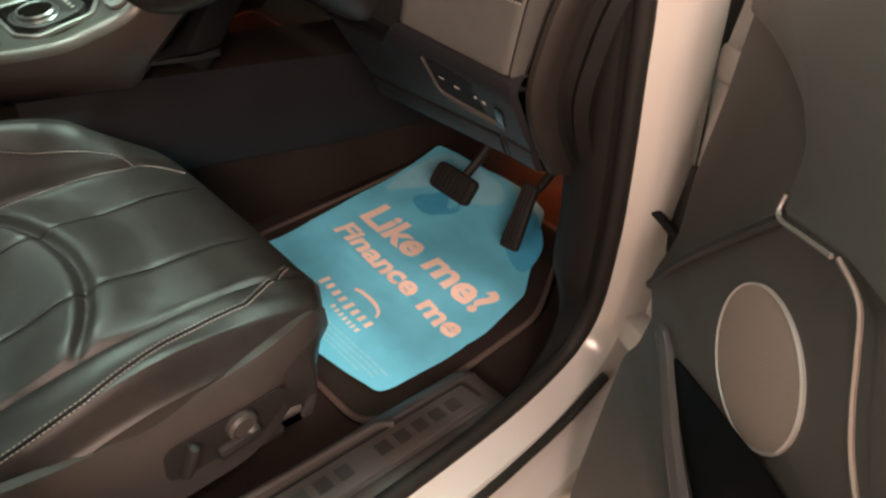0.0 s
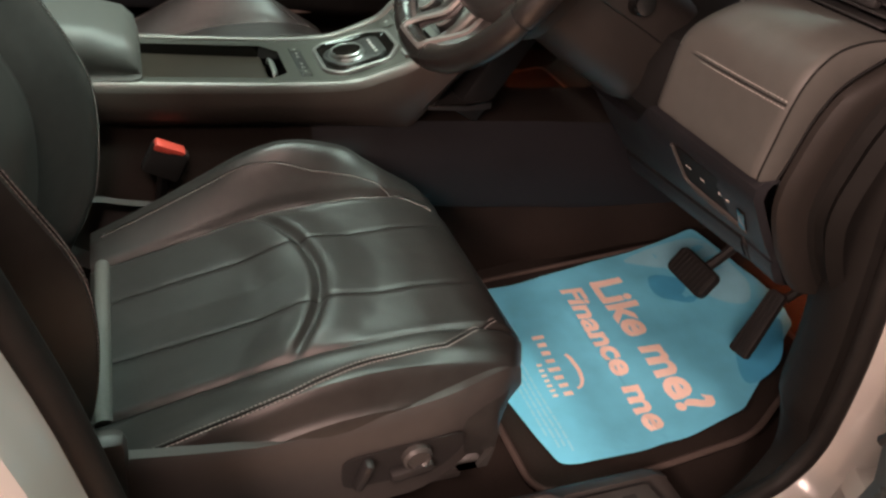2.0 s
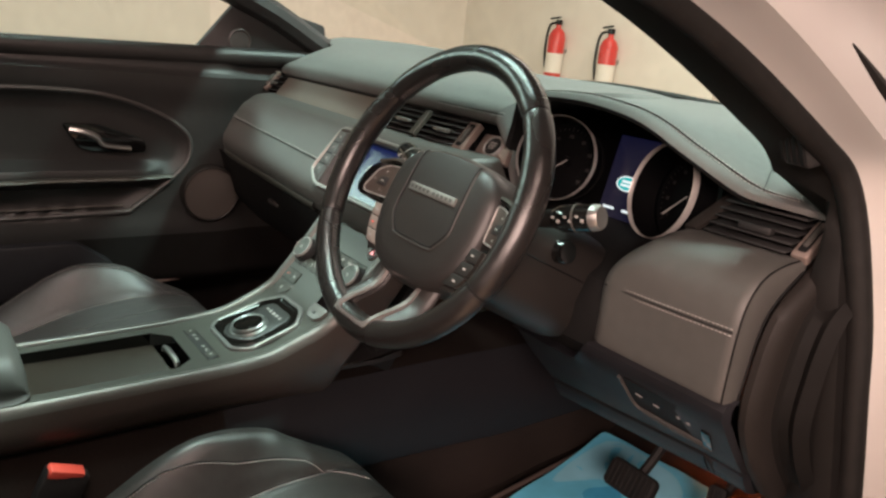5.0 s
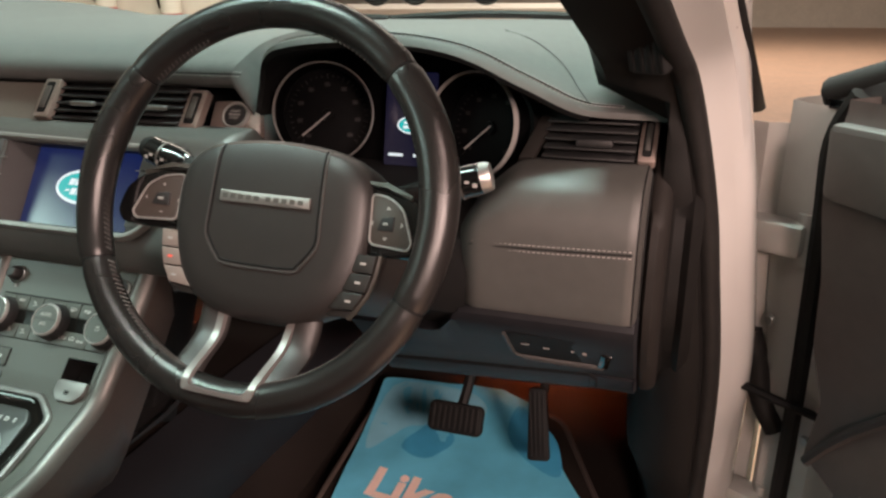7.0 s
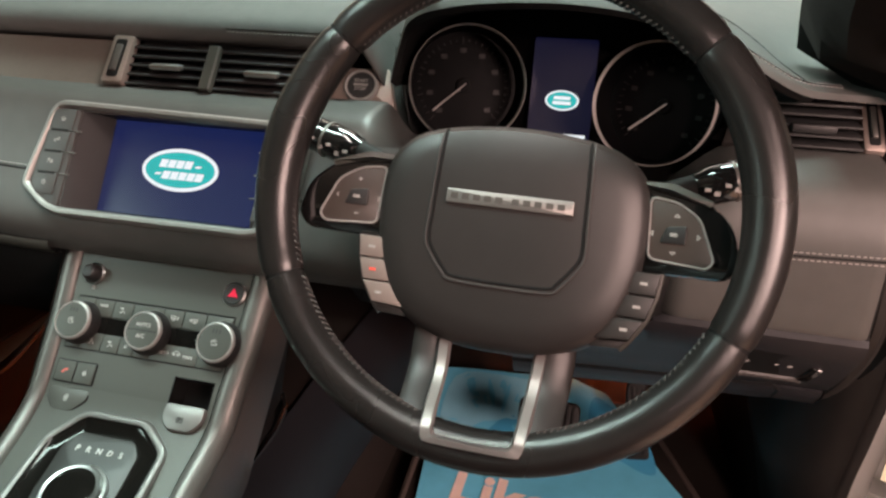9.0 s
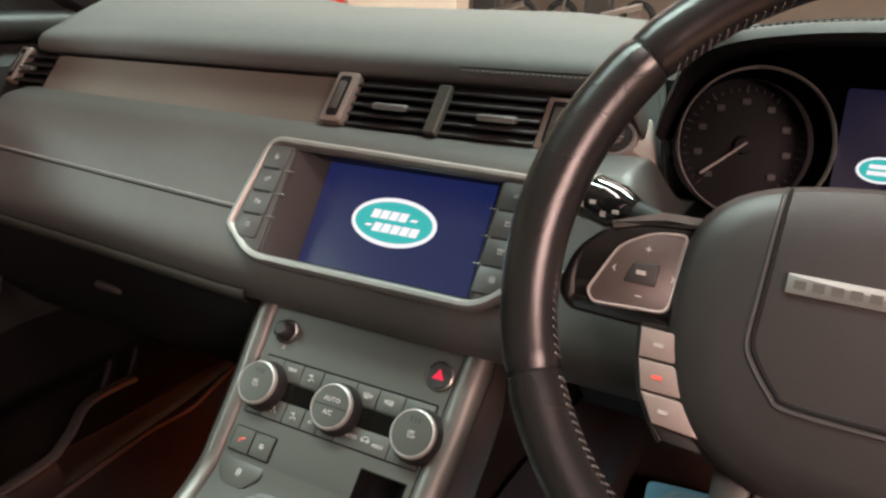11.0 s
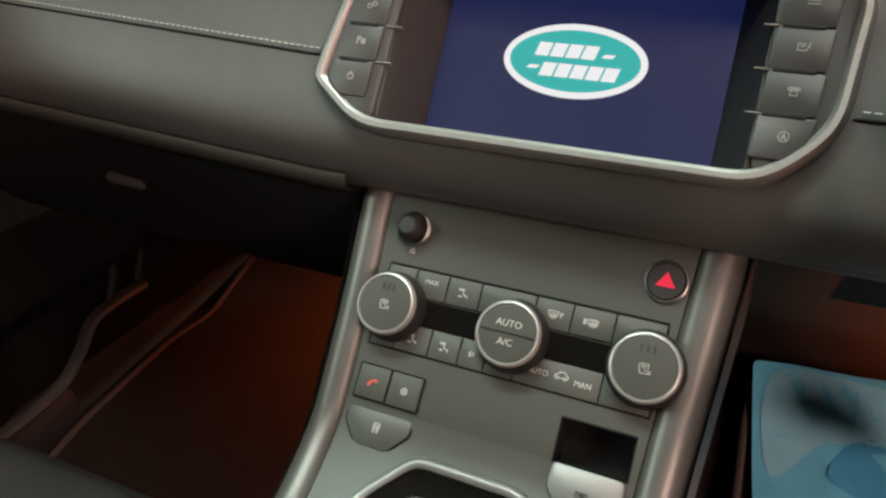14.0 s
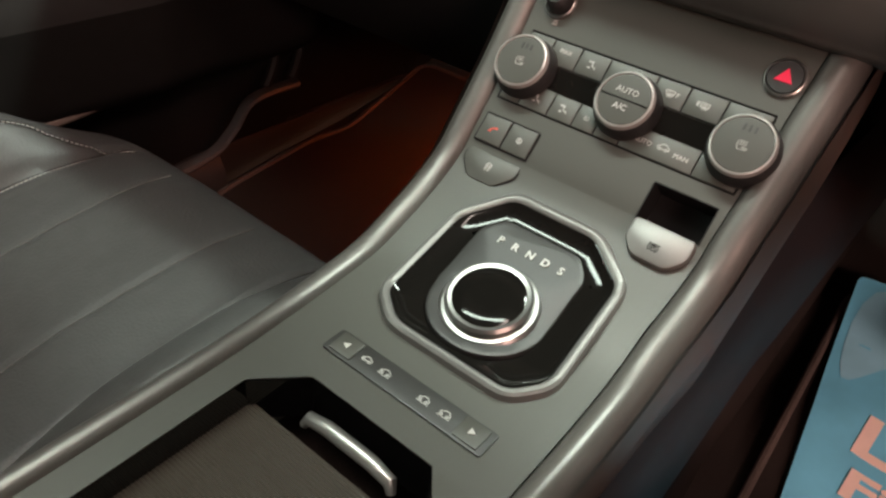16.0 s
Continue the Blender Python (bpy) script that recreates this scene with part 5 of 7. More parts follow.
    # right vent
    vent(d, 0.622, 0.731, 0.456, 1.347, 1.392, 5, (), 0.045)
    v = vent(d, 0.66, 0.70, 0.457, 1.362, 1.377, 1, ())
    part("adjuster", rbox((0.044, 0.012, 0.010), 0.003, m=Matrix.Translation((0.683, 0.450, 1.367))), "plastic", v)
    cheek(d, 0.7435, 0.4800, 1.345, 1.388, 0.021, "bronze", 0.058)
    part("vent_post", plate([(-0.012, -0.036), (0.006, -0.036), (0.022, 0.036), (0.004, 0.036)], 0.008, 0.002, frm((0.607, 0.468, 1.364), (1, 0, 0), (0, 0.058, 0.043))), "end_roll", d, "dark brown post beside the vent")
    # instrument hood
    arch = [(0.226, 1.395), (0.236, 1.430), (0.255, 1.466), (0.32, 1.486), (0.43, 1.491), (0.53, 1.477), (0.60, 1.444), (0.66, 1.412), (0.70, 1.404), (0.765, 1.399)]
    A = smooth_line(arch, 6)

    def top_z(x, y):
        """Height of the dashboard's top at a place."""
        q = sorted((p.x, p.y) for p in top if p.y > 1.442 or p.x > 0.5)
        return interp(y, [a for a, b in q], [b for a, b in q]) - 0.25 * min(max(x - 0.5, 0), 0.3) ** 2

    def back_off(x):
        """The hood's lip draws back where the arch meets the dashboard."""
        return 0.045 * (1 - smoothstep(x, 0.228, 0.30)) + 0.078 * smoothstep(x, 0.53, 0.775)
    rows = []
    for y in (0.92, 0.84, 0.76, 0.68, 0.61, 0.55, 0.50, 0.46, 0.43, 0.415):
        s = smoothstep(y, 0.415, 0.88)
        rows.append([(p.x + 0.04 * s * smoothstep(p.x, 0.60, 0.765), y + back_off(p.x) * (1 - s), lerp(p.y, top_z(p.x, y) + 0.0015, s)) for p in A])
    for y, f, dz in ((0.400, 0.997, -0.002), (0.394, 0.99, -0.008)):
        rows.append([(0.45 + (p.x - 0.45) * f, y + back_off(p.x), p.y + dz) for p in A])
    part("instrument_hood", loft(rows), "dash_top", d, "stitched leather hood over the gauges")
    rows = []
    for y, f, up in ((0.394, 0.99, -0.008), (0.400, 0.972, -0.014), (0.44, 0.965, -0.018), (0.56, 0.96, -0.022)):
        rows.append([(0.45 + (p.x - 0.45) * f, y + back_off(p.x), p.y + up) for p in A[:46]])
    part("hood_lining", loft(rows), "black", d, "black hood lining")
    fold = []
    for x, y in ((0.671, 0.470), (0.651, 0.512), (0.630, 0.555), (0.605, 0.590), (0.565, 0.628), (0.52, 0.655)):
        s = smoothstep(y, 0.415, 0.88)
        az = interp(x, [p.x for p in A], [p.y for p in A])
        fold.append((x, y, lerp(az, top_z(x, y), s) + 0.0012))
    part("seam", tube(smooth_line(fold, 6), 0.0006, 5), "black", d)
    st = [Vector((p.x, 0.425 + back_off(p.x), p.y + 0.0015)) for p in A[14:50]]
    seam(d, st, side=(0, 0.004, 0.0006), off=1.0)
    # gauges
    wall = [p for p in A[:44] if p.x > 0.232]
    part("cluster_panel", loft([[(p.x, 0.562 + back_off(p.x), p.y - 0.010), (p.x, 0.558 + 0.6 * back_off(p.x), lerp(p.y, 1.285, 0.5)), (p.x, 0.545, 1.285)] for p in wall]), "gauge_black", d, "matt black instrument panel")
    for x, z, ang, turn in ((0.312, 1.384, 218, 19), (0.520, 1.376, 222, -19)):
        gm = frm((x, 0.472, z), (math.cos(radians(turn)), math.sin(radians(turn)), 0), (0, 0.030, 0.13))
        g = part("gauge", lathe([(0.0690, -0.010), (0.0690, -0.001), (0.0683, 0.0005), (0.0674, -0.0005), (0.0668, -0.006)], gm, 56), "ring", d, "round gauge with silver ring")
        part("gauge_tube", lathe([(0.0687, -0.009), (0.0669, -0.006), (0.064, -0.046)], gm, 48), "gauge_black", g, "dark cone round the dial")
        fm = gm @ Matrix.Translation((0, 0, -0.050))
        part("gauge_face", lathe([(0.066, -0.002), (0.0, -0.002)], fm, 40), "gauge_black", g)
        tick = bmesh.new()
        for k in range(33):
            a = radians(225 - 270 * k / 32)
            big = k % 4 == 0
            rbox((0.007 if big else 0.004, 0.0011, 0.0006), 0, m=fm @ pose(0.054 * math.cos(a), 0.054 * math.sin(a), 0, 0, 0, math.degrees(a)), bm=tick)
        part("scale", tick, "gauge_dim", g, "dim scale marks")
        for k in range(9):
            a = radians(225 - 33.75 * k)
            part("numeral", bars([(0.042 * math.cos(a), 0.042 * math.sin(a), 0.0075, 0.0055)], fm @ Matrix.Translation((0, 0, 0.0004)), 0.0003), "gauge_dim", g, "unlit numeral as a dim bar")
        a = radians(ang)
        part("needle", tube([fm @ Vector((-0.004 * math.cos(a), -0.004 * math.sin(a), 0.004)), fm @ Vector((0.048 * math.cos(a), 0.048 * math.sin(a), 0.003))], [0.0010, 0.0014], 6), "thread", g, "pale needle")
        part("hub", lathe([(0.009, 0), (0.008, 0.003), (0, 0.0035)], fm, 20), "gauge_black", g)
    cm = frm((0.4155, 0.536, 1.368), (1, 0, 0), (0, 0.03, 0.13))
    cs = part("cluster_screen", plate(rounded(0.076, 0.13, 0.003), 0.001, 0, cm), "screen_dim", d, "lit dark blue cluster screen")
    em = cm @ Matrix.Translation((0.001, -0.008, 0.0012))
    part("emblem", plate(oval(0.0205, 0.0122), 0.0003, 0, em), "lit", cs, "glowing white oval")
    part("emblem", plate(oval(0.018, 0.0100), 0.0003, 0, em @ Matrix.Translation((0, 0, 0.0003))), "teal", cs)
    part("emblem", bars([(0, 0.003, 0.020, 0.004), (0, -0.003, 0.022, 0.004)], em @ Matrix.Translation((0, 0, 0.0007)), 0.0002), "lit", cs)
    part("readout", bars([(-0.020, -0.050, 0.022, 0.004), (0.020, -0.050, 0.026, 0.004)], cm @ Matrix.Translation((0, 0, 0.0012))), "lit", cs, "small white readout bars")
    # panel below the gauges, black for the shade behind the wheel; meets the column
    rows = [[(x, 0.555, 1.305), (x, 0.46, 1.300), (x, 0.40, 1.285), (x, 0.36, 1.262), (x, 0.345, 1.225), (x, 0.35, 1.17), (x, 0.40, 1.12)] for x in np.linspace(0.20, 0.62, 10)]
    part("cluster_shelf", loft(rows), "black", d, "panel below the gauges, coloured black for shade")
    # demister slots at the pillar
    dm = frm((0.7325, 0.3855, 1.480), (0.85, -0.45, 0), (-0.1, -0.35, 0.9))
    vt = part("side_demister", rbox((0.044, 0.058, 0.03), 0.006, m=dm @ Matrix.Translation((0.004, 0, -0.014))), "plastic", d, "slotted side demister outlet")
    for k in range(4):
        part("slot", rbox((0.0065, 0.048, 0.003), 0.001, m=dm @ Matrix.Translation((-0.0125 + 0.0115 * k, 0, 0.0015))), "black", vt)


def smoothstep(x, a, b):
    t = min(max((x - a) / (b - a), 0.0), 1.0)
    return t * t * (3 - 2 * t)


dashboard()


# ---- steering wheel and column ----
WT = radians(24)
WM = frm((0.413, 0.142, 1.360), (1, 0, 0), (0, math.sin(WT), math.cos(WT))) @ pose(0, 0, 0, 0, 0, -1)


def sunk(bm, side=False):
    """Lowers a piece of the hub or a spoke below the rim's plane; its outer end rises to meet the rim. side: a flat side spoke, which slopes evenly."""
    back = WM.inverted()
    for v in bm.verts:
        p = back @ v.co
        if side:
            p.z += -0.0345 + 0.24 * (abs(p.x) - 0.106)
        else:
            p.z += -0.029 + 0.031 * smoothstep(-p.y, 0.125, 0.172)
        v.co = WM @ p
    return bm


def steering_wheel():
    w = thing("steering_wheel", "black leather steering wheel with silver spoke trim", "steering wheel")
    n = 96
    R, r = 0.182, 0.0165
    for k, (a0, a1) in enumerate(((141, 204), (204, 336), (-24, 44), (44, 141))):
        pts, rr = [], []
        steps = 36
        for j in range(steps + 1):
            a = radians(a0 + 0.35 + (a1 - a0 - 0.7) * j / steps)
            pts.append(WM @ Vector((R * math.cos(a), R * math.sin(a), 0)))
            grip = 0.0015 * math.exp(-((math.degrees(a) - 165) / 20) ** 2) + 0.0015 * math.exp(-((math.degrees(a) - 15) / 20) ** 2)
            rr.append((r + grip) * (0.93 if j in (0, steps) else 1))
        part("rim_cover", tube(pts, rr, 20), "wheel", w, "worn black leather rim section")
    pts = [WM @ Vector((R * math.cos(2 * math.pi * j / n), R * math.sin(2 * math.pi * j / n), 0)) for j in range(n)]
    part("rim_core", tube(pts, r * 0.93, 12, closed=True), "black", w)
    for a0, a1 in ((152, 202), (206, 254), (286, 334), (116, 139), (47, 70)):
        bm = bmesh.new()
        a = a0
        while a < a1:
            p0, p1 = radians(a), radians(a + 1.0)
            tube([WM @ Vector(((R - 0.0158) * math.cos(p0), (R - 0.0158) * math.sin(p0), 0.0052)), WM @ Vector(((R - 0.0163) * math.cos(p1), (R - 0.0163) * math.sin(p1), -0.002))], 0.0008, 4, bm=bm)
            a += 1.7
        part("rim_stitching", bm, "stitch", w, "thread stitching inside the rim")
    # hub pad
    def outline(f, dx=0.0):
        return [(f * 1.15 * x, f * 1.07 * y) for x, y in smooth_line([(-0.058, 0.053), (0.0, 0.060), (0.058, 0.053), (0.086, 0.034), (0.094, 0.002), (0.091, -0.045), (0.074, -0.085), (0.040, -0.105), (0.0, -0.109), (-0.040, -0.105), (-0.074, -0.085), (-0.091, -0.045), (-0.094, 0.002), (-0.086, 0.034)], 4, True)]
    rows = []
    for f, z in ((0.97, -0.050), (1.0, -0.018), (0.995, -0.004), (0.965, 0.009), (0.90, 0.0155), (0.75, 0.0185), (0.5, 0.020), (0.25, 0.0205), (0.02, 0.0205)):
        rows.append([WM @ Vector((x, y + 0.002, z - 0.010)) for x, y in outline(f)])
    hub = part("hub_pad", sunk(loft(rows, closed=True, caps=True)), "hub", w, "dark grey airbag cover")
    rim = sorted((math.atan2(y, x), math.hypot(x, y)) for x, y in outline(1.0))

    def pad_z(x, y):
        """Height of the airbag cover at a place on it."""
        f = math.hypot(x, y) / interp(math.atan2(y, x), [a for a, b in rim], [b for a, b in rim])
        return interp(f, [0.25, 0.5, 0.75, 0.90, 0.965, 0.995], [0.0205, 0.020, 0.0185, 0.0155, 0.009, -0.004]) - 0.010
    sh = [(-0.056, 0.0545), (-0.0565, 0.045), (-0.0575, 0.02), (-0.0585, -0.01), (-0.059, -0.030), (-0.055, -0.040), (-0.044, -0.054), (-0.036, -0.059), (0.0, -0.060), (0.036, -0.059), (0.044, -0.054), (0.055, -0.040), (0.059, -0.030), (0.0585, -0.01), (0.0575, 0.02), (0.0565, 0.045), (0.056, 0.0545)]
    line = [WM @ Vector((p.x, p.y + 0.002, pad_z(p.x, p.y) + 0.0002)) for p in smooth_line(sh, 6)]
    # black line paints the shade in the cover's crease
    part("pad_crease", sunk(tube(line, 0.0011, 6)), "black", hub, "moulded crease, its shade drawn as a black line")
    # paler line next to it paints the crease's highlight
    ridge = [WM @ Vector((p.x * 1.045, (p.y - 0.02) * 1.032 + 0.0215, pad_z(p.x * 1.045, p.y * 1.03) + 0.0002)) for p in smooth_line(sh, 6)]
    part("crease_highlight", sunk(tube(ridge, 0.0013, 6)), "plastic_grey", hub, "paler ridge that draws the crease's highlight")
    bmx = WM @ Matrix.Translation((0.0, 0.005, 0.0098))
    bd = part("badge_bar", sunk(plate(rounded(0.098, 0.0110, 0.001), 0.003, 0.001, bmx)), "frame", hub, "brushed silver badge bar")
    for k in range(10):
        part("name_bar", sunk(bars([(-0.0425 + 0.0087 * k + (0.004 if k > 4 else 0), 0, 0.0056, 0.0045)], bmx @ Matrix.Translation((0, 0, 0.003)), 0.0002)), "rail", bd, "grey bar in place of a letter")
    # side spokes with key pads
    for s in (-1, 1):
        prof = [(s * 0.075, 0.034), (s * 0.12, 0.032), (s * 0.150, 0.020), (s * 0.166, 0.004), (s * 0.172, -0.022), (s * 0.164, -0.034), (s * 0.118, -0.035), (s * 0.080, -0.035)]
        prof = prof if s < 0 else prof[::-1]
        sp = part("side_spoke", sunk(plate(soften(prof, 0.010), 0.016, 0.005, WM @ Matrix.Translation((0, 0, -0.016))), True), "gloss", w, "black spoke with silver-edged keys")
        kp = soften([(s * 0.103, 0.024), (s * 0.124, 0.021), (s * 0.141, 0.010), (s * 0.154, -0.021), (s * 0.149, -0.028), (s * 0.106, -0.025)] if s < 0 else [(s * 0.106, -0.025), (s * 0.149, -0.028), (s * 0.154, -0.021), (s * 0.141, 0.010), (s * 0.124, 0.021), (s * 0.103, 0.024)], 0.007)
        km = WM @ Matrix.Translation((0, 0, 0.0004))
        part("key_frame", sunk(ring_plate(kp, inset(kp, 0.0022), 0.0028, km), True), "ring", sp, "bright key frame")
        part("key_pad", sunk(plate(inset(kp, 0.002), 0.0018, 0.0004, km), True), "key_brown", sp, "dark brown key pad")
        cx = s * 0.124
        c2 = part("centre_key", sunk(plate(soften([(cx - 0.006, 0.001), (cx + 0.008, 0.003), (cx + 0.008, -0.011), (cx - 0.010, -0.011)], 0.002), 0.0032, 0.0008, km), True), "plastic", sp)
        marks = [("plus", 0, 0.0105), ("minus", 0, -0.0175), ("less", -0.0165, -0.004), ("more", 0.0165, -0.004)] if s < 0 else [("up", 0, 0.0105), ("down", 0, -0.0175), ("left", -0.0165, -0.004), ("right", 0.0165, -0.004)]
        for mk, dx, dy in marks:
            part("marking", sunk(ribbons(ICONS[mk], km @ Matrix.Translation((cx + dx, dy - 0.0005, 0.0019)), 0.0006, 0.9), True), "icon", c2, "pale key mark")
        part("marking", sunk(ribbons(ICONS["words"], km @ Matrix.Translation((cx - 0.001, -0.0045, 0.0033)), 0.0008, 0.9), True), "icon", c2, "pale key mark")
        # lower key stacks along the pad
        outer = [(0.119, -0.034), (0.117, -0.052), (0.112, -0.070), (0.102, -0.087), (0.095, -0.095)]
        inner = [(0.090, -0.034), (0.089, -0.052), (0.085, -0.070), (0.075, -0.089), (0.072, -0.096)]
        for k in range(4):
            q = [outer[k], outer[k + 1], inner[k + 1], inner[k]]
            mx, my = sum(p[0] for p in q) / 4, sum(p[1] for p in q) / 4
            q = [(s * (mx + (x - mx) * 0.97), my + (y - my) * 0.95) for x, y in q]
            q = q[::-1] if s > 0 else q
            # left keys paler than right: the warm sheen is put into their colour
            kk = part("stack_key", sunk(plate(q, 0.012, 0.002, WM @ Matrix.Translation((0, 0, -0.010 - 0.004 * (k == 3))))), "dial" if s > 0 or k == 3 else "key_sheen", sp, "small key beside the pad")
            if k < 3:
                part("marking", sunk(bars([(s * (mx + 0.003), my, 0.0055, 0.0022)], WM @ Matrix.Translation((0, 0, 0.0022)))), "thread" if s > 0 else ("orange" if k == 1 else "thread"), kk)
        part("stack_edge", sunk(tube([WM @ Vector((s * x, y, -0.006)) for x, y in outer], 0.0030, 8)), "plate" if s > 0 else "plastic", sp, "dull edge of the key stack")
        part("spoke_strip", sunk(plate(soften([(s * 0.078, 0.035), (s * 0.120, 0.0335), (s * 0.148, 0.0225), (s * 0.146, 0.018), (s * 0.118, 0.028), (s * 0.078, 0.029)][::-s], 0.001), 0.003, 0.001, WM @ Matrix.Translation((0, 0, -0.0012))), True), "plate", sp, "satin grey strip")
    # lower double spoke
    for s in (-1, 1):
        pts = smooth_line([WM @ Vector((s * 0.050, -0.088, -0.016)), WM @ Vector((s * 0.050, -0.115, -0.012)), WM @ Vector((s * 0.048, -0.150, -0.005)), WM @ Vector((s * 0.045, -0.176, 0.0))], 5)
        part("lower_spoke", sunk(tube(pts, [0.0155] * len(pts), 12, flat=0.45)), "hub", w, "grey lower spoke")
    u = smooth_line([(-0.0385, -0.100, -0.010), (-0.0370, -0.125, -0.003), (-0.0345, -0.162, 0.008), (-0.0325, -0.172, 0.011), (-0.024, -0.1745, 0.0125), (0.024, -0.1745, 0.0125), (0.0325, -0.172, 0.011), (0.0345, -0.162, 0.008), (0.0370, -0.125, -0.003), (0.0385, -0.100, -0.010)], 4)
    rows = [[WM @ Vector((p.x + ox * (1 if p.x > 0 else -1) * min(1, abs(p.x) / 0.024), p.y - (oy if abs(p.x) < 0.0335 and p.y < -0.16 else 0), p.z + oz)) for ox, oy, oz in ((-0.005, -0.002, 0.0), (-0.003, -0.001, 0.004), (0.004, 0.003, 0.004), (0.006, 0.0055, -0.002), (0.0, 0.0, -0.006))] for p in u]
    part("spoke_trim", sunk(loft(rows, closed=True, caps=True)), "trim", w, "satin silver U-shaped spoke trim")


steering_wheel()


def column():
    c = thing("steering_column", "black plastic steering column shroud with stalks", "column")
    rows = []
    for d, a, top, low in ((-0.048, 0.066, 0.040, 0.064), (-0.052, 0.074, 0.046, 0.074), (-0.062, 0.080, 0.050, 0.081), (-0.10, 0.088, 0.052, 0.090), (-0.18, 0.098, 0.056, 0.098), (-0.27, 0.104, 0.060, 0.104), (-0.285, 0.100, 0.058, 0.100)):
        ring = []
        for j in range(40):
            c0, s0 = math.cos(2 * math.pi * j / 40), math.sin(2 * math.pi * j / 40)
            q = (abs(c0) ** 3.2 + abs(s0) ** 3.2) ** (-1 / 3.2)
            ring.append(WM @ Vector((a * c0 * q, (top if s0 > 0 else low) * s0 * q - 0.004, d)))
        rows.append(ring)
    part("shroud", loft(rows, closed=True, caps=True), "shroud", c, "smooth grey-brown shroud")
    part("shroud_joint", tube([WM @ Vector((0.101, -0.012, d)) for d in (-0.06, -0.12, -0.20, -0.26)], 0.0012, 6), "black", c)
    kb = frm((0.508, 0.305, 1.297), (0, 1, 0), (-0.2, 0, 1))
    part("key_barrel", lathe([(0.016, -0.01), (0.016, 0.012), (0.014, 0.016), (0.006, 0.0165), (0.0, 0.016)], kb, 24), "gloss", c, "round black adjuster on the shroud")
    for s, tip in ((1, (0.612, 0.250, 1.372)), (-1, (0.196, 0.262, 1.374))):
        base = WM @ Vector((s * 0.06, 0.012, -0.085))
        tip = Vector(tip)
        d = (tip - base)
        st = part("stalk", tube([base, base + d * 0.4, base + d * 0.62], [0.009, 0.010, 0.012], 12), "dark", c, "black control stalk with pale end")
        part("grip", tube([base + d * 0.58, base + d * 0.66, base + d * 0.80, base + d * 0.93], [0.012, 0.0165, 0.0165, 0.016], 16), "gloss", st, "gloss black twist grip")
        part("end_cap", tube([base + d * 0.92, base + d * 0.97, base + d * 1.0], [0.0155, 0.0150, 0.013], 16), "silver" if s > 0 else "dark", st, "end cap")
        side = d.normalized().cross(Vector((0, 0, 1))).normalized() * (-1 if s > 0 else 1)
        if side.y > 0:
            side = -side
        for k in range(6):
            p = base + d * (0.62 + 0.055 * k)
            part("marking", rbox((0.0045, 0.0008, 0.0026 + 0.0012 * (k % 2)), 0, m=Matrix.Translation(p + side * 0.0162 + Vector((0, 0, 0.003 - 0.005 * (k % 2))))), "thread", st, "pale stalk mark")
        part("grip_ring", tube([base + d * 0.785, base + d * 0.80], [0.0172, 0.0172], 20), "rail", st, "pale ring round the grip")


column()

# ---- seats ----
CUSH = ((-0.345, 0.775), (-0.30, 0.790), (-0.20, 0.825), (-0.09, 0.856), (0.0, 0.868), (0.10, 0.877), (0.16, 0.874), (0.20, 0.858), (0.225, 0.825))
BOLST = ((-0.345, 0.12), (-0.23, 0.45), (-0.107, 0.92), (-0.03, 1.0), (0.05, 0.75), (0.10, 0.42), (0.16, 0.12), (0.22, 0.0))
CUSH = [(p.x, p.y) for p in smooth_line(CUSH, 8)]
BOLST = [(p.x, p.y) for p in smooth_line(BOLST, 8)]


def seat_cushion(u, v, worn=0.0):
    """Height field of a seat cushion: u across (-1..1), v from back (0) to front (1). worn: how flat the bolster at u = 1 is."""
    x = 0.262 * u
    au = abs(u)
    y = -0.345 + 0.570 * v * (1 - ((0.15 if u > 0 else 0.08) if worn > 0.5 else (0.05 if u > 0 else 0.15)) * au**3.5)
    z = interp(y, [p[0] for p in CUSH], [p[1] for p in CUSH])
    z -= 0.020 * au**4 * smoothstep(v, 0.7, 1.0)
    z -= 0.012 * (1 - au) * math.exp(-(((y + 0.16) / 0.13) ** 2))
    amp = 0.085 * (1 - worn) if u > 0 else 0.085
    bol = smoothstep(au, 0.58, 0.86) * interp(y, [p[0] for p in BOLST], [p[1] for p in BOLST])
    z += amp * bol - (0.040 + 0.25 * amp) * smoothstep(au, 0.90, 1.0)
    def groove(d, w=0.006, depth=0.006):
        return depth * math.exp(-((d / w) ** 2))
    z -= groove(au * 0.262 - 0.158 - 0.016 * v, 0.006, 0.008)
    if worn and u > 0:
        z += 0.0035 * smoothstep(au, 0.62, 0.72) * smoothstep(1.0 - au, 0.04, 0.15) * noise.noise(Vector((x * 30, y * 9, 2.0)))
        z += 0.006 * math.exp(-(((au - 0.70) / 0.07) ** 2)) * smoothstep(y, -0.30, -0.05)
    arc = -0.040 - 0.055 * (x / 0.15) ** 2
    if au < 0.66 and worn > 0.5:
        f = 1 - smoothstep(au, 0.50, 0.66)
        z -= f * groove(y - arc, 0.009, 0.011)
        z += f * 0.012 * smoothstep(y, arc - 0.09, arc - 0.010) * (y < arc)
        z += f * 0.012 * (1 - smoothstep(y, arc + 0.008, arc + 0.09)) * (y > arc)
    for sx in (-0.062, 0.062):
        z -= groove(x - sx * (1 + 0.25 * v), 0.0040, 0.0020) * (1 - smoothstep(v, 0.86, 0.93))
    z += 0.0010 * noise.noise(Vector((x * 9, y * 9, 0.3))) + 0.0005 * noise.noise(Vector((x * 40, y * 40, 5.3)))
    return Vector((x, y, z))


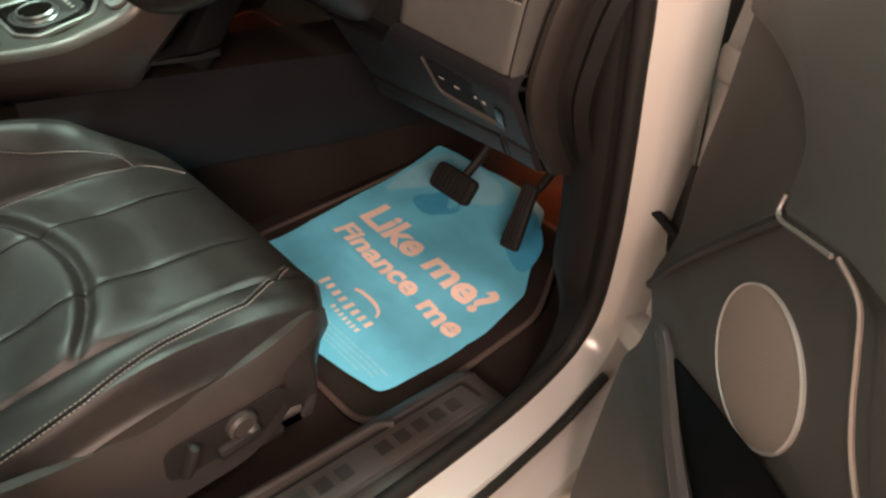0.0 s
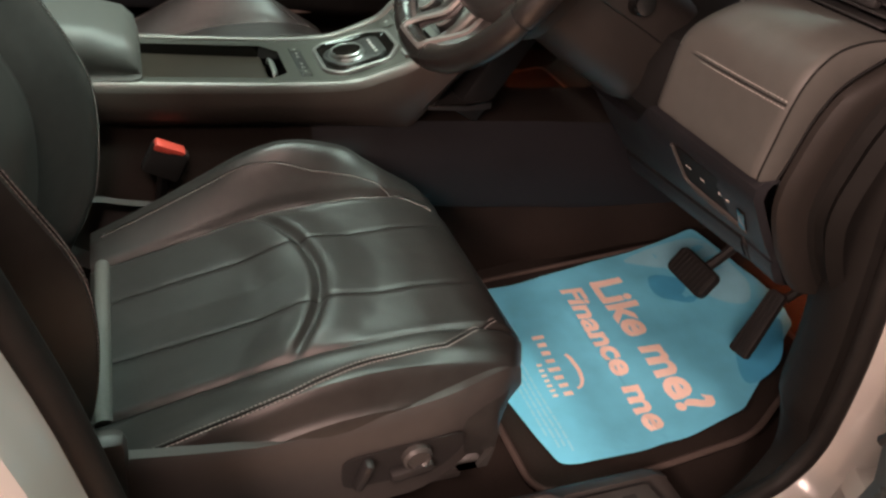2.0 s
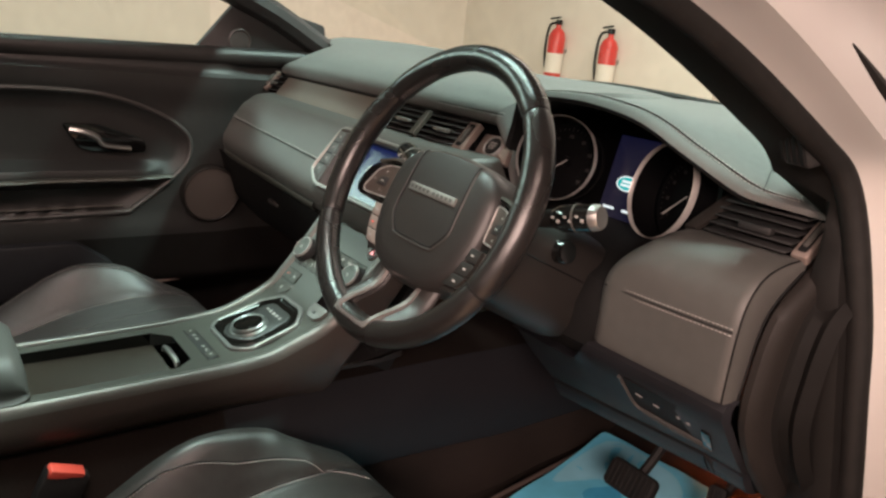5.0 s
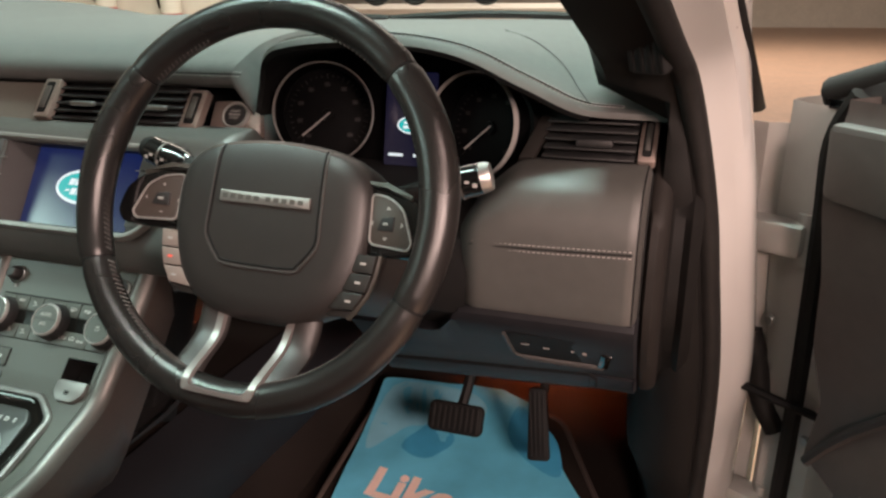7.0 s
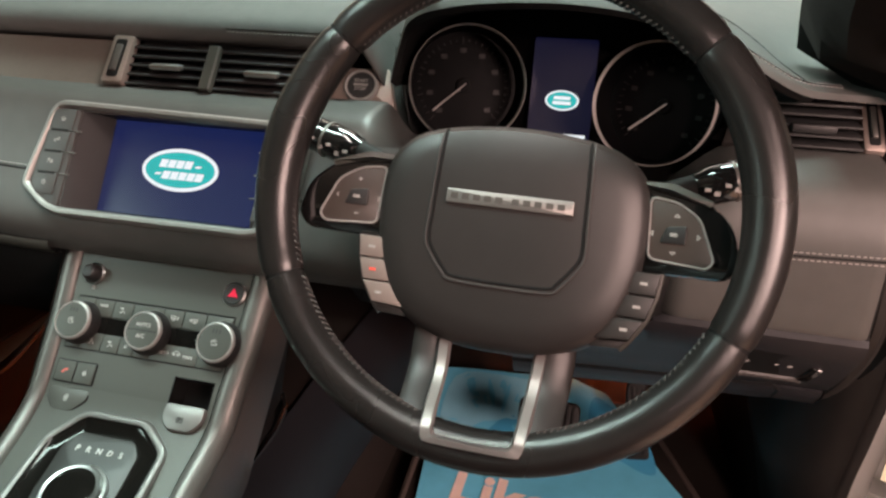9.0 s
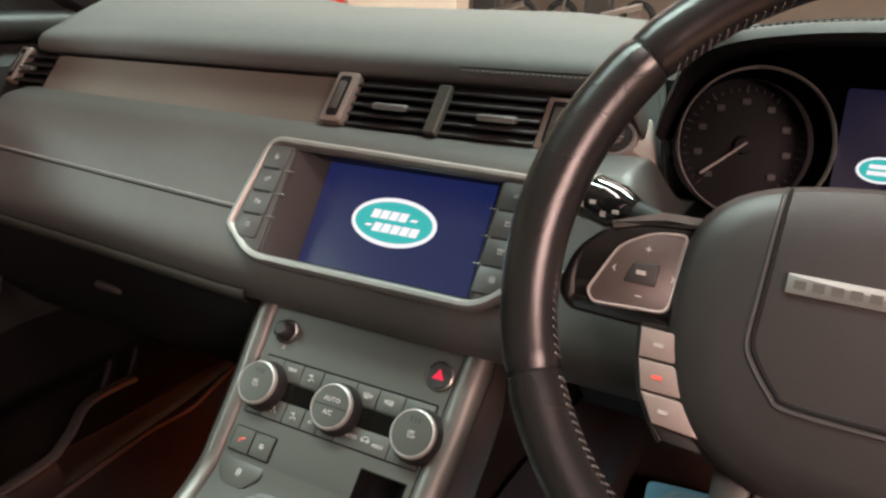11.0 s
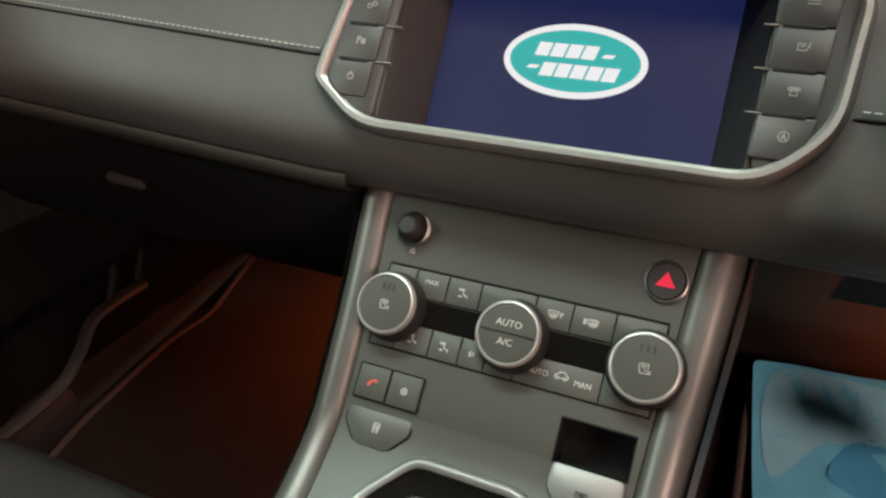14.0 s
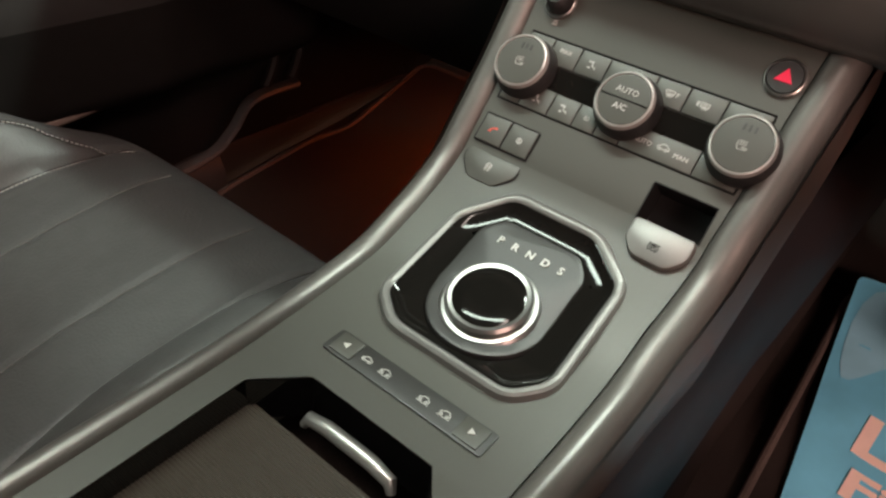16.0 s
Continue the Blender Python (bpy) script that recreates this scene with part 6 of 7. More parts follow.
BACK = ((0.77, -0.36), (0.85, -0.335), (0.93, -0.32), (1.0, -0.315), (1.06, -0.322), (1.13, -0.352), (1.25, -0.42), (1.46, -0.56))
BACK = [(p.x, p.y) for p in smooth_line(BACK, 8)]


def seat(name, cx, label, detailed):
    s = thing(name, label, "car seat")
    n = 150 if detailed else 110
    worn = 0.80 if detailed else 0.35
    rows = []
    for i in range(n + 1):
        v = i / n
        row = [seat_cushion(-1 + 2 * j / n, v, worn) for j in range(n + 1)]
        a, b = row[0], row[-1]
        row = [a + Vector((0.004, 0, -0.10)), a + Vector((-0.008, 0, -0.05)), a + Vector((-0.006, 0, -0.018))] + row + [b + Vector((0.006, 0, -0.018)), b + Vector((0.008, 0, -0.05)), b + Vector((-0.004, 0, -0.10))]
        rows.append([p + Vector((cx, 0, 0)) for p in row])
    last = rows[-1]
    for dy, dz in ((0.012, -0.012), (0.018, -0.035), (0.014, -0.075), (0.0, -0.12), (-0.03, -0.15)):
        rows.append([Vector((p.x, p.y + dy, max(p.z + dz, 0.70))) for p in last])
    part("cushion", loft(rows), "leather" if detailed else "leather_perf", s, "black leather seat cushion with stitched panels")
    for sx in (-1, 1):
        for outer in (False, True):
            if outer and cx < 0 < sx:
                continue
            line = []
            for i in range(4, int(n * 0.95)):
                v = i / n
                y = -0.345 + 0.57 * v
                off = interp(y, [-0.3, -0.1, 0.0, 0.11, 0.2], [0.236, 0.233, 0.215, 0.210, 0.150]) - (0.022 if sx < 0 else 0.0) * (cx > 0) if outer else 0.158 + 0.016 * v
                line.append(seat_cushion(sx * off / 0.262, v, worn) + Vector((cx, 0, 0.0008)))
            seam(s, line, 0.0016 if outer else 0.0010, cx > 0 or sx < 0, 1.0, (0.0045, 0, 0.0010), thick=0.0008)
        line = [seat_cushion(sx * 0.062 * (1 + 0.25 * i / n) / 0.262, i / n, worn) + Vector((cx, 0, 0.0012)) for i in range(3, int(n * 0.92))]
        part("seam", tube(line, 0.0006, 5), "black" if detailed else "stitch", s)
    rear = [Vector((cx + x, -0.328, seat_cushion(x / 0.262, 0.03, worn).z + 0.004)) for x in np.linspace(-0.16, 0.16, 15)]
    # roll coloured pale for the light caught along this edge
    part("rear_roll", tube(rear, 0.011, 10), "pale_roll", s, "narrow roll at the cushion's rear edge, light put in its colour")
    # hard shell round the cushion
    out = []
    for y, zt, zb in ((-0.40, 0.835, 0.75), (-0.33, 0.835, 0.705), (-0.28, 0.826, 0.665), (-0.14, 0.812, 0.648), (0.0, 0.834, 0.655), (0.075, 0.852, 0.672), (0.147, 0.862, 0.722), (0.185, 0.845, 0.775), (0.195, 0.835, 0.80)):
        out.append((y, zt, zb))
    for sx in (1, -1):
        rows = []
        for y, zt, zb in out:
            w = 0.262 - 2.2 * max(0.0, y - 0.06) ** 2
            rows.append([(cx + sx * (w - 0.012), y, zt), (cx + sx * (w + 0.002), y, zt + 0.002), (cx + sx * (w + 0.010), y, zt - 0.012), (cx + sx * (w + 0.012), y, lerp(zt, zb, 0.5)), (cx + sx * (w + 0.004), y, zb + 0.01), (cx + sx * (w - 0.03), y, zb)])
        sh = part("side_shell", loft([[tuple(p) for p in r] for r in zip(*[smooth_line(c, 5) for c in zip(*rows)])]), "plastic_grey", s, "grey plastic seat side cover")
        if sx == 1 and detailed or sx == -1 and not detailed:
            x = cx + sx * 0.275
            well = part("control_recess", plate(soften([(-0.085, 0.024), (0.078, 0.042), (0.082, 0.010), (0.05, -0.030), (-0.078, -0.034)], 0.018), 0.0015, 0.0, frm((x, 0.020, 0.752), (0, 1, 0), (0.02 * sx, 0, 1)) if sx > 0 else frm((x, 0.020, 0.752), (0, -1, 0), (0, 0, 1))), "plastic", s, "dark recess for seat switches")
            part("recline_switch", rbox((0.020, 0.014, 0.048), 0.006, m=pose(x + sx * 0.008, -0.036, 0.752, -14)), "plastic", s, "upright seat switch")
            part("slide_switch", rbox((0.018, 0.060, 0.020), 0.007, m=pose(x + sx * 0.008, 0.030, 0.742, 10)), "plastic", s)
            part("lumbar_switch", lathe([(0.020, 0), (0.020, 0.010), (0.016, 0.014), (0.014, 0.011), (0, 0.011)], frm((x, 0.034, 0.766), (0, 1, 0), (0, 0, 1)) if sx > 0 else frm((x, 0.034, 0.766), (0, -1, 0), (0, 0, 1)), 24), "plastic_grey", s, "round lumbar switch")
    part("front_shell", rbox((0.40, 0.03, 0.07), 0.012, m=Matrix.Translation((cx, 0.165, 0.70))), "plastic", s)
    part("seat_base", rbox((0.42, 0.46, 0.12), 0.02, m=Matrix.Translation((cx, -0.10, 0.665))), "plastic", s)
    for sx in (1, -1):
        part("seat_rail", rbox((0.035, 0.52, 0.025), 0.005, m=Matrix.Translation((cx + sx * 0.19, -0.10, 0.605))), "plastic_grey", s)
    # backrest
    def back(u, z):
        f = (z - 0.77) / 0.69
        w = 0.245 + 0.072 * smoothstep(f, -0.2, 0.35) * 0.3 - 0.10 * smoothstep(f, 0.5, 1.1)
        y = interp(z, [p[0] for p in BACK], [p[1] for p in BACK]) - 0.072
        y += 0.072 * smoothstep(abs(u), 0.52, 0.84) * interp(f, [0, 0.15, 0.6, 1], [0.8, 1, 0.9, 0.2]) - 0.08 * smoothstep(abs(u), 0.90, 1.0)
        y -= 0.008 * math.exp(-(((abs(u) - 0.56) * 0.26) / 0.006) ** 2)
        y += 0.012 * math.sin(12 * z) * (1 - abs(u)) * 0.5
        return Vector((cx + u * w, y, z)), w
    rows = []
    for z in np.linspace(0.77, 1.46, 48):
        row = [back(-1 + 2 * j / 56, z)[0] for j in range(57)]
        w = back(1, z)[1]
        yb = row[28].y
        row += [Vector((cx + w * 0.98, yb - 0.11, z)), Vector((cx, yb - 0.13, z)), Vector((cx - w * 0.98, yb - 0.11, z))]
        rows.append(row)
    part("backrest", loft(rows, closed=True, caps=True), "leather", s, "black leather backrest with side bolsters")
    for sx in (1, -1):
        for u, st in ((0.86, True), (0.56, False)):
            line = [back(sx * u, z)[0] + Vector((0, 0.0012 if st else -0.004, 0)) for z in np.linspace(0.80, 1.36, 40)]
            seam(s, line, 0.0011, st, 1.0, (0.004, 0, 0))
    part("headrest", rbox((0.26, 0.10, 0.17), 0.04, 4, m=pose(cx, -0.62, 1.56, 8)), "leather", s)
    for sx in (1, -1):
        part("headrest_post", tube([(cx + sx * 0.06, -0.60, 1.42), (cx + sx * 0.06, -0.62, 1.52)], 0.006, 8), "chrome", s)
    # buckle on the tunnel side
    bx = cx - 0.288 if cx > 0 else cx + 0.288
    sg = 1 if cx > 0 else -1
    stem = part("buckle_stem", tube([(bx, -0.24, 0.74), (bx, -0.235, 0.82), (bx, -0.228, 0.879)], [0.012, 0.012, 0.014], 8, flat=0.5), "black", s)
    part("buckle", rbox((0.026, 0.060, 0.055), 0.006, m=pose(bx, -0.226, 0.886, -24)), "plastic", s, "black belt buckle with red button")
    part("buckle_button", rbox((0.020, 0.048, 0.014), 0.003, m=pose(bx + 0.004, -0.2195, 0.9105, -24, 12 * sg)), "orange", s, "bright red release button")
    part("hinge_cover", rbox((0.03, 0.12, 0.10), 0.012, m=pose(cx + 0.262, -0.36, 0.82)), "plastic_grey", s)


seat("driver_seat", 0.425, "black leather driver seat with creased cushion", True)
seat("passenger_seat", -0.425, "black leather passenger seat", False)

# ---- mats and pedals ----
def mat_z(y):
    return 0.62 + 0.13 * (y - 0.33)


def paper_mat():
    m = thing("paper_floor_mat", "creased blue printed paper mat in the driver's footwell", "floor mat")
    # outline in plan, runs round from the rear corner by the tunnel
    out = [(0.235, 0.30), (0.237, 0.415), (0.196, 0.833), (0.189, 0.90), (0.30, 0.914), (0.459, 0.921), (0.523, 0.898), (0.669, 0.665), (0.686, 0.548), (0.684, 0.45), (0.672, 0.34), (0.663, 0.315), (0.603, 0.303), (0.508, 0.291), (0.24, 0.27)]
    def inside(x, y, poly):
        r = False
        for (x0, y0), (x1, y1) in zip(poly, poly[1:] + poly[:1]):
            if (y0 > y) != (y1 > y) and x < x0 + (x1 - x0) * (y - y0) / (y1 - y0):
                r = not r
        return r
    line = soften(out, 0.012, 3)
    bm = bmesh.new()
    f = bm.faces.new([bm.verts.new((x, y, 0)) for x, y in line])
    bmesh.ops.triangulate(bm, faces=bm.faces[:])
    for k in range(5):
        es = [e for e in bm.edges if e.calc_length() > 0.022]
        if not es:
            break
        bmesh.ops.subdivide_edges(bm, edges=es, cuts=1)
        bmesh.ops.triangulate(bm, faces=[f for f in bm.faces if len(f.verts) > 3])

    def lift(x, y):
        z = 0.006 * noise.noise(Vector((x * 9, y * 9, 1.0))) + 0.005 * max(0.0, noise.noise(Vector((x * 26 + y * 9, y * 7, 7.0))) - 0.12)
        z += 0.004 * abs(noise.noise(Vector((x * 5 + y * 4, y * 3 - x * 2, 4.0))))
        z += 0.02 * smoothstep(y, 0.72, 0.95) + 0.012 * smoothstep(x, 0.60, 0.70) * smoothstep(y, 0.5, 0.7)
        z += 0.0018 * math.exp(-(((x - 0.46) / 0.006) ** 2)) + 0.0018 * math.exp(-(((y - 0.50) / 0.006) ** 2))
        return mat_z(y) + z
    for v in bm.verts:
        v.co.z = lift(v.co.x, v.co.y)
    part("sheet", bm, "blue", m, "creased bright blue paper sheet")

    def lay(bm2, h=0.0012):
        for k in range(3):
            es = [e for e in bm2.edges if e.calc_length() > 0.02]
            if es:
                bmesh.ops.subdivide_edges(bm2, edges=es, cuts=1)
        for v in bm2.verts:
            v.co.z = lift(v.co.x, v.co.y) + h + (0.0002 if v.co.z > 0 else 0)
        return bm2
    for body, x, y, w, h, a in (("Like me?", 0.276, 0.587, 0.366, 0.072, -3.9), ("Finance me", 0.282, 0.514, 0.374, 0.050, -4.3)):
        b = fitted(body, w, h, pose(x, y, 0, 0, 0, a), 0.0035)
        part("lettering", lay(b), "print", m, "peach lettering " + body.replace("?", ""))
    lg = pose(0.383, 0.398, 0, 0, 0, -5)
    bl = [(0.012 + 0.0205 * k, 0.012, 0.0095, 0.023 if k in (0, 4) else 0.017) for k in range(8)] + [(0.080 + 0.0125 * k, -0.012, 0.0055, 0.0095) for k in range(7)]
    for b in bl:
        part("logo_bar", lay(bars([b], lg, 0.0002)), "print", m, "pale bar in place of a letter")
    arc = [(0.480 + 0.055 * math.cos(a), 0.418 + 0.030 * math.sin(a)) for a in np.linspace(0.0, 2.2, 16)]
    arc += [(0.480 + 0.050 * math.cos(a), 0.418 + 0.022 * math.sin(a)) for a in np.linspace(2.2, 0.0, 16)]
    part("logo_arc", lay(plate(arc[::-1], 0.0002)), "print", m)
    rows = []
    for k in range(4):
        x = 0.0
        while x < (0.205 if k < 3 else 0.16):
            w = 0.010 + 0.012 * random.random()
            rows.append((x + w / 2, -0.0095 * k, w, 0.0035))
            x += w + 0.003
    part("small_print", lay(bars(rows, pose(0.434, 0.352, 0, 0, 0, -1.5), 0.0002)), "blue_pale", m, "bars of small pale print")
    for pts, mt in (([(0.23, 0.70), (0.30, 0.78), (0.40, 0.80), (0.44, 0.86), (0.36, 0.90), (0.22, 0.88)], "blue_pale"), ([(0.50, 0.80), (0.56, 0.74), (0.62, 0.72), (0.60, 0.80), (0.54, 0.86), (0.50, 0.88)], "blue_deep"), ([(0.30, 0.72), (0.36, 0.70), (0.40, 0.76), (0.34, 0.80)], "blue_deep")):
        o = [tuple(p) for p in smooth_line(pts, 5, True)]
        b = bmesh.new()
        b.faces.new([b.verts.new((x, y, 0)) for x, y in o])
        bmesh.ops.triangulate(b, faces=b.faces[:])
        part("printed_swirl", lay(b, 0.0008), mt, m)


paper_mat()


def carpet_mat(name, o):
    m = thing(name, "black carpet car mat with a bound edge", "car mat")
    o = soften(o, 0.04, 6)
    bm = bmesh.new()
    n = len(o)
    top = [bm.verts.new((x, y, mat_z(y) - 0.008)) for x, y in o]
    low = [bm.verts.new((x * 1.002, y, mat_z(y) - 0.022)) for x, y in o]
    bm.faces.new(top)
    for j in range(n):
        bm.faces.new((top[j], top[(j + 1) % n], low[(j + 1) % n], low[j]))
    part("mat_body", bm, "carpet", m)
    part("binding", tube([(x, y, mat_z(y) - 0.009) for x, y in o], 0.006, 8, closed=True), "binding", m)


carpet_mat("carpet_mat", [(0.20, 0.26), (0.692, 0.26), (0.715, 0.34), (0.71, 0.66), (0.59, 0.90), (0.19, 0.90)])
carpet_mat("carpet_mat", [(-0.20, 0.26), (-0.735, 0.26), (-0.762, 0.42), (-0.762, 0.635), (-0.738, 0.712), (-0.80, 1.02), (-0.20, 1.02)])


def pedals():
    b = thing("brake_pedal", "ribbed black rubber brake pedal", "pedal")
    pm = frm((0.427, 0.694, 0.782), (1, 0, 0), (0, 0.48, 0.88))
    pad = part("pedal_pad", plate(rounded(0.105, 0.056, 0.012), 0.016, 0.006, pm), "rubber", b)
    for k in range(9):
        part("rib", rbox((0.006, 0.044, 0.004), 0.0015, m=pm @ Matrix.Translation((-0.042 + 0.0105 * k, 0, 0.0165))), "rubber", pad)
    part("arm", tube(smooth_line([(0.431, 0.706, 0.79), (0.44, 0.76, 0.87), (0.44, 0.80, 1.02), (0.44, 0.82, 1.15)], 5), 0.010, 8), "rubber", b, "dark steel pedal arm")
    a = thing("accelerator_pedal", "tall ribbed black accelerator pedal", "pedal")
    am = frm((0.574, 0.730, 0.778), (1, 0.05, 0.12), (0, 0.35, 0.93))
    pad = part("pedal_pad", plate(soften([(-0.021, -0.068), (0.021, -0.068), (0.018, 0.066), (-0.014, 0.066)], 0.008), 0.012, 0.004, am), "rubber", a)
    for k in range(4):
        part("rib", rbox((0.004, 0.118, 0.004), 0.0015, m=am @ Matrix.Translation((-0.012 + 0.008 * k, 0, 0.0125))), "rubber", pad)
    part("arm", tube(smooth_line([(0.577, 0.755, 0.83), (0.58, 0.79, 0.87), (0.582, 0.86, 0.98), (0.585, 0.90, 1.12)], 5), 0.009, 8), "rubber", a, "dark steel pedal arm")


pedals()


# ---- doors ----
def passenger_door():
    d = thing("passenger_door", "closed black front passenger door with leather panel", "car door")
    loop = smooth_line([(-0.52, 1.338), (-0.316, 1.341), (-0.163, 1.348), (-0.027, 1.346), (0.059, 1.333), (0.150, 1.300), (0.197, 1.272), (0.227, 1.235), (0.220, 1.180), (0.171, 1.129), (0.094, 1.068), (0.056, 1.055), (-0.169, 1.050), (-0.343, 1.042), (-0.52, 1.036)], 5)

    def inner(y, z):
        """How deep a place lies inside the curved inset of the panel."""
        k, near = 0, 9.0
        for a, b in zip(loop, loop[1:] + loop[:1]):
            if (a.y > z) != (b.y > z) and y < a.x + (b.x - a.x) * (z - a.y) / (b.y - a.y):
                k += 1
            near = min(near, math.hypot(a.x - y, a.y - z))
        return near if k % 2 else 0.0

    def face(y, z):
        x = -0.720
        x += 0.012 * smoothstep(z, 1.30, 1.38) - 0.020 * smoothstep(z, 1.395, 1.41) + 0.008 * smoothstep(z, 1.06, 1.0)
        arm = math.exp(-(((z - 1.148) / 0.026) ** 4)) * smoothstep(y, 0.20, 0.10) * (0.75 + 0.25 * smoothstep(y, -0.10, -0.18))
        x += 0.050 * arm - 0.016 * smoothstep(inner(y, z), 0.0, 0.030)
        x -= 0.018 * smoothstep(y, 0.30, 0.40) + 0.085 * smoothstep(z, 0.88, 0.80)
        return (x, y, z)
    zs = np.linspace(0.62, 1.455, 84)
    ys = np.linspace(-0.50, 0.62, 80)
    part("panel", loft([[face(y, z) for y in ys] for z in zs[37:]]), "door_skin", d, "grey leather door panel, darkened for shade")
    # lower part gets a black colour in place of the dashboard's shade
    part("lower_panel", loft([[face(y, z) for y in ys] for z in zs[:38]]), "dark", d, "lower door panel, coloured black for the shade there")
    part("door_cap", tube([(-0.742, y, 1.437 + 0.027 * (y + 0.1)) for y in np.linspace(-0.5, 0.55, 12)], 0.024, 10), "door_skin", d, "grey padded door top")
    part("accent_line", tube([Vector((face(p.x, p.y)[0] + 0.001, p.x, p.y)) for p in loop], 0.0055, 8), "plastic_grey", d, "curved grey accent")
    for z0, z1, y0, y1, r in ((1.138, 1.144, -0.40, 0.178, 0.0095), (1.066, 1.071, -0.26, 0.066, 0.0045)):
        pts = [(face(y, z0)[0] + 0.006, y, lerp(z0, z1, (y - y0) / (y1 - y0))) for y in np.linspace(y0, y1, 14)]
        part("silver_strip", tube(pts, r, 8, flat=0.6), "plate", d, "satin silver door strip")
    hx = -0.732
    part("handle_recess", plate(soften([(-0.066, 0.040), (0.01, 0.040), (0.118, 0.006), (0.124, -0.026), (0.0, -0.026), (-0.030, -0.016)][::-1], 0.012), 0.004, 0.001, frm((hx, 0.0, 1.230), (0, 1, 0), (0.0, 0, 1))), "gloss", d, "black handle recess")
    part("release_handle", tube(smooth_line([(hx + 0.016, -0.050, 1.258), (hx + 0.022, -0.020, 1.253), (hx + 0.022, 0.006, 1.242), (hx + 0.020, 0.020, 1.224), (hx + 0.016, 0.050, 1.217), (hx + 0.012, 0.084, 1.213)], 4), [0.011] * 9 + [0.009] * 4 + [0.0075] * 8, 8, flat=0.7), "silver", d, "bright chrome release handle")
    sm = frm((-0.700, 0.277, 1.098), (0, 1, 0), (0.10, 0, 1))
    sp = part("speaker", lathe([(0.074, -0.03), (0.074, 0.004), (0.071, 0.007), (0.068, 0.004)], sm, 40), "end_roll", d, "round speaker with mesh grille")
    part("grille", lathe([(0.0685, 0.003), (0.04, 0.006), (0, 0.0075)], sm, 40), "spk_shaded", sp, "speaker mesh, darkened for shade")
    part("pocket", plate(soften([(-0.46, 0.992), (-0.045, 0.992), (0.034, 0.936), (0.045, 0.86), (-0.46, 0.86)][::-1], 0.015), 0.05, 0.008, frm((-0.735, 0, 0), (0, 1, 0), (0, 0, 1))), "tunnel_plastic", d, "grey door pocket")
    part("pocket_edge", tube(smooth_line([(-0.70, 0.0, 0.862), (-0.73, 0.225, 0.868), (-0.745, 0.330, 0.878), (-0.755, 0.395, 0.905), (-0.76, 0.44, 0.96), (-0.765, 0.472, 1.03)], 5), 0.007, 8), "bronze", d, "brown lower edge of the door")
    part("outer_skin", rbox((0.03, 1.1, 0.8), 0.01, m=Matrix.Translation((-0.86, 0.02, 1.02))), "white", d)
    w = part("window", loft([[(-0.79, y, 1.44), (-0.73, y - 0.03, 1.69)] for y in np.linspace(-0.45, 0.30, 6)]), "glass", d, "clear side window")
    w.visible_shadow = False
    mr = part("door_mirror", rbox((0.20, 0.09, 0.13), 0.035, 4, m=pose(-0.98, 0.50, 1.46, 0, 0, 12)), "white", d, "white door mirror")
    part("mirror_glass", rbox((0.165, 0.006, 0.10), 0.002, m=pose(-0.97, 0.452, 1.46, 0, 0, 12)), "chrome", mr)
    part("mirror_foot", tube([(-0.80, 0.48, 1.43), (-0.90, 0.50, 1.43)], 0.03, 8), "plastic", mr)
    mc = part("mirror_cover", plate(soften([(0.24, 1.455), (0.62, 1.43), (0.60, 1.55), (0.36, 1.60)], 0.01), 0.02, 0.004, frm((-0.765, 0, 0), (0, 1, 0), (0, 0, 1))), "plastic", d, "black mirror triangle with a tweeter")
    part("tweeter", lathe([(0.030, 0.0), (0.030, 0.004), (0.027, 0.006), (0.024, 0.003), (0.0, 0.006)], frm((-0.744, 0.358, 1.490), (0, 1, 0), (0.1, 0, 1)), 28), "plastic_grey", mc, "round tweeter grille")


passenger_door()

DA = radians(42)
DM = Matrix.Translation((0.95, 0.58, 0)) @ frm((0, 0, 0), (math.sin(DA), -math.cos(DA), 0), (0, 0, 1))
# in the door's own axes: x runs from the hinge to the latch, y is up, z points into the opening


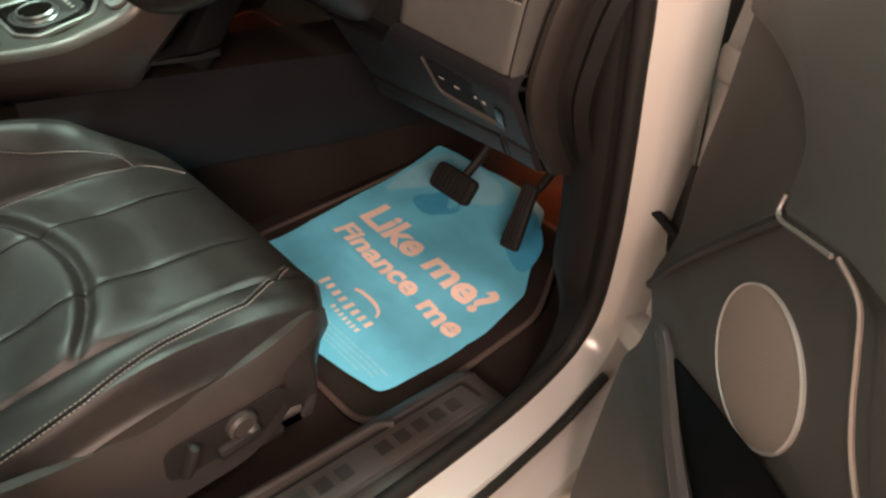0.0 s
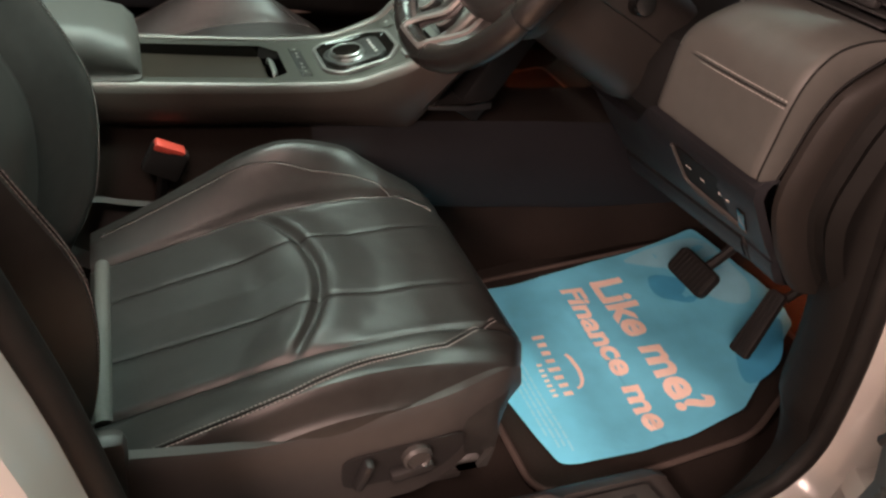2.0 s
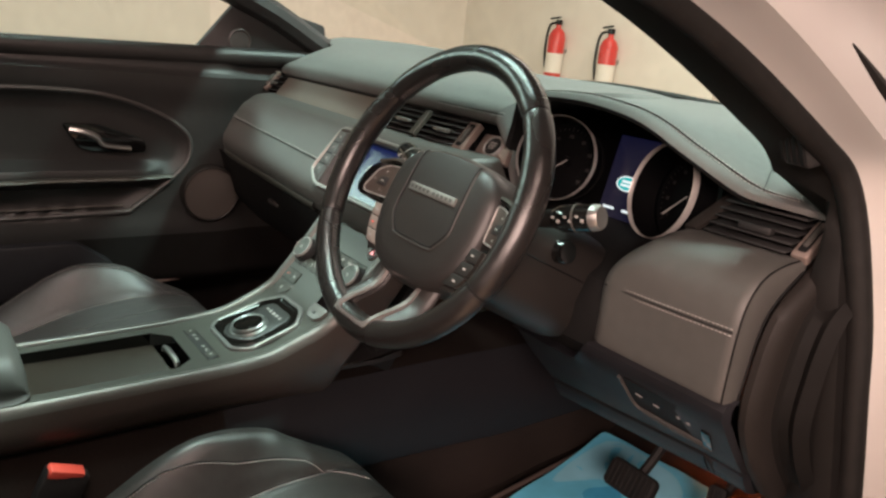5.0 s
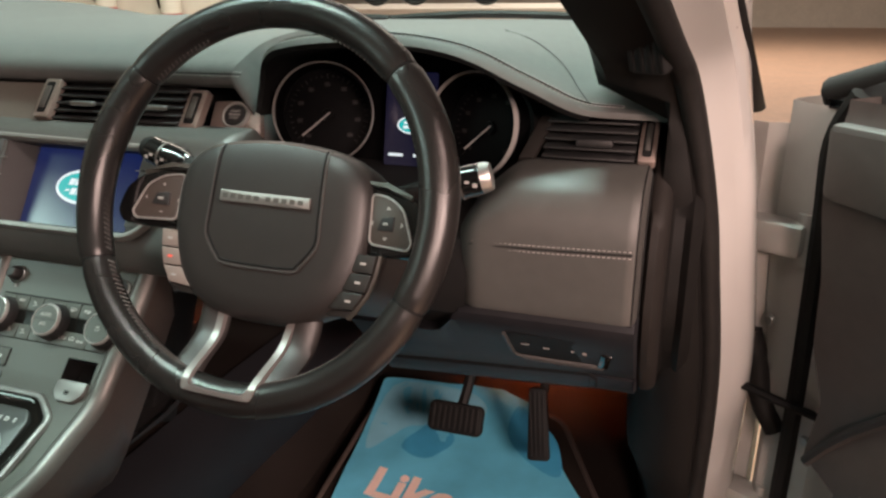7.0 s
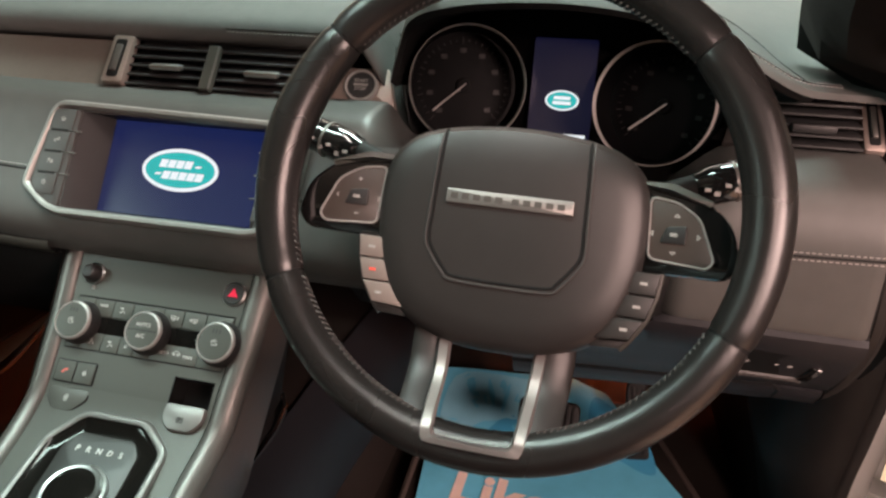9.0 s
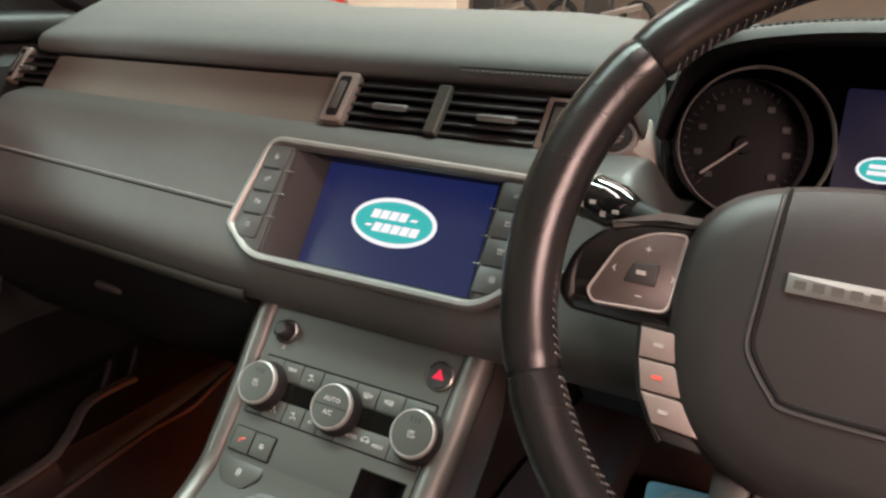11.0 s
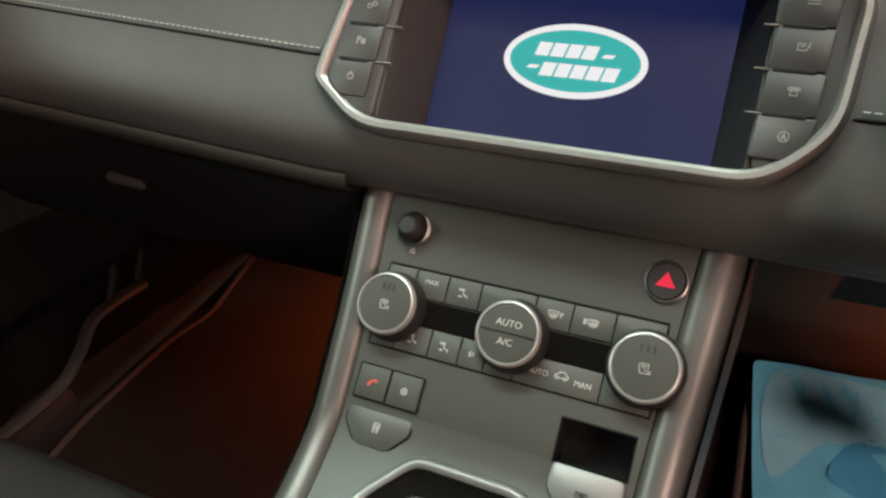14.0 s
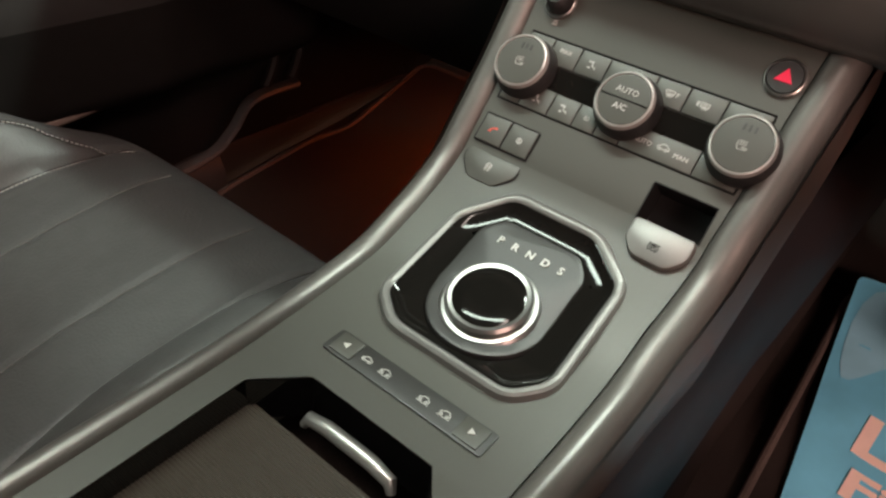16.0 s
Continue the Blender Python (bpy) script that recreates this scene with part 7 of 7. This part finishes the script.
def driver_door():
    d = thing("driver_door", "open driver door with grey-brown panel and speaker", "car door")

    def P(a, z, o=0.0):
        return DM @ Vector((a, z, o))
    def front(z):
        return interp(z, [0.56, 0.70, 0.84, 0.912, 0.975, 0.995, 1.074, 1.135, 1.22, 1.30, 1.42], [0.20, 0.165, 0.155, 0.153, 0.160, 0.112, 0.115, 0.092, 0.087, 0.072, 0.06])
    def face(a, z):
        o = 0.080 + 0.008 * smoothstep(z, 1.06, 1.0) - 0.03 * smoothstep(z, 1.34, 1.42)
        o += 0.045 * math.exp(-(((z - 1.16) / 0.045) ** 4)) * smoothstep(a, 0.60, 0.68)
        o += 0.010 * smoothstep(z, 0.93, 0.90)
        return P(a, z, o)
    rows = [[face(front(z) + (1.03 - front(z)) * k / 60, z) for k in range(61)] for z in np.linspace(0.56, 1.42, 72)]
    part("panel", loft([[P(front(z), z, -0.02)] + r for z, r in zip(np.linspace(0.56, 1.42, 72), rows)]), "door_brown", d, "grey-brown door panel, paler for the light on it")
    up = soften([(0.07, 1.400), (0.075, 1.315), (0.15, 1.312), (0.21, 1.303), (0.26, 1.290), (0.298, 1.266), (0.310, 1.222), (0.316, 1.212), (0.357, 1.221), (0.42, 1.235), (1.0, 1.25), (1.0, 1.40)], 0.012)
    part("upper_panel", plate(up, 0.016, 0.008, DM @ Matrix.Translation((0, 0, 0.076))), "dash", d, "brown-grey leather upper panel")
    part("panel_line", tube(smooth_line([P(0.306, 1.226, 0.090), P(0.314, 1.209, 0.092), P(0.357, 1.218, 0.093), P(0.405, 1.230, 0.094)], 6), 0.0022, 6), "frame", d, "pale metal line under the leather")
    part("panel_line", tube(smooth_line([P(0.410, 1.232, 0.092), P(0.452, 1.225, 0.092), P(0.478, 1.200, 0.092), P(0.500, 1.175, 0.092), P(0.530, 1.150, 0.092), P(0.590, 1.12, 0.092)], 6), 0.0022, 6), "bronze", d, "pale moulded line")
    part("ridge", tube(smooth_line([P(0.115, 0.990, 0.086), P(0.16, 1.055, 0.084), P(0.24, 1.14, 0.082), P(0.305, 1.205, 0.082)], 6), 0.007, 8), "plastic", d, "moulded ridge")
    # speaker widened and flattened to fit the camera's view
    sm = DM @ Matrix.Translation((0.371, 1.097, 0.0805)) @ Matrix.Diagonal((1.28, 0.88, 1, 1))
    sp = part("speaker", lathe([(0.068, -0.012), (0.068, 0.002), (0.0665, 0.0035), (0.0650, 0.002)], sm, 56), "ring", d, "speaker with bright ring, stretched oval to fit the view")
    part("grille", lathe([(0.0652, 0.0015), (0.045, 0.0035), (0.02, 0.0045), (0.0, 0.0047)], sm, 56), "mesh", sp, "speaker mesh, paler for the light on it")
    # flat black sheet, no hollow: it paints the shade inside the pocket
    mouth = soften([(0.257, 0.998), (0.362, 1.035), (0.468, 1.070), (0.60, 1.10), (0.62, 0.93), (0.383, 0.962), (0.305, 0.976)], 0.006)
    part("pocket", plate(mouth, 0.003, 0.0, DM @ Matrix.Translation((0, 0, 0.0885))), "gauge_black", d, "black sheet for the shade inside the door pocket")
    part("pocket_lip", tube(smooth_line([P(0.190, 0.990, 0.088), P(0.245, 0.986, 0.091), P(0.303, 0.970, 0.094), P(0.367, 0.953, 0.096), P(0.50, 0.935, 0.098), P(0.75, 0.92, 0.10)], 5), [0.004] * 2 + [0.010] * 24, 8), "plastic_grey", d, "pale pocket edge")
    part("armrest", loft([[P(a, 1.20, 0.08), P(a, 1.19, 0.12), P(a, 1.14, 0.135), P(a, 1.09, 0.12), P(a, 1.06, 0.08)] for a in np.linspace(0.70, 1.0, 12)]), "dash", d, "padded door armrest")
    part("door_strip", tube([P(0.60, 1.06, 0.085), P(0.64, 1.08, 0.10), P(0.78, 1.10, 0.115), P(0.98, 1.11, 0.115)], 0.012, 8), "silver", d, "satin silver strip")
    # front edge of the door: metal face, seal, outer skin, frame
    zz = np.linspace(0.52, 1.40, 24)
    part("door_edge", loft([[P(-0.075, z, -0.10), P(-0.070 + 0.03 * smoothstep(z, 1.2, 0.95), z, -0.02), P(-0.060 + 0.03 * smoothstep(z, 1.2, 0.95), z, 0.0), P(-0.02, z, 0.004), P(0.006, z, -0.004)] for z in zz]), "edge", d, "grey painted metal door edge")
    part("edge_seal", tube(smooth_line([P(0.05, 0.55, 0.004), P(0.026, 0.66, 0.006), P(0.025, 1.0, 0.006), P(0.018, 1.25, 0.006), P(0.014, 1.36, 0.006), P(0.04, 1.42, 0.006)], 5), 0.013, 8), "rubber", d, "black door edge seal")
    part("inner_strip", loft([[P(0.030, z, -0.004), P(0.034, z, 0.006), P(0.062, z, 0.008), P(0.070, z, 0.0), P(0.12, z, -0.01)] for z in zz]), "edge", d, "bare pale metal strip inside the seal")
    for a, z in ((-0.035, 1.10), (-0.030, 1.03), (0.049, 1.075), (0.051, 0.955)):
        part("bolt", lathe([(0.008, 0.0), (0.008, 0.003), (0.006, 0.006), (0.0, 0.006)], DM @ Matrix.Translation((a, z, 0.007)), 10), "silver", d)
    part("hinge_post", loft([[(0.860, 0.640, z), (0.885, 0.625, z), (0.925, 0.630, z), (0.935, 0.66, z)] for z in np.linspace(0.62, 1.37, 12)]), "edge", d, "pale painted hinge post")
    part("harness_boot", tube(smooth_line([(0.895, 0.60, 1.08), (0.912, 0.59, 1.03), (0.922, 0.585, 0.98), (0.945, 0.575, 0.94)], 5), [0.018] * 4 + [0.015] * 12, 10), "rubber", d, "black rubber cable boot")
    part("outer_skin", loft([[P(a, z, -0.13 - 0.03 * math.sin(math.pi * (z - 0.5) / 0.95)) for a in np.linspace(-0.06, 1.05, 8)] for z in np.linspace(0.5, 1.42, 10)]), "white", d, "white door skin")
    part("bottom_edge", rbox((1.0, 0.02, 0.13), 0.005, m=DM @ Matrix.Translation((0.5, 0.545, -0.06))), "white", d)
    part("bottom_seal", tube([P(0.02, 0.556, 0.0), P(0.5, 0.553, 0.0), P(1.0, 0.553, 0.0)], 0.012, 8), "rubber", d)
    fr = smooth_line([P(-0.02, 1.41, -0.02), P(0.14, 1.475, -0.03), P(0.40, 1.60, -0.05), P(0.70, 1.69, -0.07), P(1.0, 1.70, -0.08), P(1.05, 1.42, -0.03)], 6)
    part("window_frame", tube(fr, 0.022, 10), "rubber", d, "black window frame")
    w = part("window", loft([[P(0.04 + 0.98 * k, 1.40, -0.02), P(0.42 + 0.56 * k, 1.42 + 0.18 + 0.09 * k, -0.06)] for k in np.linspace(0, 1, 6)]), "glass", d, "clear window glass")
    w.visible_shadow = False
    part("mirror_cover", plate(soften([(-0.02, 1.40), (0.20, 1.40), (0.17, 1.475), (0.05, 1.435)], 0.012), 0.03, 0.008, DM @ Matrix.Translation((0, 0, -0.03))), "plastic", d)
    mr = part("door_mirror", rbox((0.13, 0.13, 0.22), 0.04, 4, m=DM @ Matrix.Translation((0.10, 1.46, -0.27))), "white", d, "white door mirror")
    part("mirror_glass", rbox((0.004, 0.10, 0.17), 0.002, m=DM @ Matrix.Translation((0.167, 1.46, -0.27))), "chrome", mr)
    part("mirror_foot", tube([P(0.08, 1.43, -0.04), P(0.09, 1.44, -0.18)], 0.03, 8), "plastic", mr)
    # check strap and hinges
    part("check_strap", tube(smooth_line([(0.868, 0.566, 1.015), (0.90, 0.545, 1.02), (0.935, 0.535, 1.012), (0.985, 0.532, 0.998)], 5), 0.010, 8, flat=0.6), "black", d, "black door check strap")
    part("strap_boot", lathe([(0.016, 0), (0.018, 0.010), (0.012, 0.018), (0.015, 0.026), (0.008, 0.032)], frm((0.860, 0.570, 1.013), (0, 0, 1), (0.5, 1, 0)), 16), "rubber", d)
    for z in (0.80, 1.225):
        h = part("hinge", rbox((0.075, 0.045, 0.045), 0.008, m=pose(0.912, 0.600, z, 0, 0, -25)), "edge", d, "grey metal door hinge")
        part("hinge_pin", tube([(0.945, 0.592, z - 0.035), (0.945, 0.592, z + 0.035)], 0.013, 10), "edge", h)


driver_door()


# ---- the hall's things ----
def extinguisher(x, y, z):
    e = thing("fire_extinguisher", "red fire extinguisher hung on the cream wall", "fire extinguisher", "fire extinguishers on the wall")
    m = Matrix.Translation((x, y, z))
    part("cylinder", lathe([(0.0, -0.25), (0.075, -0.25), (0.08, -0.24), (0.08, 0.17), (0.06, 0.22), (0.025, 0.25), (0.025, 0.28)], m, 28), "red", e)
    part("label", lathe([(0.0808, -0.16), (0.0808, 0.02)], m, 28), "wall", e, "pale instruction label")
    part("valve", rbox((0.05, 0.05, 0.05), 0.008, m=m @ Matrix.Translation((0, 0, 0.30))), "black", e)
    part("lever", rbox((0.03, 0.12, 0.015), 0.004, m=m @ pose(0, -0.05, 0.335, 12)), "black", e)
    part("hose", tube(smooth_line([m @ Vector(p) for p in ((-0.02, 0, 0.30), (-0.12, 0, 0.26), (-0.14, 0, 0.05), (-0.11, 0, -0.12))], 6), 0.012, 8), "black", e)
    part("bracket", rbox((0.10, 0.06, 0.04), 0.004, m=m @ Matrix.Translation((0, 0.08, 0.05))), "silver", e)


extinguisher(-3.95, 4.70, 1.55)
extinguisher(-3.3, 4.70, 1.50)


def quad_bike(x, y):
    q = thing("motorbike", "blue motorbike raised to fit the camera's view", "motorbike")
    z0 = 1.16
    for dx in (-0.65, 0.65):
        m = frm((x + dx, y, z0 + 0.31), (1, 0, 0), (0, 0, 1))
        pts = [m @ Vector((0.25 * math.cos(a), 0.25 * math.sin(a), 0)) for a in np.linspace(0, 2 * math.pi, 28)[:-1]]
        w = part("wheel", tube(pts, 0.06, 10, closed=True), "rubber", q)
        part("rim", lathe([(0.20, -0.03), (0.20, 0.03)], m, 24), "silver", w)
        for k in range(5):
            a = 2 * math.pi * k / 5
            part("spoke", tube([m @ Vector((0.02 * math.cos(a), 0.02 * math.sin(a), 0)), m @ Vector((0.20 * math.cos(a), 0.20 * math.sin(a), 0))], 0.012, 6), "silver", w)
    part("tank", rbox((0.50, 0.26, 0.24), 0.09, 4, m=pose(x - 0.10, y, z0 + 0.86, 0, -8)), "blueplastic", q)
    part("fairing", rbox((0.45, 0.30, 0.34), 0.10, 4, m=pose(x - 0.52, y, z0 + 0.88, 0, 20)), "blueplastic", q)
    part("saddle", rbox((0.60, 0.24, 0.10), 0.04, 3, m=pose(x + 0.38, y, z0 + 0.86, 0, 8)), "rubber", q)
    part("engine", rbox((0.46, 0.28, 0.34), 0.05, 3, m=Matrix.Translation((x, y, z0 + 0.50))), "plastic_grey", q)
    for s in (-1, 1):
        part("fork", tube([(x - 0.65, y + 0.09 * s, z0 + 0.31), (x - 0.46, y + 0.09 * s, z0 + 1.02)], 0.025, 8), "silver", q)
        part("handlebar", tube([(x - 0.44, y, z0 + 1.06), (x - 0.36, y + 0.34 * s, z0 + 1.10)], 0.016, 8), "black", q)
    part("screen", rbox((0.03, 0.22, 0.22), 0.01, m=pose(x - 0.62, y, z0 + 1.14, 0, 35)), "plastic_grey", q)
    part("exhaust", tube([(x + 0.1, y - 0.16, z0 + 0.36), (x + 0.75, y - 0.20, z0 + 0.52)], 0.05, 10), "silver", q)
    part("tail", rbox((0.24, 0.16, 0.10), 0.03, 3, m=pose(x + 0.72, y, z0 + 0.92, 0, -15)), "blueplastic", q)


quad_bike(-5.35, 11.9)
quad_bike(-3.4, 12.1)
